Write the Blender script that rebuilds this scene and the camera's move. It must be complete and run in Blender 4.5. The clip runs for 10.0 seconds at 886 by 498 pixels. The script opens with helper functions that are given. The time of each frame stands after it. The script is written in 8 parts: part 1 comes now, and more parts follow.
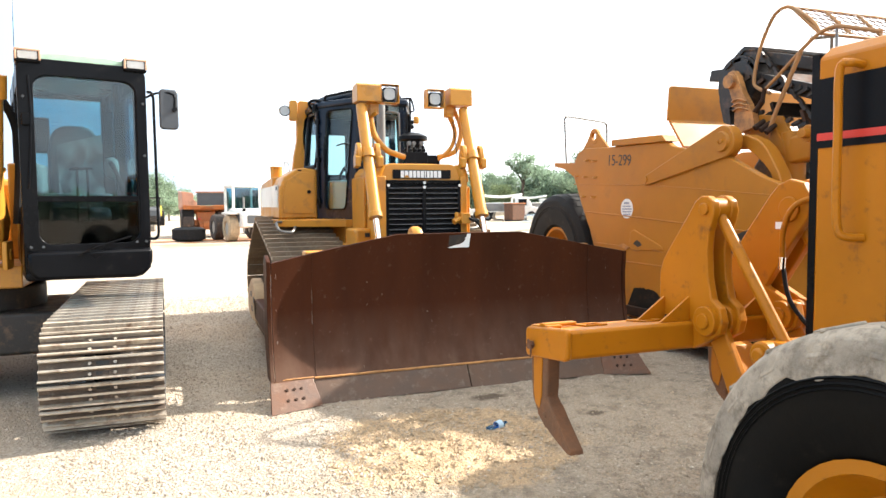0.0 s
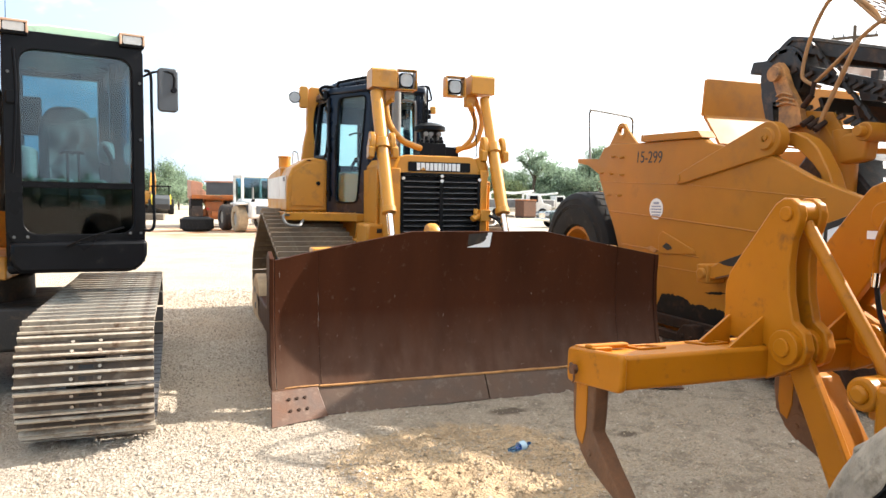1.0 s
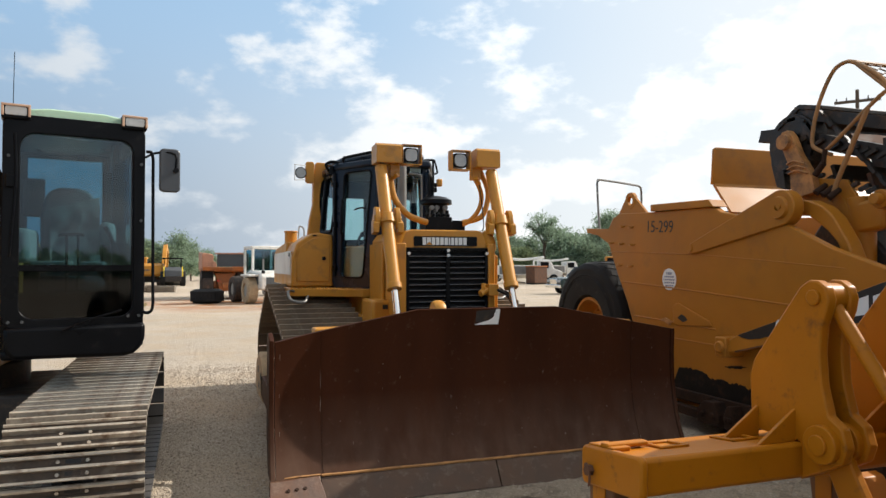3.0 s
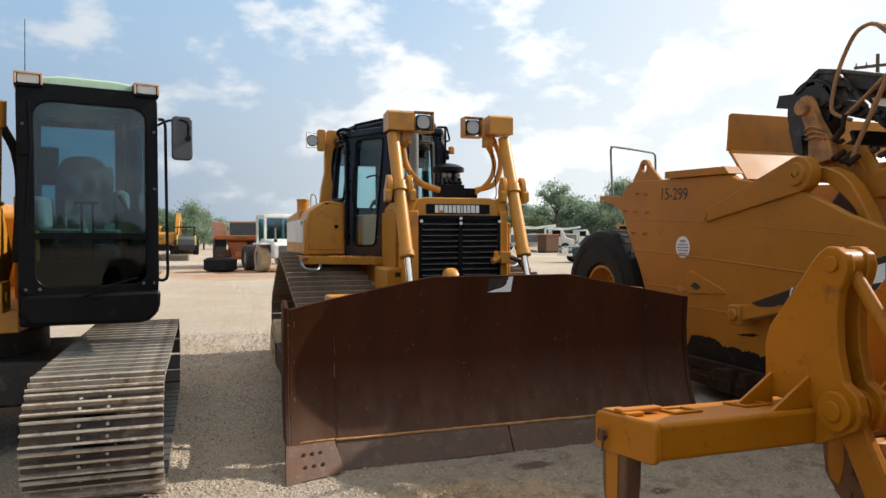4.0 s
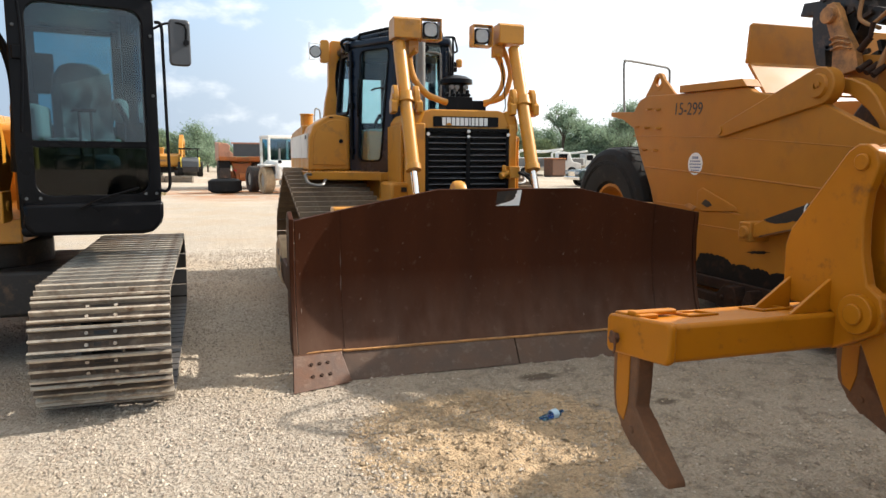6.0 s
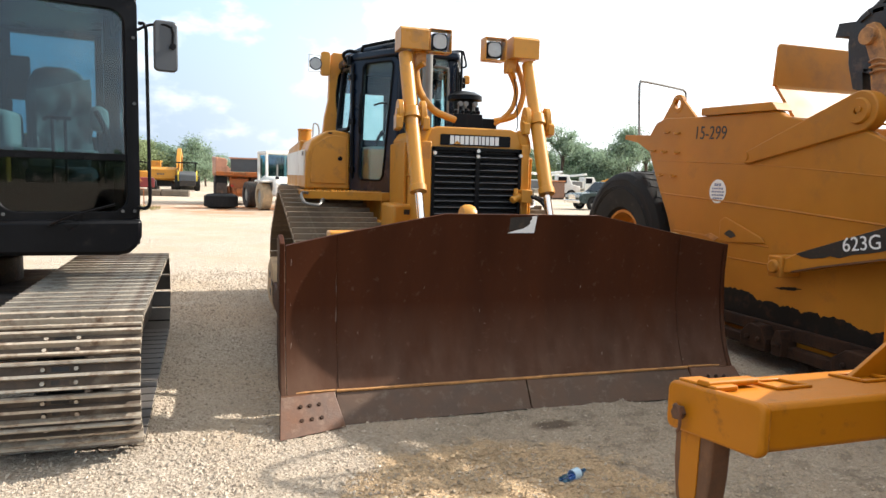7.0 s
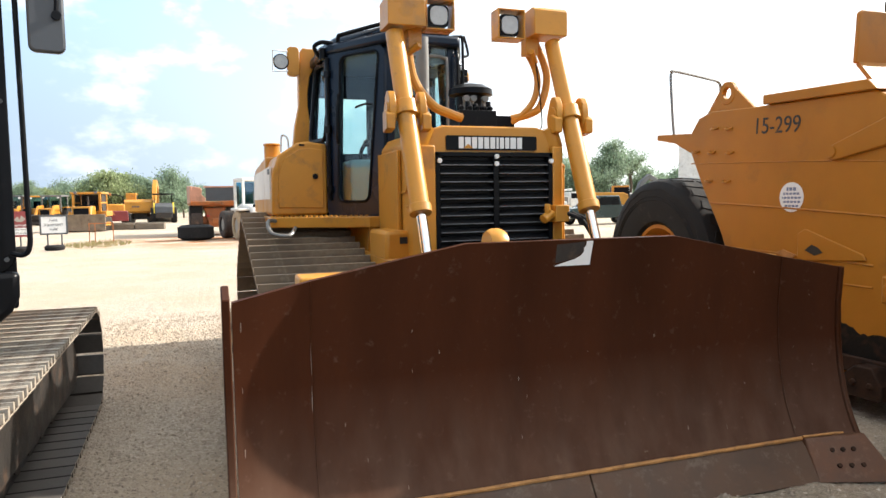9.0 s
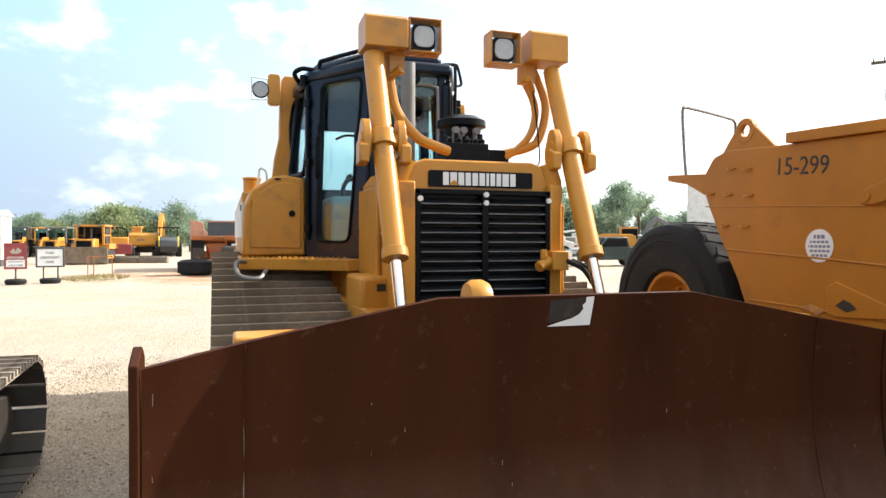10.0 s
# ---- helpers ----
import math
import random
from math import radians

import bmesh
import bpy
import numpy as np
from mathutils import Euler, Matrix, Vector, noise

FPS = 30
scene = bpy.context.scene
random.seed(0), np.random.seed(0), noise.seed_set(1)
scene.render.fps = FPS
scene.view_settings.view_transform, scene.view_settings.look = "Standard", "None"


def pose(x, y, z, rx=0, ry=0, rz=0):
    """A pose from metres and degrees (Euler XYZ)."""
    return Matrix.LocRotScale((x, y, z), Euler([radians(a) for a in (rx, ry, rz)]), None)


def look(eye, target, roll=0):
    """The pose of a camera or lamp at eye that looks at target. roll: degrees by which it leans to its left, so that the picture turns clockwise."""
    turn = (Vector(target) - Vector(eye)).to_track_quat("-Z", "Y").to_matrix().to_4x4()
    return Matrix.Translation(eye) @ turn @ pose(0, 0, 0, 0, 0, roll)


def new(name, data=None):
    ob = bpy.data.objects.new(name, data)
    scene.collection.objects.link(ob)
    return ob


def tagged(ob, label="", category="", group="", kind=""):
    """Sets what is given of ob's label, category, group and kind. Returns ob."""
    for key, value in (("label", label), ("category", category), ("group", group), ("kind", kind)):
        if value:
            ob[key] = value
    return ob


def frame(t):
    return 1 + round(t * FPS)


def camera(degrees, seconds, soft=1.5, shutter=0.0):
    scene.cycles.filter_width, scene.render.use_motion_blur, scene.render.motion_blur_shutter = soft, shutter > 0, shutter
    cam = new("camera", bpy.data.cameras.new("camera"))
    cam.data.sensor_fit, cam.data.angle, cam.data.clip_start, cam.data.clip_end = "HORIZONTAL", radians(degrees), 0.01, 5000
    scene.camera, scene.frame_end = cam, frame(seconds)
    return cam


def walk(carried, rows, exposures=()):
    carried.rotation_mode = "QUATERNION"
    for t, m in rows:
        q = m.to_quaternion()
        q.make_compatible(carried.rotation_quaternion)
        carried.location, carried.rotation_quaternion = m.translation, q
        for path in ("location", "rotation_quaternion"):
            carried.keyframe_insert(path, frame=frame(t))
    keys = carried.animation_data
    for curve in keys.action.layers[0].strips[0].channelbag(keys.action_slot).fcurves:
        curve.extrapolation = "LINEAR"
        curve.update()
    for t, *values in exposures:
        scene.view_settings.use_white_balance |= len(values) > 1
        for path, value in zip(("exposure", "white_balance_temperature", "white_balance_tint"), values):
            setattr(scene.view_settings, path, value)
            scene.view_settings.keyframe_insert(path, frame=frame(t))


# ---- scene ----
cam = camera(65.6, 10.0)
PATH = [
    (0, (-2.499, -5.743, 1.738), (-1.803, -3.872, 1.609), -0.5),
    (0.5, (-2.393, -5.466, 1.724), (-1.825, -3.556, 1.553), 1.2),
    (0.7, (-2.411, -5.358, 1.741), (-1.725, -3.486, 1.59), 1.8),
    (1, (-2.401, -5.22, 1.744), (-1.729, -3.342, 1.6), 0.8),
    (1.3, (-2.414, -5.106, 1.759), (-1.74, -3.226, 1.65), 1.4),
    (1.5, (-2.416, -5.024, 1.774), (-1.68, -3.169, 1.643), 0.4),
    (1.7, (-2.394, -4.994, 1.804), (-1.731, -3.108, 1.783), 0.5),
    (1.9, (-2.357, -5.025, 1.837), (-1.671, -3.152, 1.992), -0.3),
    (2, (-2.345, -5.055, 1.843), (-1.715, -3.166, 2.021), -0.5),
    (2.2, (-2.345, -5.048, 1.845), (-1.68, -3.173, 2.053), -0.2),
    (2.5, (-2.303, -5.085, 1.852), (-1.651, -3.204, 2.044), -0.7),
    (3, (-2.301, -5.066, 1.825), (-1.659, -3.172, 1.875), -0.1),
    (3.2, (-2.282, -5.055, 1.827), (-1.659, -3.154, 1.807), 0.2),
    (4.5, (-2.323, -5.059, 1.798), (-1.712, -3.155, 1.753), -0.2),
    (5, (-2.294, -5.079, 1.774), (-1.687, -3.177, 1.653), -0.0),
    (5.2, (-2.268, -5.067, 1.771), (-1.68, -3.166, 1.571), -0.1),
    (6.5, (-2.314, -4.713, 1.686), (-1.708, -2.825, 1.423), 0.2),
    (6.8, (-2.239, -4.504, 1.744), (-1.584, -2.625, 1.546), 0.8),
    (7, (-2.217, -4.421, 1.722), (-1.614, -2.525, 1.519), 1.5),
    (7.3, (-2.219, -4.127, 1.745), (-1.565, -2.241, 1.628), 2.2),
    (7.5, (-2.204, -3.987, 1.693), (-1.437, -2.149, 1.512), 1.0),
    (7.7, (-2.209, -3.81, 1.699), (-1.496, -1.957, 1.454), 1.2),
    (8, (-2.107, -3.524, 1.705), (-1.377, -1.684, 1.419), -0.3),
    (8.3, (-2.061, -3.338, 1.706), (-1.359, -1.478, 1.489), 0.4),
    (8.5, (-1.997, -3.207, 1.699), (-1.34, -1.337, 1.429), -1.0),
    (8.7, (-1.983, -3.048, 1.709), (-1.25, -1.197, 1.517), 0.6),
    (9, (-1.91, -2.847, 1.69), (-1.264, -0.959, 1.547), -0.9),
    (9.2, (-1.836, -2.714, 1.641), (-1.126, -0.854, 1.444), -0.4),
    (9.4, (-1.752, -2.575, 1.658), (-1.023, -0.752, 1.28), 2.2),
    (9.5, (-1.684, -2.532, 1.636), (-0.932, -0.694, 1.393), 1.5),
    (9.7, (-1.607, -2.428, 1.662), (-1.003, -0.533, 1.449), -0.1),
    (10, (-1.558, -2.324, 1.72), (-0.93, -0.425, 1.688), 0.1),
]
EXPOSURES = [(0, 1.55), (1, 1.3), (1.5, .9), (2, .48), (2.5, .21), (3.2, .15), (4.5, .16), (5.2, .31), (6.5, .76), (7.5, .92), (9, .98), (10, .97)]
walk(cam, [(t, look(eye, target, roll)) for t, eye, target, roll in PATH], EXPOSURES)

# ---- light ----
world = bpy.data.worlds.new("sky")
scene.world = world
world.use_nodes = True
wn, wl = world.node_tree.nodes, world.node_tree.links
wn.clear()
SUN_EL, SUN_AZ = 35.0, 3.0      # degrees; azimuth from +x towards +y
sky = wn.new("ShaderNodeTexSky")
sky.sky_type = "NISHITA"
sky.sun_disc = False
sky.sun_elevation = radians(SUN_EL)
sky.sun_rotation = radians(90 - SUN_AZ)
sky.air_density, sky.dust_density, sky.ozone_density = 1.0, 2.2, 1.6
co = wn.new("ShaderNodeTexCoord")
mp = wn.new("ShaderNodeMapping")
mp.inputs["Scale"].default_value = (1.0, 1.0, 1.9)
mp.inputs["Location"].default_value = (0.35, 0.1, 0.2)
cn = wn.new("ShaderNodeTexNoise")
cn.inputs["Scale"].default_value = 6.2
cn.inputs["Detail"].default_value = 9.0
cn.inputs["Roughness"].default_value = 0.56
sd = Vector((math.cos(radians(SUN_EL)) * math.cos(radians(SUN_AZ)), math.cos(radians(SUN_EL)) * math.sin(radians(SUN_AZ)), math.sin(radians(SUN_EL))))


def sky_range(src, lo, hi, a=0.0, b=1.0):
    q = wn.new("ShaderNodeMapRange")
    q.interpolation_type = "SMOOTHSTEP"
    q.inputs["From Min"].default_value, q.inputs["From Max"].default_value = lo, hi
    q.inputs["To Min"].default_value, q.inputs["To Max"].default_value = a, b
    wl.new(src, q.inputs["Value"])
    return q.outputs["Result"]


def sky_mix(fac, a, b):
    q = wn.new("ShaderNodeMix")
    q.data_type = "RGBA"
    for key, v in (("Factor", fac), ("A", a), ("B", b)):
        if isinstance(v, tuple):
            q.inputs[key].default_value = (*v, 1)
        elif isinstance(v, float):
            q.inputs[key].default_value = v
        else:
            wl.new(v, q.inputs[key])
    return q.outputs["Result"]


# thin haze near the horizon, brighter towards the sun; broken cloud above it
dt, sp = wn.new("ShaderNodeVectorMath"), wn.new("ShaderNodeSeparateXYZ")
dt.operation = "DOT_PRODUCT"
dt.inputs[1].default_value = sd
wl.new(co.outputs["Generated"], dt.inputs[0])
wl.new(co.outputs["Generated"], sp.inputs["Vector"])
sunward = sky_range(dt.outputs["Value"], -0.15, 0.70)
blue = sky_mix(0.75, sky.outputs["Color"], (3.2, 5.6, 8.3))
blue = sky_mix(sky_range(dt.outputs["Value"], 0.36, 0.88, 0.0, 0.85), blue, (8.6, 8.8, 8.8))
haze = sky_mix(sunward, (2.9, 3.6, 4.5), (8.5, 8.8, 8.8))
clear = sky_mix(sky_range(sp.outputs["Z"], 0.02, 0.40, 0.95, 0.15), blue, haze)
cloud = sky_mix(sunward, (5.6, 6.1, 6.6), (11.0, 11.0, 10.8))
thick = wn.new("ShaderNodeMath")
thick.operation = "MULTIPLY_ADD"
wl.new(sunward, thick.inputs[0])
thick.inputs[1].default_value = 0.07
wl.new(cn.outputs["Fac"], thick.inputs[2])
# out of view overhead, the sky is whitened to fill the shaded ground
clear = sky_mix(sky_range(sp.outputs["Z"], 0.46, 0.75, 0.0, 0.85), clear, (7.6, 7.3, 6.9))
whole = sky_mix(sky_range(thick.outputs["Value"], 0.54, 0.68, 0.03, 0.88), clear, cloud)
bg = wn.new("ShaderNodeBackground")
bg.inputs["Strength"].default_value = 0.105
wo = wn.new("ShaderNodeOutputWorld")
wl.new(co.outputs["Generated"], mp.inputs["Vector"])
wl.new(mp.outputs["Vector"], cn.inputs["Vector"])
wl.new(whole, bg.inputs["Color"])
wl.new(bg.outputs["Background"], wo.inputs["Surface"])

sun = new("sun", bpy.data.lights.new("sun", "SUN"))
sun.data.energy, sun.data.angle, sun.data.color = 5.0, radians(0.6), (1.0, 0.935, 0.845)
sun.matrix_world = look(sd * 60, (0, 0, 0))


# ---- materials ----
def material(name, col, rough=0.5, metal=0.0, var=0.25, size=1.5, dirt=None, dirt_amount=0.0, dirt_size=5.0, bump=0.1, grain=60.0, rand=0.0, stretch=None, spec=0.5):
    """A surface with broad and fine variation, and dirt or wear in patches."""
    m = bpy.data.materials.new(name)
    m.use_nodes = True
    n, l = m.node_tree.nodes, m.node_tree.links
    b = n["Principled BSDF"]
    b.inputs["Metallic"].default_value = metal
    b.inputs["Specular IOR Level"].default_value = spec
    tc = n.new("ShaderNodeTexCoord")
    src = tc.outputs["Object"]
    if stretch:
        mpg = n.new("ShaderNodeMapping")
        mpg.inputs["Scale"].default_value = stretch
        l.new(src, mpg.inputs["Vector"])
        src = mpg.outputs["Vector"]

    def noise_tex(scale, detail, rough_=0.6, s=None):
        t = n.new("ShaderNodeTexNoise")
        t.inputs["Scale"].default_value, t.inputs["Detail"].default_value, t.inputs["Roughness"].default_value = scale, detail, rough_
        l.new(s or tc.outputs["Object"], t.inputs["Vector"])
        return t.outputs["Fac"]

    def mix(fac, a, bb, kind="MIX"):
        x = n.new("ShaderNodeMix")
        x.data_type, x.blend_type = "RGBA", kind
        for key, v in (("Factor", fac), ("A", a), ("B", bb)):
            if isinstance(v, (int, float)):
                x.inputs[key].default_value = v
            elif isinstance(v, tuple):
                x.inputs[key].default_value = (*v, 1)
            else:
                l.new(v, x.inputs[key])
        return x.outputs["Result"]

    def ramp(fac, lo, hi):
        r = n.new("ShaderNodeMapRange")
        r.inputs["From Min"].default_value, r.inputs["From Max"].default_value = lo, hi
        l.new(fac, r.inputs["Value"])
        return r.outputs["Result"]

    broad = ramp(noise_tex(size, 4, 0.6, src), 0.3, 0.7)
    fine = ramp(noise_tex(grain, 3, 0.6, src), 0.3, 0.7)
    dark = tuple(c * (1 - var) for c in col)
    light = tuple(min(1, c * (1 + var * 0.7)) for c in col)
    c = mix(broad, dark, light)
    c = mix(fine, c, mix(0.35 * min(1, var * 2), c, dark))
    rr = n.new("ShaderNodeMapRange")
    rr.inputs["To Min"].default_value, rr.inputs["To Max"].default_value = max(0.02, rough - 0.12), min(1, rough + 0.12)
    l.new(broad, rr.inputs["Value"])
    rv = rr.outputs["Result"]
    if dirt:
        k = ramp(noise_tex(dirt_size, 9, 0.7), 0.62 - dirt_amount * 0.3, 0.82 - dirt_amount * 0.3)
        c = mix(k, c, dirt)
    if rand:
        oi = n.new("ShaderNodeObjectInfo")
        c = mix(oi.outputs["Random"], c, mix(rand, c, tuple(x * 0.35 for x in col)))
    l.new(c, b.inputs["Base Color"])
    l.new(rv, b.inputs["Roughness"])
    if bump:
        bp = n.new("ShaderNodeBump")
        bp.inputs["Strength"].default_value, bp.inputs["Distance"].default_value = bump, 0.01
        l.new(noise_tex(grain * 0.6, 5, 0.65, src), bp.inputs["Height"])
        l.new(bp.outputs["Normal"], b.inputs["Normal"])
    return m


YELLOW = material("loader_yellow_paint", (0.52, 0.228, 0.026), 0.38, spec=0.4, var=0.16, dirt=(0.22, 0.12, 0.045), dirt_amount=0.22, dirt_size=3.5, bump=0.05)
YELLOW2 = material("faded_scraper_yellow", (0.42, 0.160, 0.0125), 0.5, spec=0.32, var=0.2, size=0.9, dirt=(0.24, 0.105, 0.025), dirt_amount=0.22, dirt_size=1.4, bump=0.08)
YELLOW3 = material("fresh_grader_yellow", (0.430, 0.146, 0.004), 0.42, spec=0.22, var=0.16, dirt=(0.13, 0.055, 0.018), dirt_amount=0.16, dirt_size=11, bump=0.06)
RAILTAN = material("dusty_tan_rail", (0.34, 0.165, 0.055), 0.6, var=0.25, size=4, dirt=(0.22, 0.13, 0.06), dirt_amount=0.3, dirt_size=6, bump=0.1)
WELD = material("ochre_weld_bead", (0.44, 0.21, 0.065), 0.6, var=0.4, size=14, dirt=(0.09, 0.04, 0.02), dirt_amount=0.3, dirt_size=9, bump=0.4)
BLADE = material("brown_blade_primer", (0.048, 0.0138, 0.0046), 0.58, var=0.30, size=1.3, dirt=(0.10, 0.055, 0.038), dirt_amount=0.10, dirt_size=16, bump=0.06, grain=30, stretch=(2.2, 1, 0.5), spec=0.09)


def dust_and_bounce(m, colour, z0, z1, amount):
    """Streaky dust low on a thing, its paleness also painting in ground bounce."""
    n, l = m.node_tree.nodes, m.node_tree.links
    inp = n["Principled BSDF"].inputs["Base Color"]
    src = inp.links[0].from_socket
    tc, xyz, hz, nt, mp_, pr, mx_ = (n.new("ShaderNode" + k) for k in ("TexCoord", "SeparateXYZ", "MapRange", "TexNoise", "Mapping", "Math", "Mix"))
    mp_.inputs["Scale"].default_value = (3.0, 3.0, 0.8)
    nt.inputs["Scale"].default_value, nt.inputs["Detail"].default_value = 2.5, 8.0
    hz.inputs["From Min"].default_value, hz.inputs["From Max"].default_value = z1, z0
    hz.inputs["To Max"].default_value = amount * 2
    pr.operation = "MULTIPLY"
    mx_.data_type = "RGBA"
    mx_.inputs["B"].default_value = (*colour, 1)
    l.new(tc.outputs["Object"], xyz.inputs["Vector"])
    l.new(tc.outputs["Object"], mp_.inputs["Vector"])
    l.new(mp_.outputs["Vector"], nt.inputs["Vector"])
    l.new(xyz.outputs["Z"], hz.inputs["Value"])
    l.new(hz.outputs["Result"], pr.inputs[0])
    l.new(nt.outputs["Fac"], pr.inputs[1])
    l.new(pr.outputs["Value"], mx_.inputs["Factor"])
    l.new(src, mx_.inputs["A"])
    l.new(mx_.outputs["Result"], inp)


# Paler lower blade: dust, plus light bounced off the ground put into colour.
dust_and_bounce(BLADE, (0.170, 0.108, 0.076), 0.12, 0.80, 0.42)
EDGE = material("worn_cutting_edge", (0.088, 0.046, 0.025), 0.6, metal=0.0, var=0.3, size=4, dirt=(0.15, 0.11, 0.075), dirt_amount=0.25, dirt_size=11, bump=0.15)
ENDBIT = material("rust_brown_corner_bit", (0.105, 0.042, 0.018), 0.62, var=0.35, size=6, dirt=(0.17, 0.10, 0.06), dirt_amount=0.25, dirt_size=9, bump=0.25)
SHANKRUST = material("orange_brown_rust", (0.155, 0.068, 0.028), 0.75, var=0.45, size=6, dirt=(0.10, 0.045, 0.02), dirt_amount=0.35, dirt_size=10, bump=0.35)
RUST = material("rusty_brown_steel", (0.13, 0.055, 0.026), 0.75, var=0.45, size=5, dirt=(0.05, 0.03, 0.02), dirt_amount=0.35, dirt_size=9, bump=0.4)
STEEL = material("worn_track_steel", (0.54, 0.465, 0.37), 0.48, metal=0.3, var=0.32, size=5, dirt=(0.17, 0.10, 0.06), dirt_amount=0.4, dirt_size=9, bump=0.25, rand=0.35)
# Undersides toned dark for the shade inside the track.
TRACKINSIDE = material("shade_dark_track_underside", (0.115, 0.10, 0.088), 0.5, var=0.4, size=6, bump=0.2, rand=0.5)
# Packed dirt, darkened further for the shade between grousers.
SHOEPAN = material("dirt_and_shade_shoe_pan", (0.115, 0.082, 0.058), 0.85, var=0.5, size=6, dirt=(0.27, 0.22, 0.165), dirt_amount=0.22, dirt_size=7, bump=0.3, rand=0.3)
DTRACK = material("dusty_brown_track", (0.20, 0.145, 0.095), 0.7, metal=0.1, var=0.3, size=5, dirt=(0.32, 0.25, 0.17), dirt_amount=0.3, dirt_size=8, bump=0.3, rand=0.3)
DARK = material("black_machine_paint", (0.004, 0.0045, 0.006), 0.34, var=0.4, spec=0.12, dirt=(0.02, 0.018, 0.016), dirt_amount=0.08, dirt_size=6, bump=0.06)
CABBLUE = material("dark_blue_grey_paint", (0.005, 0.012, 0.026), 0.30, var=0.3, spec=0.25, dirt=(0.03, 0.03, 0.03), dirt_amount=0.12, bump=0.05)
GREASE = material("greasy_black_steel", (0.020, 0.016, 0.013), 0.55, var=0.5, size=6, dirt=(0.10, 0.055, 0.03), dirt_amount=0.35, dirt_size=7, bump=0.35)
RUBBER = material("dusty_black_rubber", (0.015, 0.0145, 0.0145), 0.78, spec=0.25, var=0.45, size=3, dirt=(0.075, 0.062, 0.05), dirt_amount=0.12, dirt_size=4, bump=0.2)
TYREBLACK = material("glossy_black_sidewall", (0.004, 0.004, 0.004), 0.5, var=0.4, size=3, dirt=(0.02, 0.016, 0.012), dirt_amount=0.05, dirt_size=5, bump=0.12, spec=0.08)
TREAD = material("worn_grey_tread", (0.33, 0.275, 0.21), 0.9, var=0.45, size=7, dirt=(0.11, 0.085, 0.06), dirt_amount=0.45, dirt_size=10, bump=0.9, grain=40)
CHROME = material("polished_rod", (0.78, 0.78, 0.77), 0.12, metal=1.0, var=0.05, bump=0.0)
GREYPAINT = material("dark_grey_paint", (0.07, 0.075, 0.08), 0.5, var=0.25, bump=0.05)
GREY = material("grey_pipe", (0.20, 0.195, 0.185), 0.5, metal=0.4, var=0.3, bump=0.1)
WHITE = material("dull_white_paint", (0.72, 0.70, 0.65), 0.5, var=0.15, dirt=(0.40, 0.34, 0.26), dirt_amount=0.28, dirt_size=4, bump=0.06)
OFFWHITE = material("off_white_sticker", (0.75, 0.75, 0.73), 0.5, var=0.06, bump=0.02)
RED = material("red_stripe", (0.55, 0.035, 0.02), 0.4, var=0.1, bump=0.03)
BLUEINK = material("blue_grey_print", (0.16, 0.20, 0.30), 0.6, var=0.1, bump=0)
BLACKINK = material("black_print", (0.018, 0.017, 0.016), 0.55, var=0.3, dirt=(0.25, 0.13, 0.03), dirt_amount=0.12, dirt_size=22, bump=0.03)
GREEN = material("pale_green_roof", (0.42, 0.62, 0.46), 0.5, var=0.2, dirt=(0.34, 0.36, 0.28), dirt_amount=0.2, bump=0.05)
RIMBROWN = material("faded_lamp_rim", (0.50, 0.33, 0.23), 0.6, var=0.3, bump=0.05)
ORANGE = material("orange_truck_paint", (0.46, 0.15, 0.04), 0.55, var=0.3, dirt=(0.22, 0.12, 0.065), dirt_amount=0.5, dirt_size=2, bump=0.06)
BEIGE = material("beige_upholstery", (0.34, 0.31, 0.26), 0.8, var=0.2, bump=0.1)
CLOTH = material("rumpled_cloth", (0.42, 0.39, 0.34), 0.9, var=0.3, size=4, bump=0.2)
CONSOLE = material("grey_green_console_plastic", (0.31, 0.42, 0.43), 0.6, var=0.2, bump=0.06)
SEATGREY = material("grey_upholstery", (0.16, 0.155, 0.15), 0.85, var=0.25, bump=0.1)
BARK = material("grey_brown_bark", (0.09, 0.065, 0.045), 0.9, var=0.3, size=8, bump=0.4)
SOILCRUMB = material("dry_soil_crumb", (0.41, 0.325, 0.23), 0.95, var=0.4, size=12, bump=0.4)
CLOD = material("tan_clod_soil", (0.42, 0.305, 0.185), 0.95, var=0.3, size=6, bump=0.4, rand=0)
PAINT_D = material("dark_green_car_paint", (0.012, 0.03, 0.03), 0.25, var=0.2, bump=0)
PAINT_R = material("dark_red_paint", (0.16, 0.02, 0.02), 0.45, var=0.2, bump=0.02)
PINK = material("sun_faded_orange", (0.50, 0.24, 0.15), 0.6, var=0.25, dirt=(0.28, 0.15, 0.09), dirt_amount=0.35, dirt_size=2, bump=0.05)
WORN = material("worn_orange_steel", (0.47, 0.21, 0.06), 0.6, var=0.4, size=4, dirt=(0.12, 0.06, 0.03), dirt_amount=0.45, dirt_size=6, bump=0.2)
# Darker copy of RUST, with the deep shade low on the scraper put in.
DARKRUST = material("shade_darkened_rust", (0.042, 0.020, 0.011), 0.8, var=0.5, size=5, dirt=(0.012, 0.008, 0.006), dirt_amount=0.4, dirt_size=8, bump=0.4, spec=0.2)
# Bare steel and worn paint, blackened further for that deep shade.
BANDBLACK = material("shade_darkened_bare_steel", (0.012, 0.0085, 0.006), 0.7, var=0.5, size=5, dirt=(0.05, 0.022, 0.010), dirt_amount=0.3, dirt_size=6, bump=0.3, spec=0.2)
SLAT = material("black_grille_slat", (0.010, 0.0105, 0.012), 0.45, var=0.3, spec=0.25, dirt=(0.04, 0.036, 0.03), dirt_amount=0.12, dirt_size=8, bump=0.05)
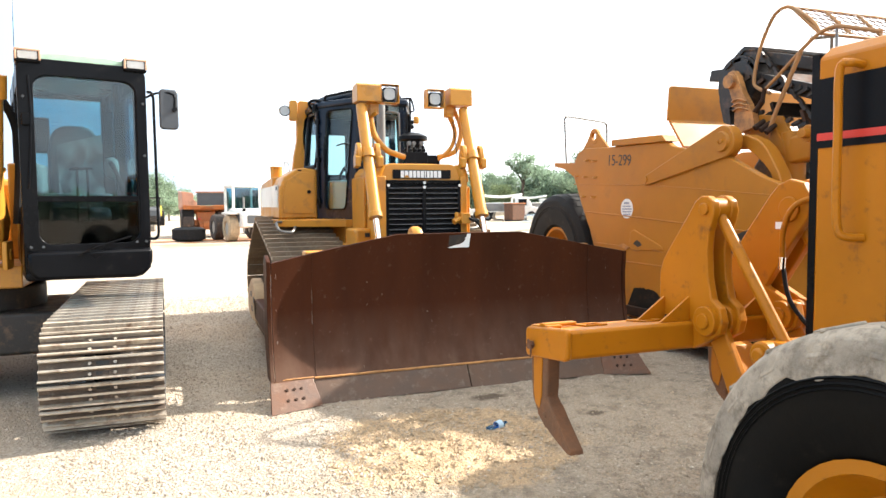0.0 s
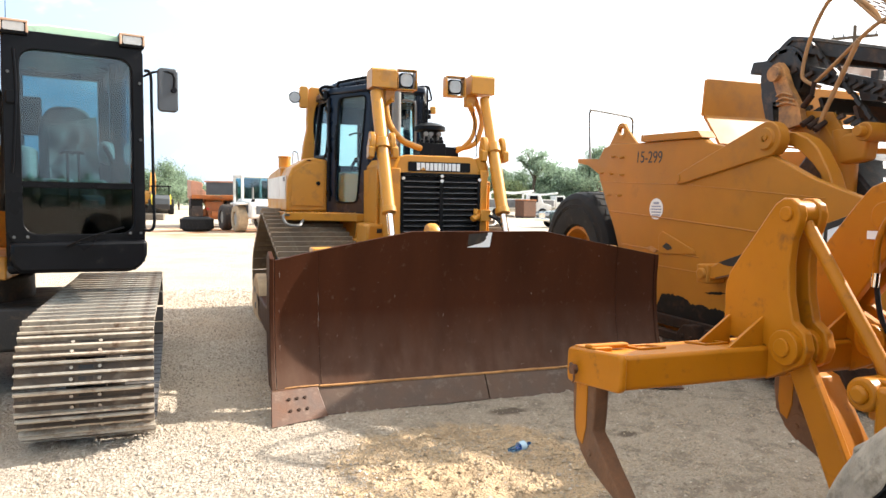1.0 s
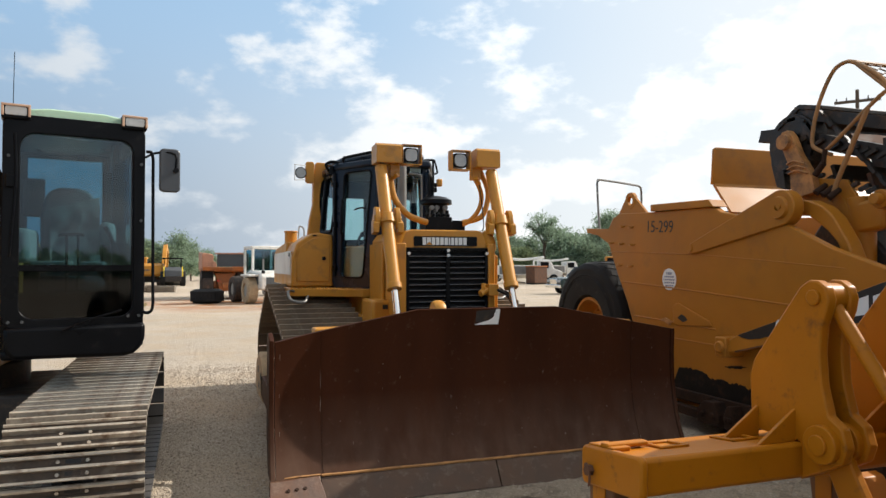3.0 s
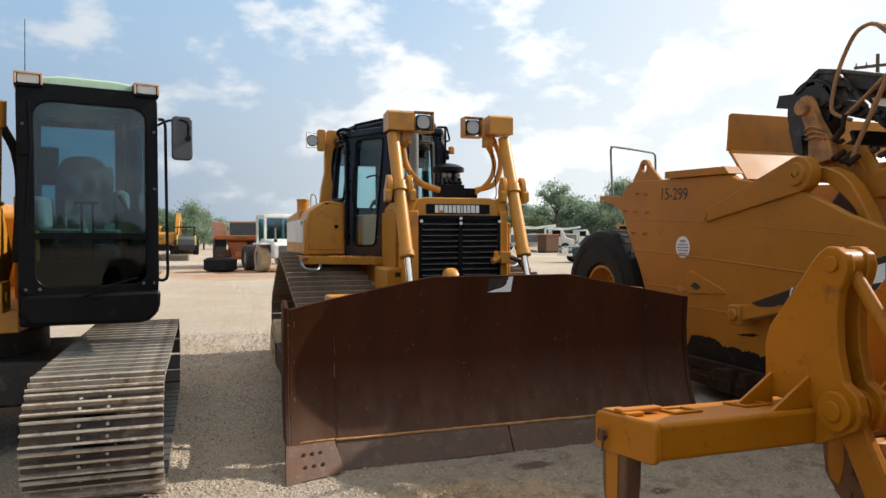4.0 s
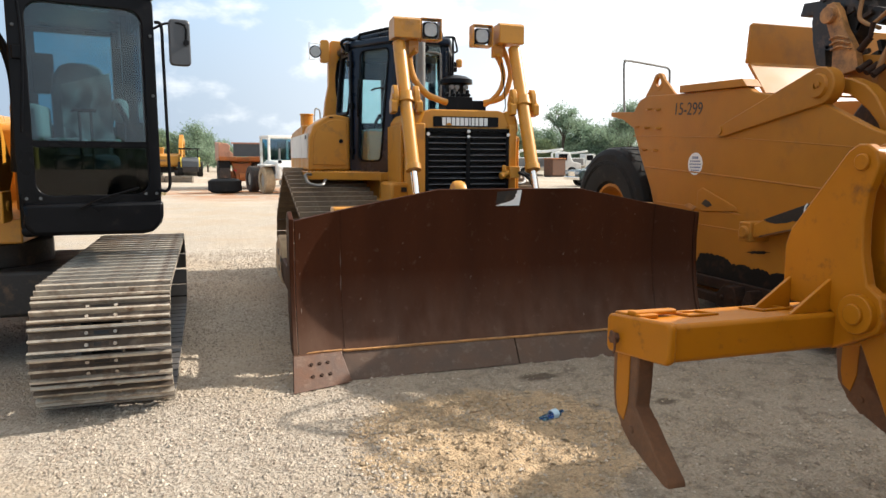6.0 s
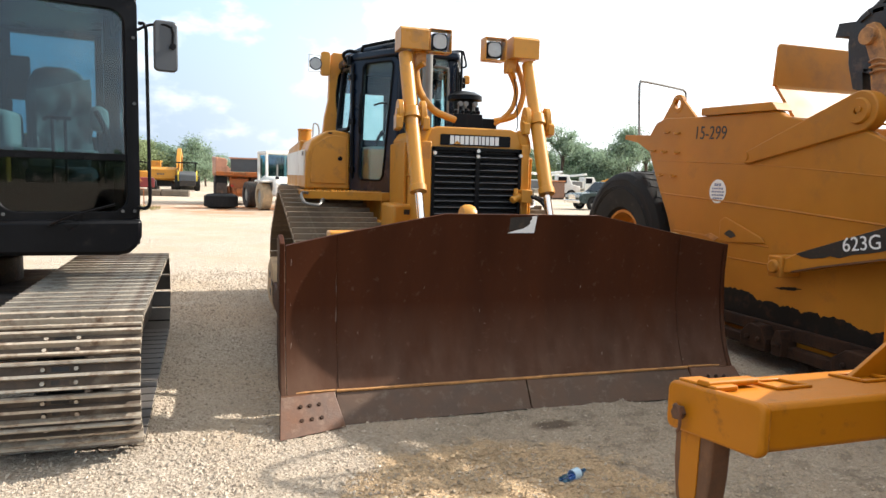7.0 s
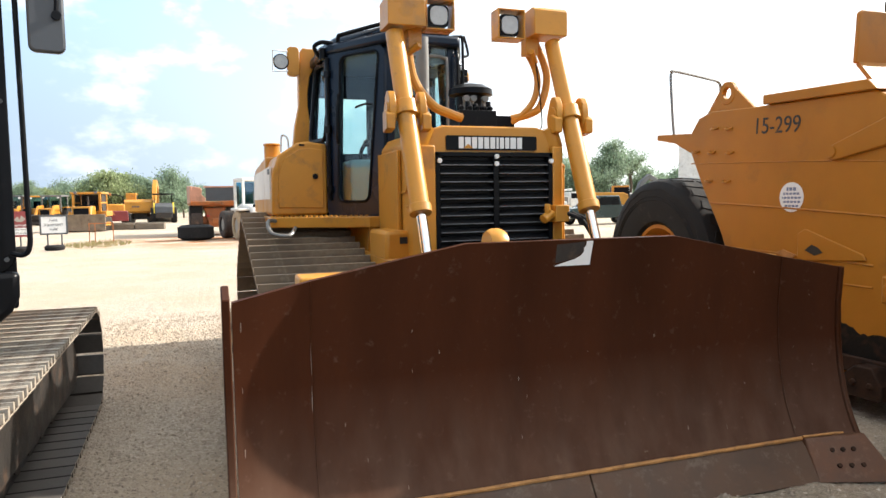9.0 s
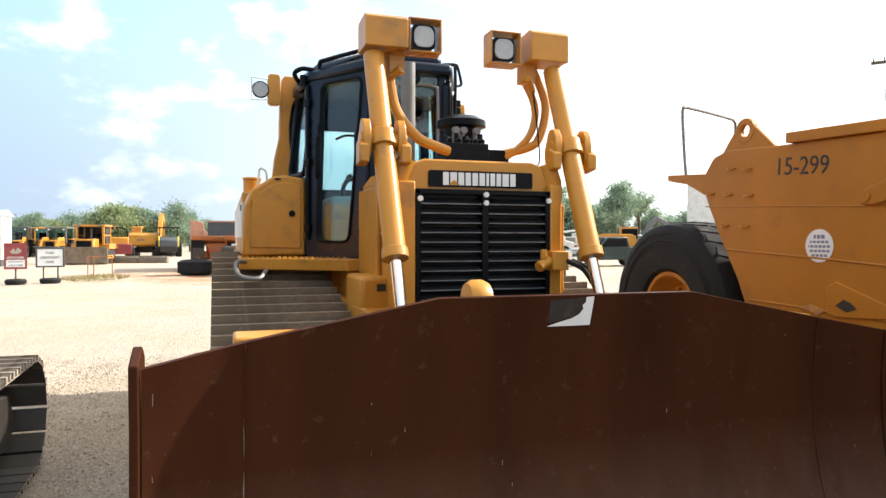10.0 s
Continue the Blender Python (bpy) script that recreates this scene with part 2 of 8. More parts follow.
# Painted highlight: thin light line along each slat's front edge.
LIP = material("slat_edge_highlight", (0.16, 0.165, 0.175), 0.45, var=0.4, size=14, dirt=(0.03, 0.03, 0.03), dirt_amount=0.35, dirt_size=20, bump=0.05)
BLUE = material("pale_blue_label", (0.42, 0.58, 0.70), 0.35, var=0.15, bump=0.1)


def glass(name, tint, rough=0.02, lift=0.042):
    m = bpy.data.materials.new(name)
    m.use_nodes = True
    n, l = m.node_tree.nodes, m.node_tree.links
    n.remove(n["Principled BSDF"])
    g, t, mxs, f = n.new("ShaderNodeBsdfGlossy"), n.new("ShaderNodeBsdfTransparent"), n.new("ShaderNodeMixShader"), n.new("ShaderNodeLayerWeight")
    g.inputs["Roughness"].default_value = rough
    t.inputs["Color"].default_value = (*tint, 1)
    f.inputs["Blend"].default_value = 0.5
    pw, ma = n.new("ShaderNodeMath"), n.new("ShaderNodeMath")
    pw.operation, ma.operation = "POWER", "MULTIPLY_ADD"
    pw.inputs[1].default_value, ma.inputs[1].default_value, ma.inputs[2].default_value = 5.0, 0.9, lift
    l.new(f.outputs["Facing"], pw.inputs[0])
    l.new(pw.outputs["Value"], ma.inputs[0])
    l.new(ma.outputs["Value"], mxs.inputs["Fac"])
    l.new(t.outputs["BSDF"], mxs.inputs[1])
    l.new(g.outputs["BSDF"], mxs.inputs[2])
    l.new(mxs.outputs["Shader"], n["Material Output"].inputs["Surface"])
    return m


GLASS = glass("tinted_cab_glass", (0.31, 0.51, 0.59), lift=0.07)
GLASS2 = glass("clear_cab_glass", (0.80, 0.91, 0.91), lift=0.05)
# Same cab glass; the dark interior's shade is put into a deeper tint.
GLASS3 = glass("shade_tinted_lower_glass", (0.17, 0.26, 0.30), lift=0.026)
LENS = material("ribbed_lamp_lens", (0.40, 0.41, 0.41), 0.12, var=0.1, size=20, bump=0.3, grain=90)
MIRROR = material("mirror_back_black", (0.045, 0.05, 0.058), 0.35, var=0.2, bump=0.05)


def leafy(name, col):
    m = bpy.data.materials.new(name)
    m.use_nodes = True
    n, l = m.node_tree.nodes, m.node_tree.links
    b = n["Principled BSDF"]
    b.inputs["Roughness"].default_value = 0.7
    g = n.new("ShaderNodeNewGeometry")
    x = n.new("ShaderNodeMix")
    x.data_type = "RGBA"
    x.inputs["A"].default_value = (*[c * 0.55 for c in col], 1)
    x.inputs["B"].default_value = (*[c * 1.5 for c in col], 1)
    l.new(g.outputs["Random Per Island"], x.inputs["Factor"])
    l.new(x.outputs["Result"], b.inputs["Base Color"])
    tr = n.new("ShaderNodeBsdfTranslucent")
    l.new(x.outputs["Result"], tr.inputs["Color"])
    ad = n.new("ShaderNodeMixShader")
    ad.inputs["Fac"].default_value = 0.5
    l.new(b.outputs["BSDF"], ad.inputs[1])
    l.new(tr.outputs["BSDF"], ad.inputs[2])
    l.new(ad.outputs["Shader"], n["Material Output"].inputs["Surface"])
    return m


# Tree leaf colours are paled to put the distance haze into them.
LEAF = leafy("haze_paled_leaves", (0.225, 0.30, 0.205))
LEAF2 = leafy("haze_paled_yellow_green_leaves", (0.25, 0.30, 0.15))
GRASS = leafy("dry_grass", (0.30, 0.26, 0.11))


OIL = ((0.02, -0.13, 0.20, 0.09), (0.63, -0.94, 0.12, 0.06))


def ground_material():
    """Pale crushed gravel with tan soil showing through, and redder soil further off."""
    m = bpy.data.materials.new("gravel_yard")
    m.use_nodes = True
    n, l = m.node_tree.nodes, m.node_tree.links
    b = n["Principled BSDF"]
    b.inputs["Roughness"].default_value = 0.95
    b.inputs["Specular IOR Level"].default_value = 0.2
    tc = n.new("ShaderNodeTexCoord")

    def nz(scale, detail, rough=0.6):
        t = n.new("ShaderNodeTexNoise")
        t.inputs["Scale"].default_value, t.inputs["Detail"].default_value, t.inputs["Roughness"].default_value = scale, detail, rough
        l.new(tc.outputs["Object"], t.inputs["Vector"])
        return t.outputs["Fac"]

    def mr(f, lo, hi):
        r = n.new("ShaderNodeMapRange")
        r.inputs["From Min"].default_value, r.inputs["From Max"].default_value = lo, hi
        l.new(f, r.inputs["Value"])
        return r.outputs["Result"]

    def mix(f, a, c):
        x = n.new("ShaderNodeMix")
        x.data_type = "RGBA"
        for key, v in (("Factor", f), ("A", a), ("B", c)):
            if isinstance(v, tuple):
                x.inputs[key].default_value = (*v, 1)
            elif isinstance(v, float):
                x.inputs[key].default_value = v
            else:
                l.new(v, x.inputs[key])
        return x.outputs["Result"]

    vor = n.new("ShaderNodeTexVoronoi")
    vor.inputs["Scale"].default_value = 48
    l.new(tc.outputs["Object"], vor.inputs["Vector"])
    bw = n.new("ShaderNodeRGBToBW")
    l.new(vor.outputs["Color"], bw.inputs["Color"])
    stones = mix(bw.outputs["Val"], (0.31, 0.255, 0.197), (0.57, 0.495, 0.405))
    soil = mix(mr(nz(30, 6), 0.3, 0.7), (0.35, 0.272, 0.19), (0.53, 0.435, 0.33))
    c = mix(mr(nz(0.55, 7, 0.62), 0.44, 0.60), stones, soil)
    c = mix(mr(nz(0.16, 5), 0.50, 0.70), c, (0.54, 0.455, 0.36))
    # scraped-up brown soil in front of the blade
    for cx, cy, rx, ry, colr in ((1.1, -1.5, 2.9, 2.6, (0.40, 0.33, 0.25)), (-0.75, -1.15, 0.95, 0.85, (0.52, 0.375, 0.23))):
        mpp = n.new("ShaderNodeMapping")
        mpp.inputs["Location"].default_value = (-cx / rx, -cy / ry, 0)
        mpp.inputs["Scale"].default_value = (1 / rx, 1 / ry, 1)
        l.new(tc.outputs["Object"], mpp.inputs["Vector"])
        ln_ = n.new("ShaderNodeVectorMath")
        ln_.operation = "LENGTH"
        l.new(mpp.outputs["Vector"], ln_.inputs[0])
        ad_ = n.new("ShaderNodeMath")
        ad_.operation = "MULTIPLY_ADD"
        l.new(nz(2.2, 8, 0.7), ad_.inputs[0])
        ad_.inputs[1].default_value = 1.3
        l.new(ln_.outputs["Value"], ad_.inputs[2])
        c = mix(mr(ad_.outputs["Value"], 1.72, 1.52), c, mix(mr(nz(4.5, 7, 0.7), 0.50, 0.60), mix(mr(nz(55, 6, 0.75), 0.35, 0.68), tuple(v * 0.72 for v in colr), tuple(min(0.78, v * 1.25) for v in colr)), tuple(v * 0.66 for v in colr)))
    # oil stains
    for cx, cy, rx, ry in OIL:
        sub = n.new("ShaderNodeMapping")
        sub.inputs["Location"].default_value = (-cx / rx, -cy / ry, 0)
        sub.inputs["Scale"].default_value = (1 / rx, 1 / ry, 1)
        l.new(tc.outputs["Object"], sub.inputs["Vector"])
        le = n.new("ShaderNodeVectorMath")
        le.operation = "LENGTH"
        l.new(sub.outputs["Vector"], le.inputs[0])
        ad = n.new("ShaderNodeMath")
        ad.operation = "MULTIPLY_ADD"
        l.new(nz(9, 6, 0.7), ad.inputs[0])
        ad.inputs[1].default_value = 0.9
        l.new(le.outputs["Value"], ad.inputs[2])
        c = mix(mr(ad.outputs["Value"], 1.55, 1.05), c, (0.15, 0.115, 0.085))
    # redder spoil round the parked truck
    geo = n.new("ShaderNodeVectorMath")
    geo.operation = "DISTANCE"
    geo.inputs[1].default_value = (-1.0, 31.0, 0)
    l.new(tc.outputs["Object"], geo.inputs[0])
    red = n.new("ShaderNodeMath")
    red.operation = "MULTIPLY"
    l.new(mr(geo.outputs["Value"], 8.0, 2.0), red.inputs[0])
    l.new(mr(nz(0.5, 6), 0.40, 0.55), red.inputs[1])
    c = mix(red.outputs["Value"], c, (0.42, 0.19, 0.085))
    l.new(c, b.inputs["Base Color"])
    bp = n.new("ShaderNodeBump")
    bp.inputs["Strength"].default_value, bp.inputs["Distance"].default_value = 0.7, 0.02
    l.new(vor.outputs["Distance"], bp.inputs["Height"])
    bp2 = n.new("ShaderNodeBump")
    bp2.inputs["Strength"].default_value, bp2.inputs["Distance"].default_value = 0.9, 0.045
    l.new(nz(14, 8, 0.7), bp2.inputs["Height"])
    l.new(bp.outputs["Normal"], bp2.inputs["Normal"])
    l.new(bp2.outputs["Normal"], b.inputs["Normal"])
    return m


GROUND = ground_material()
PEBBLE = material("pale_crushed_stone", (0.47, 0.425, 0.355), 0.9, var=0.3, size=2, bump=0.3)
_n = PEBBLE.node_tree.nodes
_l = PEBBLE.node_tree.links
_g, _m = _n.new("ShaderNodeNewGeometry"), _n.new("ShaderNodeMix")
_m.data_type = "RGBA"
_m.inputs["A"].default_value, _m.inputs["B"].default_value = (0.26, 0.205, 0.155, 1), (0.55, 0.47, 0.375, 1)
_l.new(_g.outputs["Random Per Island"], _m.inputs["Factor"])
_l.new(_m.outputs["Result"], _n["Principled BSDF"].inputs["Base Color"])


# ---- mesh helpers ----
def box(bm, x0, x1, y0, y1, z0, z1, m=None):
    vs = [bm.verts.new((x, y, z)) for z in (z0, z1) for y in (y0, y1) for x in (x0, x1)]
    if m is not None:
        for v in vs:
            v.co = m @ v.co
    for f in ((0, 2, 3, 1), (4, 5, 7, 6), (0, 1, 5, 4), (2, 6, 7, 3), (0, 4, 6, 2), (1, 3, 7, 5)):
        bm.faces.new([vs[i] for i in f])
    return bm


def rod(bm, p0, p1, r0, r1=None, n=16):
    """A round bar from p0 to p1."""
    p0, p1 = Vector(p0), Vector(p1)
    r1 = r0 if r1 is None else r1
    q = (p1 - p0).to_track_quat("Z", "Y")
    rings = []
    for p, r in ((p0, r0), (p1, r1)):
        rings.append([bm.verts.new(p + q @ Vector((r * math.cos(2 * math.pi * i / n), r * math.sin(2 * math.pi * i / n), 0))) for i in range(n)])
    for i in range(n):
        j = (i + 1) % n
        bm.faces.new((rings[0][i], rings[0][j], rings[1][j], rings[1][i]))
    bm.faces.new(rings[0][::-1])
    bm.faces.new(rings[1])
    return bm


def smooth_line(pts, steps=5):
    """A rounded line through the given points."""
    P = [Vector(p) for p in pts]
    P = [2 * P[0] - P[1]] + P + [2 * P[-1] - P[-2]]
    out = []
    for i in range(1, len(P) - 2):
        for s in range(steps):
            t = s / steps
            a, b, c, d = P[i - 1], P[i], P[i + 1], P[i + 2]
            out.append(0.5 * ((2 * b) + (c - a) * t + (2 * a - 5 * b + 4 * c - d) * t * t + (3 * b - a - 3 * c + d) * t ** 3))
    return out + [P[-2]]


def tube(bm, pts, r, n=8, steps=5):
    P = smooth_line(pts, steps) if steps > 1 else [Vector(p) for p in pts]
    prev, side = None, Vector((0.31, 0.52, 0.79))
    for i, p in enumerate(P):
        d = (P[min(i + 1, len(P) - 1)] - P[max(i - 1, 0)]).normalized()
        u = (side - d * side.dot(d)).normalized()
        side = u
        v = d.cross(u)
        ring = [bm.verts.new(p + r * (u * math.cos(2 * math.pi * k / n) + v * math.sin(2 * math.pi * k / n))) for k in range(n)]
        if prev:
            for k in range(n):
                bm.faces.new((prev[k], prev[(k + 1) % n], ring[(k + 1) % n], ring[k]))
        else:
            bm.faces.new(ring[::-1])
        prev = ring
    bm.faces.new(prev)
    return bm


def plate(bm, poly, axis, a0, a1, m=None):
    """A flat outline (two coordinates a point) given thickness along an axis."""
    def at(u, v, w):
        p = Vector({"x": (w, u, v), "y": (u, w, v), "z": (u, v, w)}[axis])
        return m @ p if m is not None else p
    lo = [bm.verts.new(at(u, v, a0)) for u, v in poly]
    hi = [bm.verts.new(at(u, v, a1)) for u, v in poly]
    k = len(poly)
    fs = [bm.faces.new(lo[::-1]), bm.faces.new(hi)]
    for i in range(k):
        fs.append(bm.faces.new((lo[i], lo[(i + 1) % k], hi[(i + 1) % k], hi[i])))
    bmesh.ops.recalc_face_normals(bm, faces=fs)
    return bm


def ringed(bm, prof, axis_pt, axis="x", n=48):
    """A turned body: profile of (along the axis, radius) points, spun round an axis through axis_pt; the profile is closed."""
    c = Vector(axis_pt)
    rings = []
    for k in range(n):
        a = 2 * math.pi * k / n
        s, co_ = math.sin(a), math.cos(a)
        ring = []
        for u, r in prof:
            p = {"x": (u, r * co_, r * s), "z": (r * co_, r * s, u), "y": (r * co_, u, r * s)}[axis]
            ring.append(bm.verts.new(c + Vector(p)))
        rings.append(ring)
    fs = []
    for k in range(n):
        a, b = rings[k], rings[(k + 1) % n]
        for i in range(len(prof)):
            j = (i + 1) % len(prof)
            fs.append(bm.faces.new((a[i], a[j], b[j], b[i])))
    bmesh.ops.recalc_face_normals(bm, faces=fs)
    return bm


def rounded(y0, y1, z0, z1, r, n=4):
    """A rectangle's outline with rounded corners."""
    out = []
    for cy, cz, a in ((y1 - r, z1 - r, 0), (y0 + r, z1 - r, 90), (y0 + r, z0 + r, 180), (y1 - r, z0 + r, 270)):
        for i in range(n + 1):
            t = radians(a + 90 * i / n)
            out.append((cy + r * math.cos(t), cz + r * math.sin(t)))
    return out


def disc(cy, cz, r, n=20):
    return [(cy + r * math.cos(2 * math.pi * i / n), cz + r * math.sin(2 * math.pi * i / n)) for i in range(n)]


def mesh_of(name, bm, mat, sharp=32):
    me = bpy.data.meshes.new(name)
    bm.to_mesh(me)
    bm.free()
    me.materials.append(mat)
    for p in me.polygons:
        p.use_smooth = True
    me.set_sharp_from_angle(angle=radians(sharp))
    return me


MODELLED_IN_PLACE = set()


def part(name, bm, mat, parent=None, label="", bevel=0.0, sharp=32):
    ob = new(name, mesh_of(name, bm, mat, sharp))
    if parent is not None:
        ob.parent = parent
        if parent.name in MODELLED_IN_PLACE:
            ob.matrix_parent_inverse = parent.matrix_basis.inverted()
    if bevel:
        b = ob.modifiers.new("bevel", "BEVEL")
        b.width, b.segments, b.limit_method, b.angle_limit = bevel, 2, "ANGLE", radians(35)
    if label:
        ob["label"] = label
    return ob


def thing(name, label, category, loc=(0, 0, 0), rz=0.0, group="", kind="", in_place=False):
    e = new(name)
    if in_place:
        MODELLED_IN_PLACE.add(e.name)
    e.empty_display_size = 0.3
    e.matrix_basis = pose(*loc, 0, 0, rz)
    return tagged(e, label, category, group, kind)


B = bmesh.new


def bx(*a):
    return box(B(), *a)


def pane(name, quad, mat, parent, t=0.006):
    """A sheet of glass between four corners."""
    bm = B()
    q = [Vector(p) for p in quad]
    nrm = (q[1] - q[0]).cross(q[2] - q[0]).normalized() * t
    a, b = [bm.verts.new(p) for p in q], [bm.verts.new(p + nrm) for p in q]
    bm.faces.new(a[::-1])
    bm.faces.new(b)
    for i in range(4):
        bm.faces.new((a[i], a[(i + 1) % 4], b[(i + 1) % 4], b[i]))
    ob = part(name, bm, mat, parent)
    ob.visible_shadow = False
    return ob


def lettering(name, text, size, mat, m, parent, sx=1.0, depth=0.002):
    cu = bpy.data.curves.new(name, "FONT")
    cu.body, cu.size, cu.extrude = text, size, depth
    cu.align_x = cu.align_y = "CENTER"
    tmp = bpy.data.objects.new(name, cu)
    scene.collection.objects.link(tmp)
    bpy.context.view_layer.update()
    me = bpy.data.meshes.new_from_object(tmp.evaluated_get(bpy.context.evaluated_depsgraph_get()))
    bpy.data.objects.remove(tmp)
    me.materials.clear()
    me.materials.append(mat)
    me.transform(m @ Matrix.Diagonal((sx, 1, 1, 1)))
    ob = new(name, me)
    ob.parent = parent
    if parent.name in MODELLED_IN_PLACE:
        ob.matrix_parent_inverse = parent.matrix_basis.inverted()
    return ob


def belt(circles, step=0.03):
    """The line of a track round its wheels: circles of (y, z, r); the top run goes towards +y."""
    k = len(circles)
    out = []
    tang = []
    for i in range(k):
        a, b = circles[i], circles[(i + 1) % k]
        d = Vector((b[0] - a[0], b[1] - a[1]))
        D = d.length
        d /= D
        s = (a[2] - b[2]) / D
        nrm = d * s + Vector((-d.y, d.x)) * math.sqrt(max(0, 1 - s * s))
        tang.append(nrm)
    for i in range(k):
        c = circles[i]
        n0, n1 = tang[i - 1], tang[i]
        a0, a1 = math.atan2(n0.y, n0.x), math.atan2(n1.y, n1.x)
        while a1 > a0:
            a1 -= 2 * math.pi
        m = max(2, int(abs(a1 - a0) * c[2] / step))
        for j in range(m + 1):
            a = a0 + (a1 - a0) * j / m
            out.append(Vector((c[0] + c[2] * math.cos(a), c[1] + c[2] * math.sin(a))))
    return out


def along(line, pitch):
    """Evenly spaced places along a closed line, with the way there."""
    pts = line + [line[0]]
    seg = [(pts[i + 1] - pts[i]).length for i in range(len(line))]
    total = sum(seg)
    count = round(total / pitch)
    res, i, acc = [], 0, 0.0
    for k in range(count):
        want = total * k / count
        while acc + seg[i] < want:
            acc += seg[i]
            i += 1
        t = (want - acc) / max(seg[i], 1e-9)
        res.append((pts[i].lerp(pts[i + 1], t), (pts[i + 1] - pts[i]).normalized()))
    return res, total / count


def crawler(owner, xc, width, circles, pitch, style, mat, toe=0.0):
    """A track: link chain and separate shoes round the wheels."""
    line = belt(circles)
    places, step = along(line, pitch)
    tr = None
    for sx in (-0.09, 0.09):
        chain = B()
        for p, d in places:
            mm = Matrix(((1, 0, 0, xc + sx + toe * p.x), (0, d.x, -d.y, p.x), (0, d.y, d.x, p.y), (0, 0, 0, 1)))
            box(chain, -0.03, 0.03, -step * 0.5, step * 0.5, -0.09, -0.005, mm)
        if tr is None:
            tr = part("track", chain, GREASE, owner, "steel track of bolted shoes")
        else:
            part("link_row", chain, GREASE, tr)
    bm = B()
    w, h = width / 2, step * 0.482
    if style == "single":
        plate(bm, [(-h, -0.01), (h, -0.01), (h, 0.016), (-h * 0.50, 0.020), (-h * 0.62, 0.070), (-h * 0.86, 0.070), (-h, 0.016)], "x", -w, w)
    else:
        plate(bm, [(-h * 0.99, 0.016), (-h * 0.91, 0), (h * 0.91, 0), (h * 0.99, 0.016), (h, 0.030), (h * 0.92, 0.050), (h * 0.74, 0.048), (h * 0.70, 0.008), (h * 0.15, 0.008), (h * 0.10, 0.046), (-h * 0.10, 0.048), (-h * 0.17, 0.008), (-h * 0.74, 0.008), (-h * 0.80, 0.048), (-h * 0.96, 0.049), (-h, 0.036)], "x", -w, w)
        for sx in (-0.085, 0.085):
            for sy in (-h * 0.5, h * 0.42):
                rod(bm, (sx, sy, 0.012), (sx, sy, 0.030), 0.016, 0.013, 6)
    me = mesh_of("shoe", bm, mat)
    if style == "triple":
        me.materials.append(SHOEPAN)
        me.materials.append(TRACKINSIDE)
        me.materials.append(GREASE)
        # shade put into colour: dark undersides, black chamfers for gaps, darker pans
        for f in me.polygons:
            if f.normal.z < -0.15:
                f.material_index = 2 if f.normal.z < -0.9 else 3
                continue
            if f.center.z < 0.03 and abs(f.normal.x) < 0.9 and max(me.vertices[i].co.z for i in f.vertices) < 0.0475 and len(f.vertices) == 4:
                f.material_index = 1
    for p, d in places:
        ob = new("shoe", me)
        ob.parent = tr
        ob.matrix_basis = Matrix(((1, 0, 0, xc + toe * p.x), (0, d.x, -d.y, p.x), (0, d.y, d.x, p.y), (0, 0, 0, 1)))
    if style == "triple":
        for sy in (-h * 0.46, h * 0.43):
            slot = mesh_of("shoe_slot", bx(-0.045, 0.045, sy - 0.013, sy + 0.013, 0.0082, 0.0105), GREASE)
            for p, d in places:
                ob = new("shoe_slot", slot)
                ob.parent = tr
                ob.matrix_basis = Matrix(((1, 0, 0, xc + toe * p.x), (0, d.x, -d.y, p.x), (0, d.y, d.x, p.y), (0, 0, 0, 1)))
    return tr


# ---- ground ----
def spaced(lo, hi, step, far):
    mid = list(np.arange(lo, hi + 1e-6, step))
    out, s = [], step
    x = hi
    while x < far:
        s *= 1.22
        x += s
        out.append(x)
    neg, s, x = [], step, lo
    while x > -far:
        s *= 1.22
        x -= s
        neg.append(x)
    return neg[::-1] + mid + out


def heap(x, y):
    """Height of the yard: flat, with shallow ruts and a patch of scraped-up clods."""
    near = max(0.0, 1 - max(abs(x) - 6, abs(y) - 9, 0) / 6)
    h = 0.012 * noise.fractal(Vector((x * 0.7, y * 0.7, 0)), 0.9, 2.0, 4) + 0.006 * noise.noise(Vector((x * 6, y * 6, 3)))
    if near > 0:
        h += 0.007 * noise.fractal(Vector((x * 9, y * 9, 5)), 0.6, 2.1, 3) * (0.6 + 1.5 * (x > -1.3 and y < 0))
        h += 0.006 * noise.noise(Vector((x * 15, y * 15, 8))) + 0.005 * noise.noise(Vector((x * 30, y * 30, 2)))
    if x > -1.6 and -4 < y < 0.2:
        h += 0.014 * noise.fractal(Vector((x * 2.6, y * 3.4, 9)), 0.8, 2.0, 4) * min(1, (x + 1.6) * 2)
        h += 0.022 * max(0.0, noise.fractal(Vector((x * 8, y * 8, 4)), 0.7, 2.1, 3)) * max(0.0, noise.noise(Vector((x * 1.9, y * 1.9, 11))) + 0.15) * min(1, (x + 1.6) * 2)
    d = math.hypot((x + 0.75) / 0.85, (y + 1.15) / 0.75)
    if d < 1.4:
        h += max(0, 1.0 - d / 1.4) ** 0.8 * (0.012 + 0.02 * noise.fractal(Vector((x * 5, y * 5, 7)), 0.7, 2.1, 4))
    return h * near - 0.004


gx, gy = spaced(-4.2, 3.0, 0.027, 2600), spaced(-3.6, 4.0, 0.027, 2600)
gv = [(x, y, heap(x, y)) for y in gy for x in gx]
nx = len(gx)
gf = [(j * nx + i, j * nx + i + 1, (j + 1) * nx + i + 1, (j + 1) * nx + i) for j in range(len(gy) - 1) for i in range(nx - 1)]
gm = bpy.data.meshes.new("ground")
gm.from_pydata(gv, [], gf)
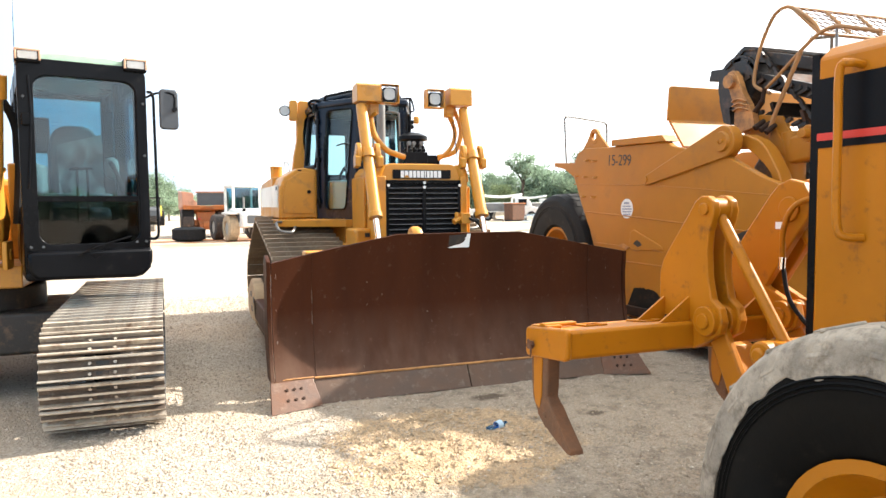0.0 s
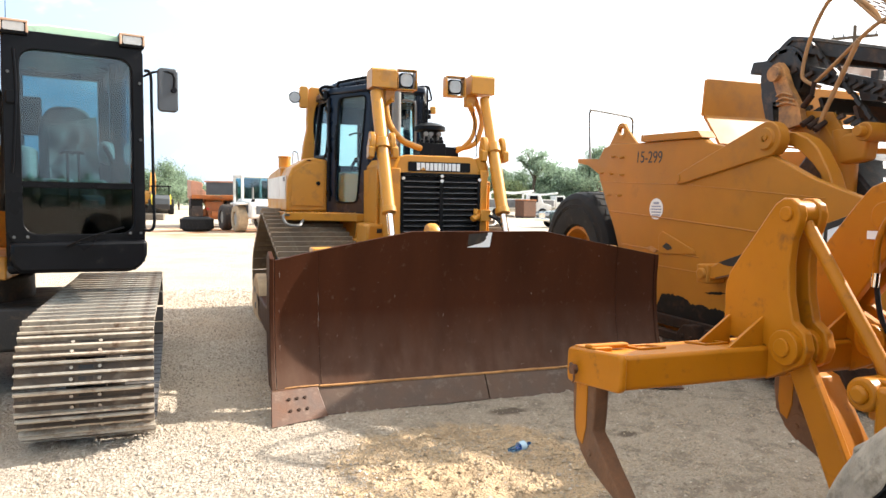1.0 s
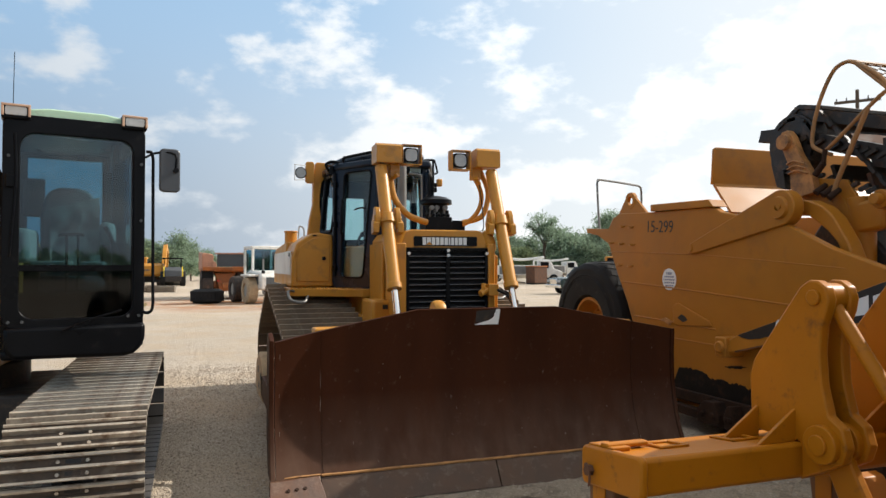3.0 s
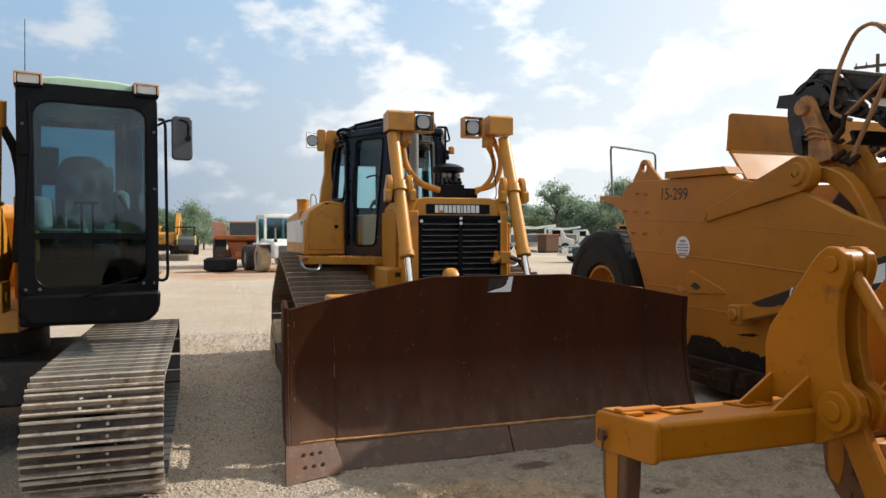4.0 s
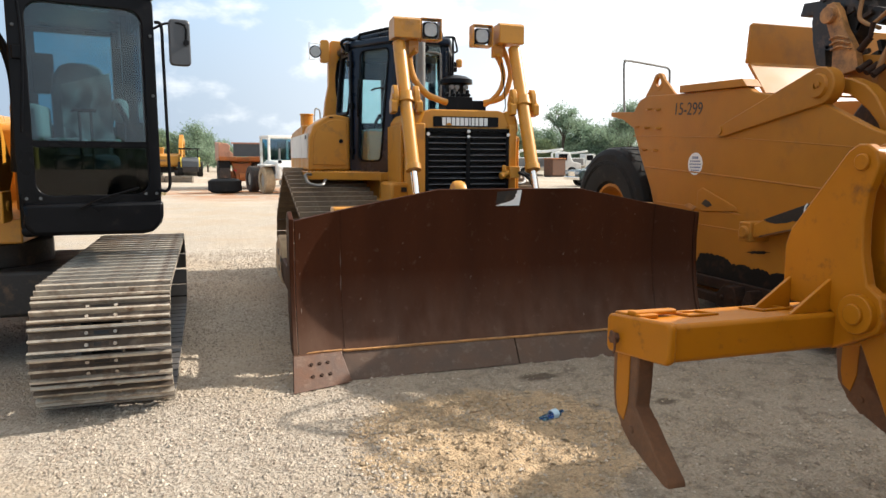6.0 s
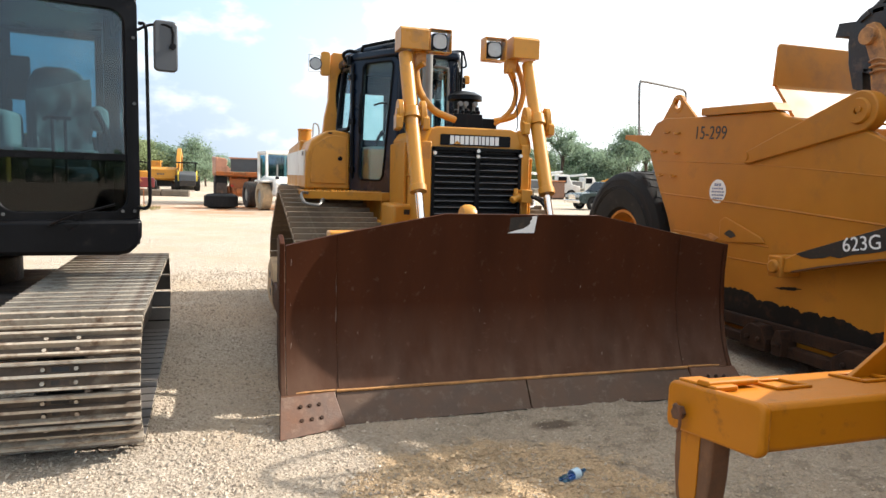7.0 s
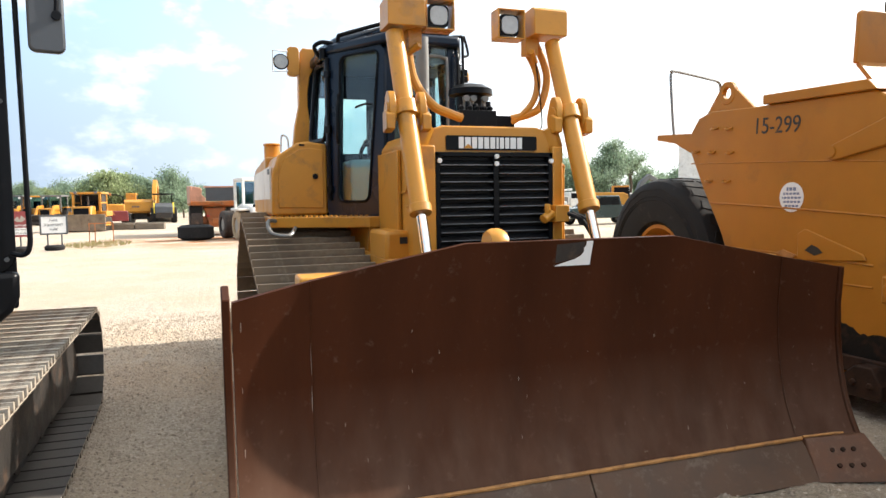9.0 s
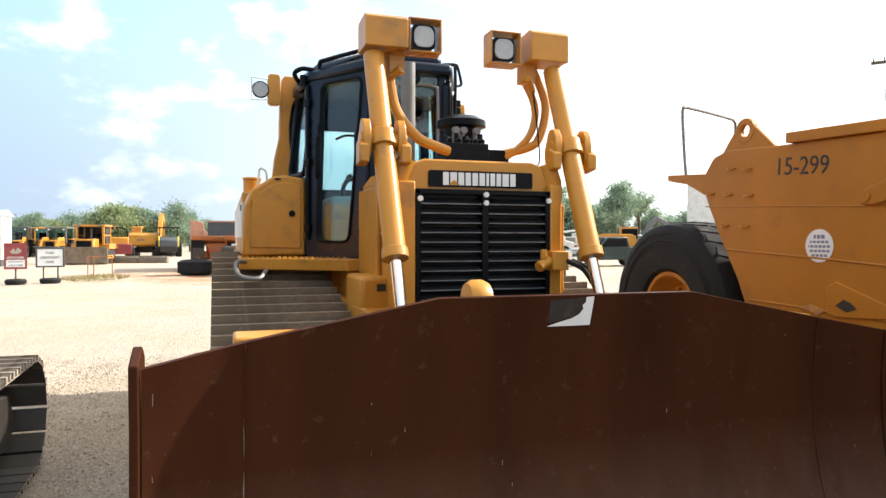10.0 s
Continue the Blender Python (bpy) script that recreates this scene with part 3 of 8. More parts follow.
gm.materials.append(GROUND)
for p_ in gm.polygons:
    p_.use_smooth = True
tagged(new("ground", gm), "pale crushed gravel yard with tan soil patches", "ground", kind="structure")


def scatter(name, label, count, where, size, mat, seed):
    """Loose stones lying on the yard, joined."""
    rng = random.Random(seed)
    vs, fs = [], []
    base = [(1, 0, 0), (-1, 0, 0), (0, 1, 0), (0, -1, 0), (0, 0, 1), (0, 0, -0.7)]
    tri = [(0, 2, 4), (2, 1, 4), (1, 3, 4), (3, 0, 4), (2, 0, 5), (1, 2, 5), (3, 1, 5), (0, 3, 5)]
    for _ in range(count):
        x, y, k = where(rng)
        if x is None:
            continue
        s = size(rng) * k
        a = rng.uniform(0, 6.28)
        ca, sa = math.cos(a), math.sin(a)
        z = heap(x, y)
        o = len(vs)
        for b in base:
            j = [c * rng.uniform(0.65, 1.25) * s for c in b]
            j[0] += rng.uniform(-0.25, 0.25) * s
            j[1] += rng.uniform(-0.25, 0.25) * s
            vs.append((x + ca * j[0] - sa * j[1], y + sa * j[0] + ca * j[1], z + 0.25 * s + 0.7 * j[2]))
        fs += [tuple(o + i for i in t) for t in tri]
    me = bpy.data.meshes.new(name)
    me.from_pydata(vs, [], fs)
    me.materials.append(mat)
    tagged(new(name, me), label, "gravel", kind="stuff")


def near_yard(rng):
    y = -5.0 + 13.5 * rng.random() ** 1.5
    x = rng.uniform(-4.6, 3.6)
    if x > -1.3 + 0.3 * noise.noise(Vector((y * 2, 0, 4))) and -3.6 < y < -0.1 and rng.random() < 0.72 + 0.5 * noise.noise(Vector((x * 1.8, y * 1.8, 1))):
        return None, y, 1.0
    return x, y, 1.0


def clod_patch(rng):
    a, r = rng.uniform(0, 6.28), rng.random() ** 0.6
    return -0.75 + 0.95 * r * math.cos(a), -1.15 + 0.85 * r * math.sin(a), 1.0


scatter("gravel", "loose pale crushed stone lying on the yard", 105000, near_yard, lambda r: 0.004 + 0.009 * r.random() ** 3, PEBBLE, 11)
scatter("soil_clods", "tan clods of scraped soil on the gravel", 2600, clod_patch, lambda r: 0.004 + 0.020 * r.random() ** 5, CLOD, 12)


def shaded_soil(rng):
    x, y = rng.uniform(-1.4, 3.2), rng.uniform(-3.4, -0.2)
    if noise.noise(Vector((x * 1.9, y * 1.9, 11))) < rng.uniform(-0.45, 0.35):
        return None, y, 1.0
    return x, y, 1.0


scatter("soil_crumbs", "crumbs of dry brown soil trodden into gravel", 38000, shaded_soil, lambda r: 0.003 + 0.013 * r.random() ** 4, SOILCRUMB, 13)
scatter("gravel_stones", "larger pale stones lying on the yard", 4500, near_yard, lambda r: 0.008 + 0.013 * r.random() ** 2.5, PEBBLE, 14)


def lane(rng):
    x, y = rng.uniform(-3.4, -1.4), -3.0 + 11.0 * rng.random() ** 1.3
    if noise.noise(Vector((x * 2.1, y * 1.3, 6))) < rng.uniform(-0.55, 0.5):
        return None, y, 1.0
    return x, y, 1.0


scatter("lane_gravel", "coarse crushed stone between the parked machines", 46000, lane, lambda r: 0.004 + 0.013 * r.random() ** 3, PEBBLE, 15)


# ---- bulldozer ----
def lamp(owner, x, y, z, s, mat=YELLOW, depth=0.14):
    """A square work lamp in an open box guard, facing -y."""
    h = s / 2
    bm = B()
    t = 0.010
    box(bm, x - h, x + h, y, y + depth, z + h - t, z + h)
    box(bm, x - h, x + h, y, y + depth, z - h, z - h + t)
    box(bm, x - h, x - h + t, y, y + depth, z - h + t, z + h - t)
    box(bm, x + h - t, x + h, y, y + depth, z - h + t, z + h - t)
    g = part("lamp_guard", bm, mat, owner, bevel=0.004)
    part("lamp_body", plate(B(), rounded(x - h * 0.72, x + h * 0.72, z - h * 0.72, z + h * 0.72, h * 0.3), "y", y + 0.05, y + depth), DARK, g)
    part("lamp_lens", plate(B(), rounded(x - h * 0.6, x + h * 0.6, z - h * 0.6, z + h * 0.6, h * 0.42, 6), "y", y + 0.035, y + 0.052), LENS, g, "ribbed clear lens")
    return g


dozer = thing("bulldozer", "yellow crawler bulldozer with wide brown blade and black cab", "bulldozer", (0, 0, 0))

# blade
PROF = [(0.195, 0.345), (0.30, 0.40), (0.45, 0.455), (0.62, 0.49), (0.80, 0.51), (1.0, 0.515), (1.2, 0.50), (1.35, 0.485), (1.46, 0.47)]


def prof_y(z):
    for (z0, y0), (z1, y1) in zip(PROF, PROF[1:]):
        if z <= z1:
            return y0 + (y1 - y0) * (z - z0) / (z1 - z0)
    return PROF[-1][1]


def blade_top(x):
    a = abs(x)
    return 1.46 if a < 0.645 else 1.46 - 0.228 * (a - 0.645) / (1.83 - 0.645)


def wing(x):
    return max(0, abs(x) - 1.45) * 0.24


def blade_mesh():
    bm = B()
    xs = [-1.82, -1.7, -1.56, -1.45, -1.2, -0.9, -0.645, -0.3, 0, 0.3, 0.645, 0.9, 1.2, 1.45, 1.56, 1.7, 1.82]
    ks = 14
    fr, bk = [], []
    for x in xs:
        zt = blade_top(x)
        cf, cb = [], []
        for k in range(ks + 1):
            z = 0.195 + (zt - 0.195) * k / ks
            y = prof_y(z) - wing(x)
            cf.append(bm.verts.new((x, y, z)))
            cb.append(bm.verts.new((x, y + 0.028, z + 0.004)))
        fr.append(cf)
        bk.append(cb)
    n = len(xs)
    for i in range(n - 1):
        for k in range(ks):
            bm.faces.new((fr[i][k], fr[i + 1][k], fr[i + 1][k + 1], fr[i][k + 1]))
            bm.faces.new((bk[i][k], bk[i][k + 1], bk[i + 1][k + 1], bk[i + 1][k]))
        bm.faces.new((fr[i][ks], fr[i + 1][ks], bk[i + 1][ks], bk[i][ks]))
        bm.faces.new((fr[i][0], bk[i][0], bk[i + 1][0], fr[i + 1][0]))
    for k in range(ks):
        bm.faces.new((fr[0][k], fr[0][k + 1], bk[0][k + 1], bk[0][k]))
        bm.faces.new((fr[-1][k], bk[-1][k], bk[-1][k + 1], fr[-1][k + 1]))
    return bm


blade = part("blade", blade_mesh(), BLADE, dozer, "dark brown curved steel blade, scuffed and dusty")
for s in (-1, 1):
    ep = B()
    tip = [(0.56, 1.30), (0.64, 1.25)] if s < 0 else [(0.52, 1.232)]
    poly = [(prof_y(z) - wing(1.82) - 0.012, z) for z in (0.2, 0.3, 0.45, 0.62, 0.8, 1.0, 1.2)] + [(prof_y(1.23) - wing(1.82) - 0.01, 1.25 if s < 0 else 1.234)] + tip + [(0.66 if s < 0 else 0.52, 0.5), (0.5, 0.2)]
    plate(ep, poly, "x", s * 1.845 - 0.018, s * 1.845 + 0.018)
    part("end_plate", ep, BLADE, blade, bevel=0.006)
    crease = B()
    tube(crease, [(s * 1.45, prof_y(z) - 0.002, z) for z in (0.22, 0.4, 0.6, 0.8, 1.0, 1.2, blade_top(1.45))], 0.005, 6, 2)
    part("weld_seam", crease, BLADE, blade)
for x0, x1, yb0, yb1 in ((-1.475, -0.004, 0.19, 0.21), (0.004, 1.475, 0.21, 0.15)):
    ce = B()
    vs = [(x0, yb0, 0.0), (x1, yb1, 0.0), (x1, 0.335, 0.195), (x0, 0.335, 0.195)]
    a = [ce.verts.new(v) for v in vs]
    b = [ce.verts.new((x, y + 0.035, z)) for x, y, z in vs]
    ce.faces.new(a)
    ce.faces.new(b[::-1])
    for i in range(4):
        ce.faces.new((a[i], b[i], b[(i + 1) % 4], a[(i + 1) % 4]))
    part("cutting_edge", ce, EDGE, blade, "worn grey-brown cutting edge", bevel=0.004)
for s in (-1, 1):
    eb = B()
    vs = [(s * 1.43, 0.150, 0.0), (s * 1.89, -0.01, 0.0), (s * 1.868, 0.235, 0.215), (s * 1.49, 0.318, 0.205)]
    if s < 0:
        vs = [vs[1], vs[0], vs[3], vs[2]]
    a = [eb.verts.new(v) for v in vs]
    b = [eb.verts.new((x, y + 0.05, z)) for x, y, z in vs]
    eb.faces.new(a)
    eb.faces.new(b[::-1])
    for i in range(4):
        eb.faces.new((a[i], b[i], b[(i + 1) % 4], a[(i + 1) % 4]))
    e = part("end_bit", eb, ENDBIT, blade, "bolted corner bit", bevel=0.005)
    o, u, v = Vector((s * 1.66, 0.165, 0.11)), Vector((s * 0.43, -0.125, 0.005)).normalized(), Vector((0, 0.19, 0.21)).normalized()
    nn = u.cross(v).normalized()
    if nn.y > 0:
        nn = -nn
    c00, c10, c11, c01 = Vector((s * 1.43, 0.150, 0.0)), Vector((s * 1.89, -0.01, 0.0)), Vector((s * 1.868, 0.235, 0.215)), Vector((s * 1.49, 0.318, 0.205))
    for fu in (0.34, 0.50, 0.66):
        for fv in (0.36, 0.70):
            c = c00.lerp(c10, fu).lerp(c01.lerp(c11, fu), fv)
            part("plow_bolt", rod(B(), c + nn * -0.02, c + nn * (0.013 if s < 0 else 0.006), 0.017, 0.013, 10), DARKRUST, e)
wb = B()
tube(wb, [(-1.47, 0.332, 0.203), (-0.7, 0.338, 0.203), (0, 0.338, 0.203), (0.7, 0.338, 0.203), (1.47, 0.332, 0.203)], 0.012, 7, 10)
for v in wb.verts:
    v.co += Vector((0, 0.003 * noise.noise(v.co * 40), 0.004 * noise.noise(v.co * 25)))
tube(wb, [(-1.82, 0.285, 0.215), (-1.66, 0.30, 0.218), (-1.48, 0.328, 0.212)], 0.008, 6, 5)
tube(wb, [(1.82, 0.285, 0.215), (1.66, 0.30, 0.218), (1.48, 0.328, 0.212)], 0.008, 6, 5)
part("weld_bead", wb, WELD, blade, "ochre weld line")
st = B()
sy = lambda z: prof_y(z) - 0.003
pl = [(-0.135, 1.318), (0.088, 1.318), (0.104, 1.452), (0.062, 1.450), (0.060, 1.425), (0.044, 1.412), (0.050, 1.395), (0.030, 1.372), (-0.01, 1.352), (-0.07, 1.338)]
st.faces.new([st.verts.new((x, sy(z), z)) for x, z in pl])
part("torn_sticker", st, OFFWHITE, blade, "torn remains of a white sticker")
st = B()
pl = [(-0.125, 1.335), (-0.07, 1.343), (-0.01, 1.357), (0.028, 1.378), (0.044, 1.396), (0.040, 1.412), (0.055, 1.428), (0.055, 1.448), (-0.12, 1.438)]
st.faces.new([st.verts.new((x, sy(z) + 0.001, z)) for x, z in pl])
part("sticker_residue", st, GREASE, blade)
SCRATCH = material("bare_scratch", (0.28, 0.22, 0.18), 0.6, var=0.2, bump=0)
rs = random.Random(5)
for k in range(44):
    if k < 26:
        x, z = rs.uniform(-1.4, 1.7), 0.25 + 1.0 * rs.random() ** 1.6
        l_, w_ = rs.uniform(0.005, 0.022), rs.uniform(0.0008, 0.0018)
    else:
        x, z = rs.choice((-1.785, -1.455, -1.452)) + rs.uniform(-0.004, 0.004), rs.uniform(0.24, 1.15)
        l_, w_ = rs.uniform(0.02, 0.075), rs.uniform(0.0008, 0.0016)
    y = prof_y(z) - 0.0025 - wing(x)
    y2 = prof_y(z + l_) - 0.0025 - wing(x)
    sc = B()
    sc.faces.new([sc.verts.new(p) for p in ((x - w_, y, z), (x + w_, y, z), (x + w_ + rs.uniform(-0.003, 0.003), y2, z + l_), (x - w_ * 0.5, y2, z + l_))])
    part("scratch", sc, SCRATCH, blade)

# blade linkage
for s in (-1, 1):
    part("push_arm", bx(s * 1.05 - 0.11, s * 1.05 + 0.11, 0.56, 2.6, 0.42, 0.68), YELLOW, dozer, bevel=0.012)
    part("arm_cap", bx(s * 1.33 - 0.16, s * 1.33 + 0.16, 0.56, 0.78, 1.02, 1.315), YELLOW, dozer, "tan dust-covered tilt bracket", bevel=0.012)
for s in (-1, 1):
    pa = part("outer_push_arm", bx(s * 1.68 - 0.06, s * 1.68 + 0.06, 0.62, 3.1, 0.34, 0.60), BLADE, dozer, "brown push arm outside the track", bevel=0.015)
    tb = B()
    plate(tb, [(2.9, 0.30), (2.85, 0.55), (3.1, 0.74), (3.5, 0.80), (3.9, 0.66), (4.0, 0.36), (3.7, 0.26)], "x", s * 1.67 - 0.07, s * 1.67 + 0.07)
    part("trunnion_block", tb, CLOD, pa, "tan mud-caked trunnion block", bevel=0.02)
    for y, z in ((3.15, 0.56), (3.5, 0.60), (3.42, 0.42)):
        part("trunnion_slot", bx(s * 1.74 - 0.004, s * 1.74 + 0.004, y - 0.07, y + 0.07, z - 0.035, z + 0.035), GREASE, pa)
part("lift_eye", ringed(B(), [(-0.05, 0.02), (-0.05, 0.085), (-0.02, 0.10), (0.02, 0.10), (0.05, 0.085), (0.05, 0.02)], (-0.42, 0.62, 1.43), "x", 18), YELLOW, dozer)

# lift cylinders with their yokes and lamp boxes
for s in (-1, 1):
    a, b = Vector((s * 0.615, 1.37, 1.62)), Vector((s * 0.62, 1.90, 2.86))
    d = (b - a).normalized()
    c = B()
    rod(c, a, b, 0.064, n=28)
    rod(c, a - d * 0.02, a + d * 0.04, 0.075, n=28)
    cyl = part("lift_cylinder", c, YELLOW, dozer, "yellow hydraulic lift cylinder", bevel=0.004)
    part("piston_rod", rod(B(), a - d * 0.75, a, 0.034, n=20), CHROME, cyl, "bright chrome rod")
    col = B()
    m_ = a + d * 0.735
    rod(col, m_ - d * 0.05, m_ + d * 0.05, 0.086, n=24)
    rod(col, m_ + Vector((-0.14, 0, 0)), m_ + Vector((0.14, 0, 0)), 0.05, n=16)
    part("trunnion_collar", col, YELLOW, cyl, bevel=0.004)
    for q in (-1, 1):
        yk = B()
        plate(yk, [(m_.y - 0.045, m_.z - 0.10), (m_.y + 0.08, m_.z - 0.13), (m_.y + 0.10, m_.z - 0.02), (m_.y + 0.05, m_.z + 0.10), (m_.y + 0.02, m_.z + 0.125), (m_.y - 0.025, m_.z + 0.12), (m_.y - 0.06, m_.z + 0.07), (m_.y - 0.07, m_.z - 0.05)], "x", m_.x + q * 0.105 - 0.024, m_.x + q * 0.105 + 0.024)
        part("yoke_plate", yk, YELLOW, cyl, bevel=0.006)
        part("yoke_cap", plate(B(), [(m_.y - 0.085, m_.z - 0.135), (m_.y + 0.03, m_.z - 0.155), (m_.y + 0.03, m_.z - 0.02), (m_.y - 0.02, m_.z - 0.005), (m_.y - 0.085, m_.z - 0.035)], "x", m_.x + q * 0.125 - 0.030, m_.x + q * 0.125 + 0.030), YELLOW, cyl, bevel=0.008)
    ybm = B()
    tube(ybm, [(m_.x - 0.15 * s, m_.y + 0.05, m_.z - 0.10), (s * 0.52, 1.72, 2.02), (s * 0.45, 1.8, 1.95)], 0.075, 12, 3)
    part("yoke_arm", ybm, YELLOW, cyl)
    bb = B()
    plate(bb, [(1.80, 2.895), (2.04, 2.895), (2.04, 3.085), (1.84, 3.10), (1.80, 3.075)], "x", s * 0.555 - 0.135, s * 0.555 + 0.135)
    hb = part("lamp_box", bb, YELLOW, cyl, "bent yellow sheet-metal lamp box", bevel=0.006)
    br = B()
    box(br, s * 0.46 - 0.05, s * 0.46 + 0.05, 1.93, 2.02, 2.77, 2.90)
    rod(br, (s * 0.44, 1.9, 2.79), (s * 0.52, 2.0, 2.73), 0.025, n=10)
    part("box_bracket", br, YELLOW, cyl, bevel=0.004)
    lamp(cyl, -0.30 if s < 0 else 0.25, 1.83, 2.995 if s < 0 else 2.965, 0.215)
    # hose loops
    hs = B()
    tube(hs, [(-0.50, 2.0, 2.94), (-0.49, 2.0, 2.72), (-0.44, 2.0, 2.53), (-0.31, 2.0, 2.38), (-0.20, 2.0, 2.33), (-0.08, 2.04, 2.30)] if s < 0 else [(0.54, 2.05, 2.90), (0.62, 2.05, 2.74), (0.645, 2.05, 2.60), (0.59, 2.05, 2.41), (0.50, 2.05, 2.345), (0.36, 2.10, 2.31)], 0.034 if s < 0 else 0.030, 10, 8)
    part("hydraulic_hose", hs, YELLOW, cyl)
    hs = B()
    tube(hs, [(0.46, 2.05, 2.84), (0.54, 2.05, 2.70), (0.565, 2.05, 2.58), (0.53, 2.05, 2.45), (0.45, 2.06, 2.35), (0.36, 2.10, 2.28)] if s > 0 else [(s * 0.55, 1.98, 2.80), (s * 0.545, 2.0, 2.6), (s * 0.54, 1.95, 2.45), (s * 0.60, 1.86, 2.30)], 0.026 if s > 0 else 0.016, 10, 8)
    part("hydraulic_hose", hs, YELLOW, cyl)

# nose
nose = B()
plate(nose, [(-0.50, 0.75), (-0.50, 2.08), (-0.44, 2.17), (-0.36, 2.20), (0.36, 2.20), (0.44, 2.17), (0.50, 2.08), (0.50, 0.75)], "y", 1.66, 1.95)
box(nose, -0.54, -0.43, 1.60, 1.66, 0.85, 2.06)
box(nose, 0.455, 0.54, 1.60, 1.66, 0.85, 2.06)
guard = part("radiator_guard", nose, YELLOW, dozer, "yellow radiator guard with rounded shoulders", bevel=0.012)
gr = B()
for x0, x1 in ((-0.43, -0.40), (0.425, 0.455), (-0.005, 0.035)):
    box(gr, x0, x1, 1.60, 1.655, 0.95, 2.01)
box(gr, -0.43, 0.455, 1.60, 1.655, 1.985, 2.015)
gf_ = part("grille_frame", gr, DARK, guard, "black bolted grille frame", bevel=0.003)
part("grille_backing", bx(-0.43, 0.455, 1.652, 1.657, 0.95, 1.99), DARK, guard)
for z in np.arange(1.0, 1.97, 0.058):
    for x0, x1 in ((-0.40, -0.005), (0.035, 0.425)):
        sl = B()
        plate(sl, [(1.606, z), (1.612, z - 0.008), (1.65, z + 0.026), (1.645, z + 0.034)], "x", x0, x1)
        slat = part("slat", sl, SLAT, gf_)
        # light strip painting in the highlight on the slat's edge
        part("slat_lip", bx(x0 + 0.006, x1 - 0.006, 1.6025, 1.607, z - 0.004, z + 0.002), LIP, slat)
for x, z in ((-0.405, 1.955), (0.44, 1.955), (0.015, 1.985), (0.015, 1.935)):
    part("bolt", rod(B(), (x, 1.602, z), (x, 1.582, z), 0.017, n=8), OFFWHITE, gf_)
npl = B()
plate(npl, rounded(-0.337, 0.353, 2.032, 2.132, 0.012, 3), "y", 1.648, 1.662)
name_plate = part("name_plate", npl, DARK, guard, "black name plate with white bars and yellow triangle")
x = -0.245
for k, w in enumerate((0.036, 0.042, 0.036, 0.034, 0.036, 0.036, 0.016, 0.030, 0.030, 0.042, 0.036)):
    part("white_bar", bx(x, x + w, 1.6435, 1.648, 2.043, 2.121), OFFWHITE, name_plate)
    x += w + 0.0105
tri_ = B()
plate(tri_, [(-0.213, 2.044), (-0.140, 2.044), (-0.176, 2.075)], "y", 1.640, 1.6433)
part("yellow_triangle", tri_, YELLOW, name_plate)
valve = B()
box(valve, 0.42, 0.53, 1.49, 1.60, 1.52, 1.64)
rod(valve, (0.42, 1.54, 1.58), (0.33, 1.51, 1.54), 0.034, n=14)
rod(valve, (0.37, 1.52, 1.58), (0.37, 1.52, 1.65), 0.022, n=10)
part("hose_fitting", valve, YELLOW, guard, bevel=0.012)
hs = B()
for dx in (0, 0.035):
    tube(hs, [(0.52 + dx, 1.5, 1.58), (0.60 + dx, 1.42, 1.52), (0.65 + dx, 1.33, 1.36), (0.64 + dx, 1.25, 1.2)], 0.017, 8, 6)
part("rubber_hose", hs, RUBBER, guard)
hd = B()
tube(hd, [(0.515, 1.72, 1.92), (0.60, 1.72, 1.93), (0.60, 1.72, 1.85), (0.60, 1.72, 1.45), (0.60, 1.72, 1.37), (0.515, 1.72, 1.36)], 0.014, 8, 4)
part("grab_handle", hd, YELLOW, guard)
hood = B()
plate(hood, [(-0.46, 1.2), (-0.46, 2.12), (-0.40, 2.20), (0.40, 2.20), (0.46, 2.12), (0.46, 1.2)], "y", 1.95, 3.0)
hd_ = part("hood", hood, YELLOW, dozer, bevel=0.012)
for s in (-1, 1):
    gm_ = B()
    ln = [(s * 0.468, 2.05 + 0.32 * u, 1.75 + 0.24 * v) for u, v in ((0.5, -0.45), (0, -0.40), (-0.4, -0.2), (-0.42, 0.6), (-0.2, 0.95), (0.1, 0.95), (0.35, 0.7), (0.4, 0.1), (0.9, 0.0), (2.2, 0.0))]
    tube(gm_, ln, 0.010, 6, 4)
    part("pressed_rib", gm_, YELLOW, hd_)
    part("lower_frame", bx(s * 0.30, s * 0.64, 1.7, 5.6, 0.55, 1.25), YELLOW, dozer, bevel=0.01)
    part("engine_side", bx(s * 0.465, s * 0.495, 2.36, 2.99, 1.25, 2.08), YELLOW, hd_, bevel=0.006)
    part("corner_casting", bx(s * 0.52 - 0.12, s * 0.52 + 0.12, 2.2, 2.75, 1.22, 1.46), YELLOW, dozer, "yellow casting with small black decal", bevel=0.03)
    part("small_decal", bx(s * 0.50 - 0.03, s * 0.50 + 0.03, 2.194, 2.199, 1.36, 1.41), BLACKINK, dozer)
# air intake and clutter on the hood
pc = ringed(B(), [(2.43, 0.02), (2.43, 0.12), (2.54, 0.125), (2.555, 0.185), (2.60, 0.182), (2.635, 0.12), (2.655, 0.02)], (0.19, 2.53, -0.01), "z", 32)
part("air_precleaner", pc, DARK, dozer, "black mushroom air intake cap")
part("intake_stem", rod(B(), (0.20, 2.57, 2.18), (0.20, 2.57, 2.44), 0.075, n=20), DARK, dozer)
cl = B()
box(cl, -0.08, 0.22, 2.06, 2.30, 2.19, 2.365)
box(cl, 0.22, 0.38, 2.08, 2.26, 2.19, 2.33)
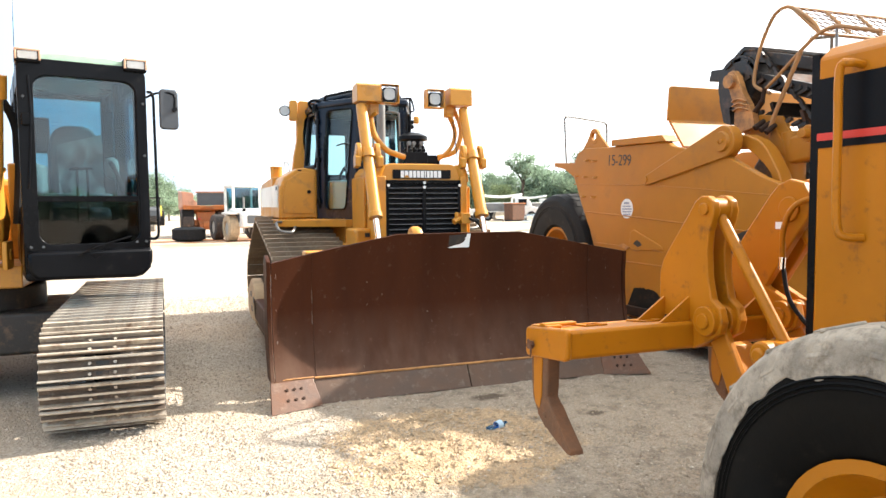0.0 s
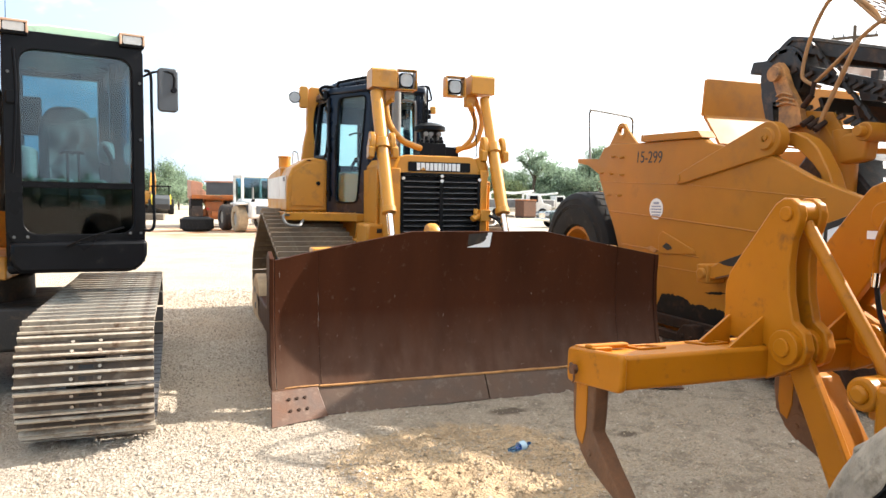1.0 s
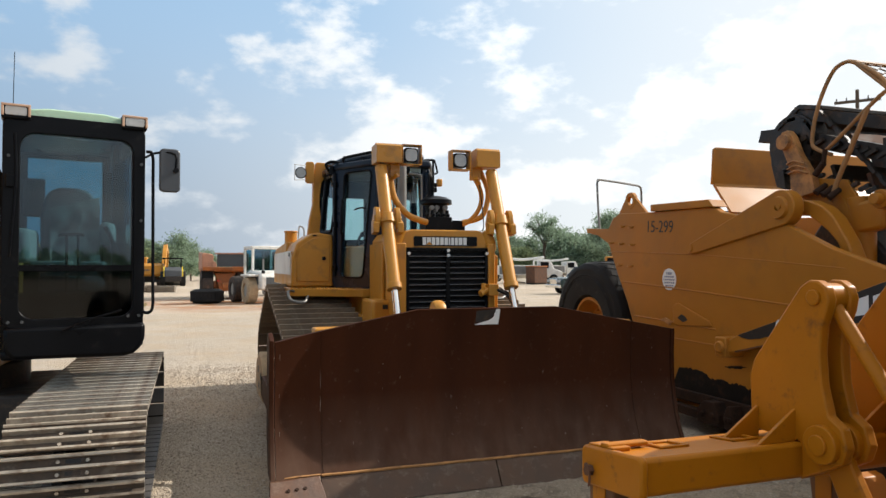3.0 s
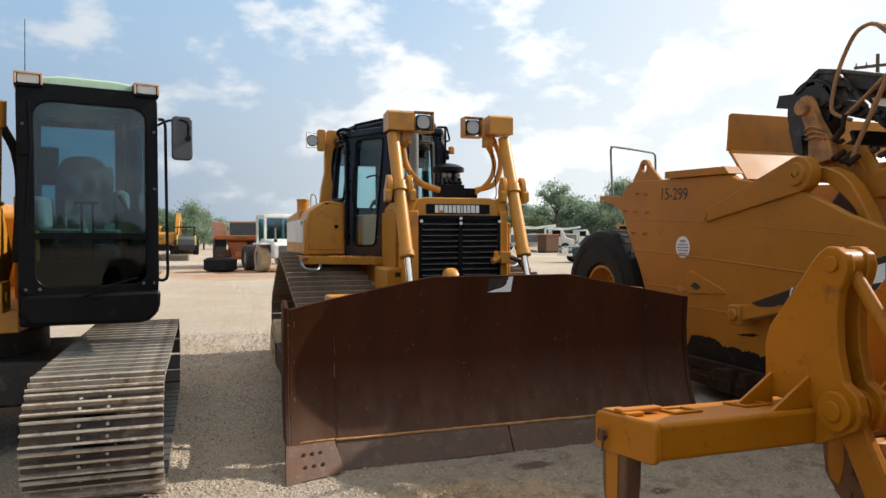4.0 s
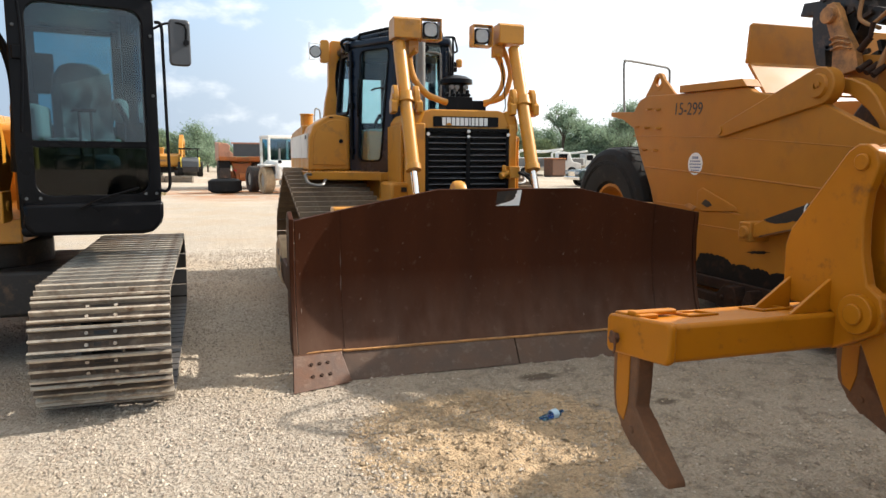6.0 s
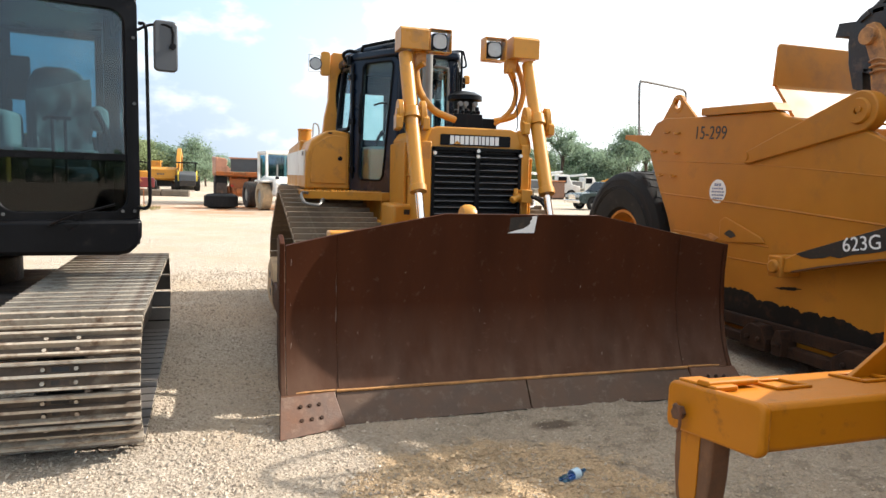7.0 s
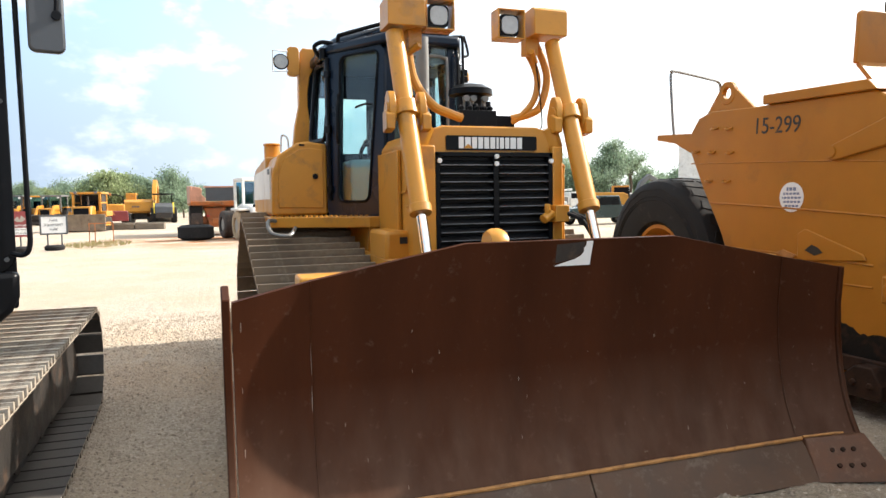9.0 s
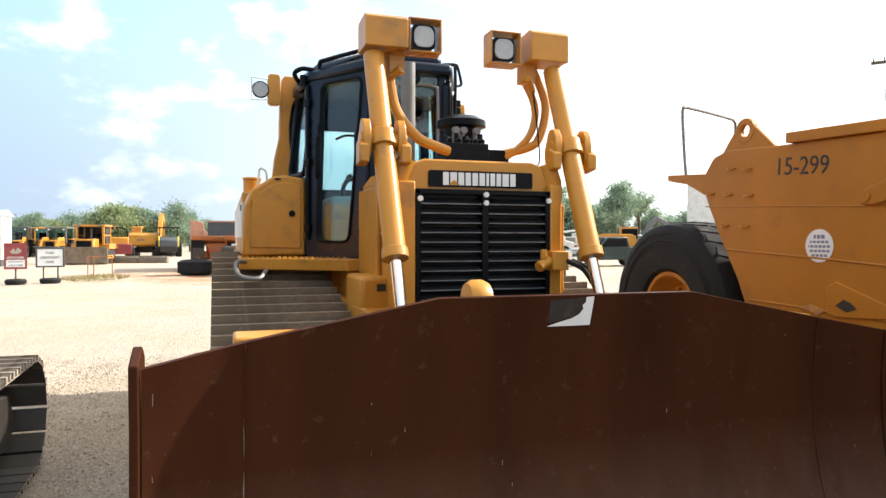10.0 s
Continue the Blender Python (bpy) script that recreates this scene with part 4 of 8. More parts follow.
for i, (xx, hh) in enumerate(((-0.03, 2.42), (0.04, 2.45), (0.10, 2.43), (0.16, 2.41), (0.21, 2.45))):
    rod(cl, (xx, 2.2, 2.35), (xx, 2.2, hh), 0.022, n=8)
    rod(cl, (xx, 2.14, 2.39), (xx, 2.2, 2.40), 0.018, n=8)
part("valve_block", cl, DARK, dozer, "black hydraulic valve block with fittings", bevel=0.004)
fit_ = B()
for xx in (0.06, 0.12, 0.22):
    rod(fit_, (xx, 2.33, 2.36), (xx, 2.31, 2.50), 0.018, n=8)
    rod(fit_, (xx, 2.27, 2.485), (xx, 2.31, 2.485), 0.026, n=10)
part("pipe_fittings", fit_, GREY, dozer)
part("exhaust_pipe", rod(B(), (-0.225, 2.52, 2.18), (-0.225, 2.52, 2.99), 0.052, n=20), GREY, dozer, "dull grey exhaust pipe")
wire = B()
tube(wire, [(0.47, 1.9, 2.2), (0.55, 1.95, 2.25), (0.53, 1.95, 2.5), (0.5, 1.95, 2.72)], 0.006, 6, 6)
part("cable", wire, DARK, dozer)

# cab: black shell with a narrow front, slanted doors, glass and an interior
CABPLAN = [(-0.40, 3.0), (0.22, 3.0), (0.45, 3.61), (0.54, 4.10), (0.54, 4.62), (-0.90, 4.62), (-0.90, 4.10), (-0.81, 3.61)]
CABX = {-1: (0.40, 0.81, 0.90), 1: (0.22, 0.45, 0.54)}      # front corner, door post, side
cab = part("cab_floor", plate(B(), CABPLAN, "z", 1.50, 1.58), CABBLUE, dozer, "dark blue-black enclosed cab")
roof = plate(B(), [(-0.44, 2.92), (0.25, 2.92), (0.48, 3.52), (0.57, 4.10), (0.57, 4.66), (-0.87, 4.66), (-0.87, 4.10), (-0.82, 3.52)], "z", 3.03, 3.12)
rtop = part("cab_roof", roof, CABBLUE, cab, bevel=0.025)
part("roof_crown", plate(B(), [(-0.38, 3.02), (0.19, 3.02), (0.38, 3.60), (0.46, 4.10), (0.46, 4.56), (-0.82, 4.56), (-0.82, 4.10), (-0.74, 3.60)], "z", 3.12, 3.21), CABBLUE, rtop, bevel=0.035)
rr_ = B()
tube(rr_, [(-0.74, 3.42, 3.12), (-0.735, 3.40, 3.165), (-0.70, 3.37, 3.18), (-0.42, 3.06, 3.215), (-0.37, 3.00, 3.20), (-0.36, 3.00, 3.12)], 0.018, 8, 4)
part("roof_rail", rr_, DARK, cab)
rr_ = B()
tube(rr_, [(0.18, 3.02, 3.11), (0.20, 3.02, 3.13), (0.29, 3.03, 3.14), (0.315, 3.03, 3.11), (0.315, 3.03, 2.75), (0.30, 3.03, 2.45)], 0.014, 8, 3)
tube(rr_, [(0.32, 3.03, 3.14), (0.335, 3.03, 3.13), (0.375, 3.05, 3.01), (0.365, 3.05, 2.98), (0.315, 3.03, 2.965)], 0.012, 8, 3)
part("grab_rail", rr_, DARK, cab)
for x, y, z in ((0.355, 3.08, 2.84), (0.36, 3.09, 2.78)):
    part("relay_box", bx(x - 0.03, x + 0.03, y, y + 0.05, z - 0.028, z + 0.028), DARK, cab, bevel=0.008)
rr_ = B()
tube(rr_, [(-0.86, 3.66, 3.02), (-0.91, 3.60, 3.07), (-0.92, 3.58, 3.11), (-0.86, 3.55, 3.14), (-0.76, 3.52, 3.125)], 0.020, 8, 4)
rod(rr_, (-0.85, 3.58, 2.99), (-0.85, 3.58, 3.09), 0.030, n=12)
part("roof_lamp_bracket", rr_, DARK, cab)
part("beacon", bx(0.78, 0.86, 4.26, 4.34, 2.97, 3.08), YELLOW, cab, bevel=0.02)
for s in (-1, 1):
    ca, cb_, cc = CABX[s]
    for (x, y, w) in ((ca - 0.03, 3.03, 0.035), (cb_ - 0.015, 3.63, 0.035), (cc - 0.03, 4.57, 0.045)):
        part("cab_post", bx(s * x - w, s * x + w, y - w, y + w, 1.58, 3.04), CABBLUE, cab, bevel=0.012)
    # door on the slanted face
    p0, p1 = Vector((s * ca, 2.99, 0)), Vector((s * cb_, 3.60, 0))
    u = (p1 - p0).normalized()
    L_ = (p1 - p0).length
    nrm = Vector((s * u.y, -abs(u.x), 0)).normalized()
    dm = Matrix(((u.x, nrm.x, 0, p0.x), (u.y, nrm.y, 0, p0.y), (0, 0, 1, 0), (0, 0, 0, 1)))
    W0, W1 = (0.215, 0.588) if s < 0 else (0.12, 0.54)
    lean = lambda b, a=0.5: (0.06 + 0.09 * (a < 0.4)) * (b - 1.69) / 1.295      # the glass leans and widens towards its top
    outer = [(a - lean(b) * 0.5, b) for a, b in rounded(0.03, L_ + 0.015, 1.54, 3.05, 0.10, 5)]
    inner = [(a - lean(b, a), b) for a, b in rounded(W0, W1, 1.69, 2.985, 0.065, 5)]
    df = B()
    lo = [[df.verts.new(dm @ Vector((a, y, b))) for a, b in ring_] for ring_ in (outer, inner) for y in (-0.02, 0.03)]
    k_ = len(outer)
    for i in range(k_):
        j = (i + 1) % k_
        df.faces.new((lo[0][i], lo[0][j], lo[2][j], lo[2][i]))
        df.faces.new((lo[1][i], lo[3][i], lo[3][j], lo[1][j]))
        df.faces.new((lo[0][i], lo[1][i], lo[1][j], lo[0][j]))
        df.faces.new((lo[2][i], lo[2][j], lo[3][j], lo[3][i]))
    bmesh.ops.recalc_face_normals(df, faces=df.faces)
    door = part("cab_door", df, CABBLUE, cab, "black-framed glass door with rounded corners", bevel=0.010)
    trim = B()
    ring_ = [(a - lean(b, a), b) for a, b in rounded(W0 - 0.004, W1 + 0.004, 1.686, 2.989, 0.068, 4)]
    tube(trim, [dm @ Vector((a, 0.033, b)) for a, b in ring_ + ring_[:1]], 0.012, 6, 1)
    part("window_seal", trim, DARK, door)
    pane("door_pane", [dm @ Vector(v) for v in ((W0 - 0.01, 0.0, 1.68), (W1 + 0.01, 0.0, 1.68), (W1 - 0.05, 0.0, 2.995), (W0 - 0.16, 0.0, 2.995))], GLASS2, door)
    part("hinge_post", rod(B(), dm @ Vector((L_ - 0.05, 0.045, 1.70)), dm @ Vector((L_ - 0.05, 0.045, 3.0)), 0.016, n=10), DARK, door)
    for z in (1.80, 2.35, 2.85):
        part("door_hinge", bx(-0.03, 0.03, -0.02, 0.02, -0.035, 0.035, Matrix.Translation(dm @ Vector((L_ - 0.05, 0.045, z))) @ dm.to_3x3().to_4x4()), DARK, door, bevel=0.006)
    h_ = B()
    tube(h_, [dm @ Vector(v) for v in ((W1 - 0.02, 0.04, 2.22), (W1 - 0.05, 0.075, 2.26), (W1 - 0.05, 0.075, 2.52), (W1 - 0.03, 0.04, 2.60), (W1 - 0.035, 0.04, 2.66))], 0.017, 8, 3)
    part("door_handle", h_, DARK, door)
    part("mirror_stalk", tube(B(), [dm @ Vector(v) for v in ((W0 - 0.07, 0.03, 2.53), (W0 + 0.01, 0.06, 2.535), (W0 + 0.10, 0.07, 2.515))], 0.010, 6, 3), DARK, door)
    # side window behind the door, in a rounded frame
    q0, q1 = Vector((s * (cb_ + 0.005), 3.68, 0)), Vector((s * (cc - 0.005), 4.08, 0))
    v_ = (q1 - q0).normalized()
    sm_ = Matrix(((v_.x, s * v_.y, 0, q0.x), (v_.y, -abs(v_.x), 0, q0.y), (0, 0, 1, 0), (0, 0, 0, 1)))
    lw = (q1 - q0).length
    sf = B()
    ring_ = rounded(0.0, lw, 2.27, 3.0, 0.06, 4)
    tube(sf, [sm_ @ Vector((a, 0.012, b)) for a, b in ring_ + ring_[:1]], 0.026, 8, 1)
    inward = Matrix(((1, 0, -s * 0.10, s * 0.10 * 2.27), (0, 1, 0, 0), (0, 0, 1, 0), (0, 0, 0, 1)))
    bmesh.ops.transform(sf, matrix=inward, verts=sf.verts)
    part("side_frame", sf, DARK, cab)
    pane("side_pane", [inward @ sm_ @ Vector(v) for v in ((0.0, 0.0, 2.27), (lw, 0.0, 2.27), (lw, 0.0, 3.0), (0.0, 0.0, 3.0))], GLASS2, cab)
    pane("rear_side_pane", [(s * (cc + 0.005), 4.14, 2.27), (s * (cc + 0.005), 4.54, 2.27), (s * (cc - 0.07), 4.54, 3.02), (s * (cc - 0.07), 4.14, 3.02)], GLASS2, cab)
    part("side_panel", plate(B(), [(s * (cb_ - 0.01), 3.62), (s * (cc - 0.015), 4.10), (s * (cc - 0.015), 4.60), (s * (cc - 0.055), 4.60), (s * (cc - 0.055), 4.10), (s * (cb_ - 0.04), 3.66)], "z", 1.56, 2.25), CABBLUE, cab, bevel=0.006)
    part("cab_post", rod(B(), (s * (cc - 0.005), 4.10, 1.58), (s * (cc - 0.08), 4.10, 3.04), 0.024, n=10), CABBLUE, cab)
pane("windscreen", [(-0.37, 3.01, 2.22), (0.19, 3.01, 2.22), (0.19, 3.01, 3.02), (-0.37, 3.01, 3.02)], GLASS2, cab)
pane("rear_window", [(-0.84, 4.60, 2.2), (0.50, 4.60, 2.2), (0.50, 4.60, 3.02), (-0.84, 4.60, 3.02)], GLASS2, cab)
rw = B()
box(rw, -0.84, 0.50, 4.585, 4.625, 2.79, 3.04)
box(rw, -0.22, -0.12, 4.585, 4.625, 2.2, 2.79)
part("rear_header", rw, CABBLUE, cab)
part("dash_cowl", bx(-0.38, 0.20, 3.0, 3.06, 1.58, 2.22), CABBLUE, cab)
part("rear_wall", bx(-0.86, 0.50, 4.56, 4.62, 1.58, 2.20), CABBLUE, cab)
wf = B()
tube(wf, [(-0.20, 2.985, 2.28), (-0.20, 2.985, 2.88), (-0.17, 2.985, 2.935), (-0.12, 2.985, 2.95), (0.07, 2.985, 2.95), (0.12, 2.985, 2.935), (0.15, 2.985, 2.88), (0.15, 2.985, 2.28)], 0.014, 8, 3)
part("window_trim", wf, GREY, cab)
part("roof_vent", ringed(B(), [(-0.02, 0.01), (-0.02, 0.045), (0.0, 0.05), (0.0, 0.01)], (-0.05, 2.97, 2.99), "y", 16), DARK, cab)
seat = B()
box(seat, -0.25, 0.25, 3.75, 4.2, 1.85, 2.0)
box(seat, -0.24, 0.24, 4.15, 4.3, 1.95, 2.62)
box(seat, -0.40, -0.28, 3.75, 4.2, 1.9, 2.12)
box(seat, 0.28, 0.42, 3.6, 4.2, 1.9, 2.12)
part("operator_seat", seat, SEATGREY, cab, "grey operator seat", bevel=0.04)
part("side_console", bx(-0.62, -0.34, 3.55, 4.10, 1.58, 2.08), CONSOLE, cab, "grey side console", bevel=0.03)
part("seat_base", bx(-0.30, 0.25, 3.40, 4.4, 1.58, 2.06), BEIGE, cab, "pale grey seat base", bevel=0.03)
part("floor_mat", bx(-0.55, 0.40, 3.3, 4.3, 1.58, 1.595), DARK, cab)
lv = B()
tube(lv, [(-0.50, 3.62, 2.06), (-0.51, 3.60, 2.14), (-0.49, 3.58, 2.20), (-0.46, 3.56, 2.235)], 0.020, 8, 3)
rod(lv, (-0.475, 3.57, 2.225), (-0.44, 3.55, 2.245), 0.032, n=10)
tube(lv, [(-0.40, 3.70, 2.08), (-0.40, 3.68, 2.16), (-0.39, 3.66, 2.19)], 0.016, 8, 3)
part("control_lever", lv, DARK, cab)

# fenders, tanks, roll-over posts
for s in (-1, 1):
    fn = B()
    plate(fn, [(s * 0.48, 2.98), (s * 0.58, 2.98), (s * 1.37, 3.52), (s * 1.37, 4.4), (s * 0.48, 4.4)], "z", 1.46, 1.555)
    fd = part("fender_step", fn, YELLOW, dozer, "yellow fender step with perforated tread", bevel=0.008)
    for i in range(20):
        t = i / 19
        part("tread_stud", rod(B(), (s * (0.60 + 0.75 * t), 3.02 + 0.52 * t, 1.555), (s * (0.60 + 0.75 * t), 3.02 + 0.52 * t, 1.570), 0.014, n=8), YELLOW, fd)
    part("support_bracket", plate(B(), [(3.02, 1.46), (3.9, 1.46), (3.5, 1.15), (3.1, 1.1)], "x", s * 0.56 - 0.02, s * 0.56 + 0.02), YELLOW, fd, bevel=0.006)
    x0, x1 = min(s * 0.83, s * 1.345), max(s * 0.83, s * 1.345)
    tk = B()
    plate(tk, [(s * 0.83, 1.57), (s * 1.345, 1.57), (s * 1.335, 1.95), (s * 1.275, 2.12), (s * 1.10, 2.235), (s * 1.0, 2.25), (s * 0.83, 2.22)], "y", 3.62, 4.55)
    tank = part("side_tank", tk, YELLOW, dozer, "yellow side tank with hinged cover", bevel=0.02)
    bk_ = B()
    plate(bk_, [(4.5, 1.57), (6.3, 1.57), (6.3, 2.02), (6.0, 2.10), (4.5, 2.16)], "x", min(s * 0.95, s * 1.32), max(s * 0.95, s * 1.32))
    part("tank_rear", bk_, YELLOW, tank, bevel=0.02)
    cv = B()
    plate(cv, [(s * 0.87, 1.63), (s * 1.285, 1.64), (s * 1.28, 1.93), (s * 1.23, 2.08), (s * 1.09, 2.175), (s * 1.0, 2.19), (s * 0.87, 2.17)], "y", 3.606, 3.62)
    part("tank_cover", cv, YELLOW, tank, bevel=0.006)
    for z in (1.72, 2.0):
        part("cover_hinge", rod(B(), (s * 1.285, 3.605, z - 0.03), (s * 1.285, 3.605, z + 0.03), 0.010, n=8), YELLOW, tank)
    part("cover_latch", rod(B(), (s * 0.945, 3.608, 1.925), (s * 0.945, 3.585, 1.925), 0.026, n=14), DARK, tank)
    part("lift_slot", bx(s * 1.06 - 0.025, s * 1.06 + 0.025, 3.612, 3.619, 2.205, 2.222), DARK, tank)
    part("tank_cap", rod(B(), (s * 1.20, 5.0, 2.08), (s * 1.20, 5.0, 2.31), 0.088, n=22), YELLOW, tank, bevel=0.008)
    part("cap_rim", rod(B(), (s * 1.20, 5.0, 2.31), (s * 1.20, 5.0, 2.335), 0.096, n=22), YELLOW, tank, bevel=0.006)
    part("heat_shield", bx(s * 1.342 - 0.008, s * 1.342 + 0.008, 3.72, 5.9, 1.72, 2.02), WHITE, tank, "pale dusty side panel with worn white paint")
    part("panel_catch", bx(s * 1.352 - 0.010, s * 1.352 + 0.010, 3.74, 3.83, 1.95, 2.0), GREY, tank, bevel=0.004)
    st_ = B()
    tube(st_, [(s * 1.30, 3.52, 1.52), (s * 1.40, 3.42, 1.52), (s * 1.38, 3.28, 1.42), (s * 1.24, 3.24, 1.40), (s * 1.17, 3.36, 1.46)], 0.018, 8, 4)
    part("bent_step", st_, GREY, fd)
    gh = B()
    tube(gh, [(s * 1.10, 4.30, 2.22), (s * 1.11, 4.30, 2.33), (s * 1.14, 4.30, 2.36), (s * 1.17, 4.30, 2.35), (s * 1.18, 4.30, 2.20)], 0.010, 6, 4)
    part("grab_handle", gh, OFFWHITE, tank)
    if s > 0:
        continue
    rp = B()
    plate(rp, [(s * 0.85, 2.22), (s * 1.06, 2.22), (s * 1.035, 2.45), (s * 0.99, 2.66), (s * 0.985, 2.95), (s * 0.965, 3.20), (s * 0.94, 3.235), (s * 0.72, 3.225), (s * 0.72, 3.14), (s * 0.80, 3.10), (s * 0.875, 2.95), (s * 0.90, 2.78), (s * 0.90, 2.64), (s * 0.875, 2.42)], "y", 4.26, 4.40)
    ro = part("rollover_post", rp, YELLOW, dozer, "slim yellow roll-over post", bevel=0.012)
    part("lamp_plate", plate(B(), rounded(min(s * 0.985, s * 1.10), max(s * 0.985, s * 1.10), 2.94, 3.225, 0.035), "y", 4.18, 4.26), YELLOW, ro, bevel=0.006)
    ring = B()
    tube(ring, [(s * 1.10, 4.15, 2.98), (s * 1.245, 4.15, 2.97), (s * 1.245, 4.15, 3.175), (s * 1.10, 4.15, 3.165)], 0.008, 6, 1)
    part("lamp_cage", ring, OFFWHITE, ro)
    part("work_lamp", rod(B(), (s * 1.165, 4.17, 3.07), (s * 1.165, 4.26, 3.07), 0.078, 0.055, 18), DARK, ro)
    part("lamp_lens", rod(B(), (s * 1.165, 4.155, 3.07), (s * 1.165, 4.17, 3.07), 0.066, n=18), LENS, ro)

# tracks
for s in (-1, 1):
    xc = s * 1.12
    cs = [(1.78, 0.52, 0.44), (4.35, 1.10, 0.42), (5.55, 0.52, 0.44)]
    crawler(dozer, xc, 0.94, cs, 0.203, "single", DTRACK)
    rf = B()
    plate(rf, [(1.7, 0.30), (5.6, 0.30), (5.55, 0.62), (4.9, 0.74), (2.6, 0.72), (1.75, 0.60)], "x", xc - 0.17, xc + 0.17)
    part("roller_frame", rf, YELLOW, dozer, "dusty roller frame", bevel=0.02)
    for y, z, r in ((1.78, 0.52, 0.36), (5.55, 0.52, 0.36)):
        part("idler", ringed(B(), [(-0.09, 0.08), (-0.09, r), (0.09, r), (0.09, 0.08)], (xc, y, z), "x", 28), GREASE, dozer)
    part("drive_sprocket", ringed(B(), [(-0.06, 0.10), (-0.06, 0.36), (0.06, 0.36), (0.06, 0.10)], (xc, 4.35, 1.10), "x", 28), GREASE, dozer)
    part("final_drive", rod(B(), (s * 0.60, 4.35, 1.10), (s * 1.34, 4.35, 1.10), 0.25, 0.20, 24), YELLOW, dozer, bevel=0.02)
    for y in np.arange(2.3, 5.2, 0.42):
        part("track_roller", ringed(B(), [(-0.12, 0.03), (-0.12, 0.11), (0.12, 0.11), (0.12, 0.03)], (xc, float(y), 0.245), "x", 16), GREASE, dozer)
    part("frame_guard", bx(xc + s * 0.18, xc + s * 0.21, 2.0, 5.2, 0.34, 0.66), BEIGE, dozer, "tan mud-caked guard", bevel=0.01)
part("belly", bx(-0.35, 0.35, 1.8, 5.8, 0.5, 1.3), GREASE, dozer, bevel=0.02)
part("rear_body", bx(-0.70, 0.70, 4.62, 6.2, 1.0, 2.1), YELLOW, dozer, bevel=0.03)


# ---- wheel tractor-scraper ----
def big_tyre(owner, cx, cy, cz, R, w, rim_r, side, mat=RUBBER, rim_mat=YELLOW2, lugs=26, tread=None, label="worn black tyre", slant=0.5, deep=False):
    """A tyre with lugs on a steel rim; side is -1 where its outer face looks to -x."""
    h = w / 2
    prof = [(-h * 0.62, rim_r), (-h * 0.9, rim_r + 0.06), (-h, rim_r + (R - rim_r) * 0.45), (-h * 0.97, R - 0.10), (-h * 0.80, R - 0.035), (-h * 0.4, R - 0.02), (h * 0.4, R - 0.02), (h * 0.80, R - 0.035), (h * 0.97, R - 0.10), (h, rim_r + (R - rim_r) * 0.45), (h * 0.9, rim_r + 0.06), (h * 0.62, rim_r)]
    ty = part("tyre", ringed(B(), prof, (cx, cy, cz), "x", 56), mat, owner, label)
    cr = [(-h * 0.985, R - 0.135), (-h * 0.975, R - 0.10), (-h * 0.88, R - 0.045), (-h * 0.70, R - 0.022), (0, R - 0.012), (h * 0.70, R - 0.022), (h * 0.88, R - 0.045), (h * 0.975, R - 0.10), (h * 0.985, R - 0.135)]
    lg = ringed(B(), [(u * 1.006, r + 0.003) for u, r in cr], (cx, cy, cz), "x", 96)
    # the dusty band ends in a ragged edge on the sidewall
    for v in lg.verts:
        dy, dz = v.co.y - cy, v.co.z - cz
        rad = math.hypot(dy, dz)
        if rad < R - 0.12:
            a = math.atan2(dz, dy)
            k = 1 + (0.030 * noise.noise(Vector((a * 5, cy, 1))) + 0.014 * noise.noise(Vector((a * 17, cy, 4))) - 0.012) / rad
            v.co.y, v.co.z = cy + dy * k, cz + dz * k
    for k in range(lugs):
        for q in (-1, 1):
            a = 2 * math.pi * (k + (0.5 if q > 0 else 0)) / lugs
            mm = Matrix.Translation((cx, cy, cz)) @ Matrix.Rotation(a, 4, "X") @ Matrix.Translation((q * h * 0.36, 0, R - 0.024)) @ Matrix.Rotation(q * slant, 4, "Z") @ Matrix.Rotation(q * 0.05, 4, "Y")
            box(lg, -h * 0.34, h * 0.34, -R * 0.062, R * 0.062, 0, 0.016, mm)
            mm = Matrix.Translation((cx, cy, cz)) @ Matrix.Rotation(a + slant * h * 0.46 / R * 0, 4, "X") @ Matrix.Translation((q * h * 0.915, 0, R - 0.098)) @ Matrix.Rotation(-q * 0.55, 4, "Y")
            box(lg, -0.016, 0.016, -R * 0.055, R * 0.055, 0.0, 0.062, mm)
    part("tread", lg, tread or mat, ty, bevel=0.006)
    rings = B()
    for f in (0.55, 0.585, 0.63):
        r = rim_r + (R - rim_r) * f
        u = side * (h * (0.93 + 0.07 * math.sin(f * 3)) + 0.001)
        ringed(rings, [(u - side * 0.004, r - 0.006), (u + side * 0.002, r), (u - side * 0.004, r + 0.006)], (cx, cy, cz), "x", 56)
    part("sidewall_ribs", rings, mat, ty)
    o = side * h
    rm = ringed(B(), [(o * 0.62, rim_r + 0.012), (o * 0.80, rim_r + 0.025), (o * 0.80, rim_r - 0.015), (o * 0.55, rim_r - 0.04), (o * 0.25, rim_r * 0.72), (o * 0.20, 0.04), (o * 0.05, 0.04), (o * 0.05, rim_r)], (cx, cy, cz), "x", 40)
    rim = part("rim", rm, rim_mat, owner, "painted steel rim")
    hb = B()
    rod(hb, (cx + o * 0.15, cy, cz), (cx + o * 0.62, cy, cz), rim_r * 0.45, rim_r * 0.40, 20)
    for k in range(10):
        a = 2 * math.pi * k / 10
        p = Vector((cx + o * 0.22, cy + rim_r * 0.6 * math.cos(a), cz + rim_r * 0.6 * math.sin(a)))
        rod(hb, p, p + Vector((side * 0.05, 0, 0)), 0.02, n=6)
    part("hub", hb, rim_mat, rim, bevel=0.008)
    return ty


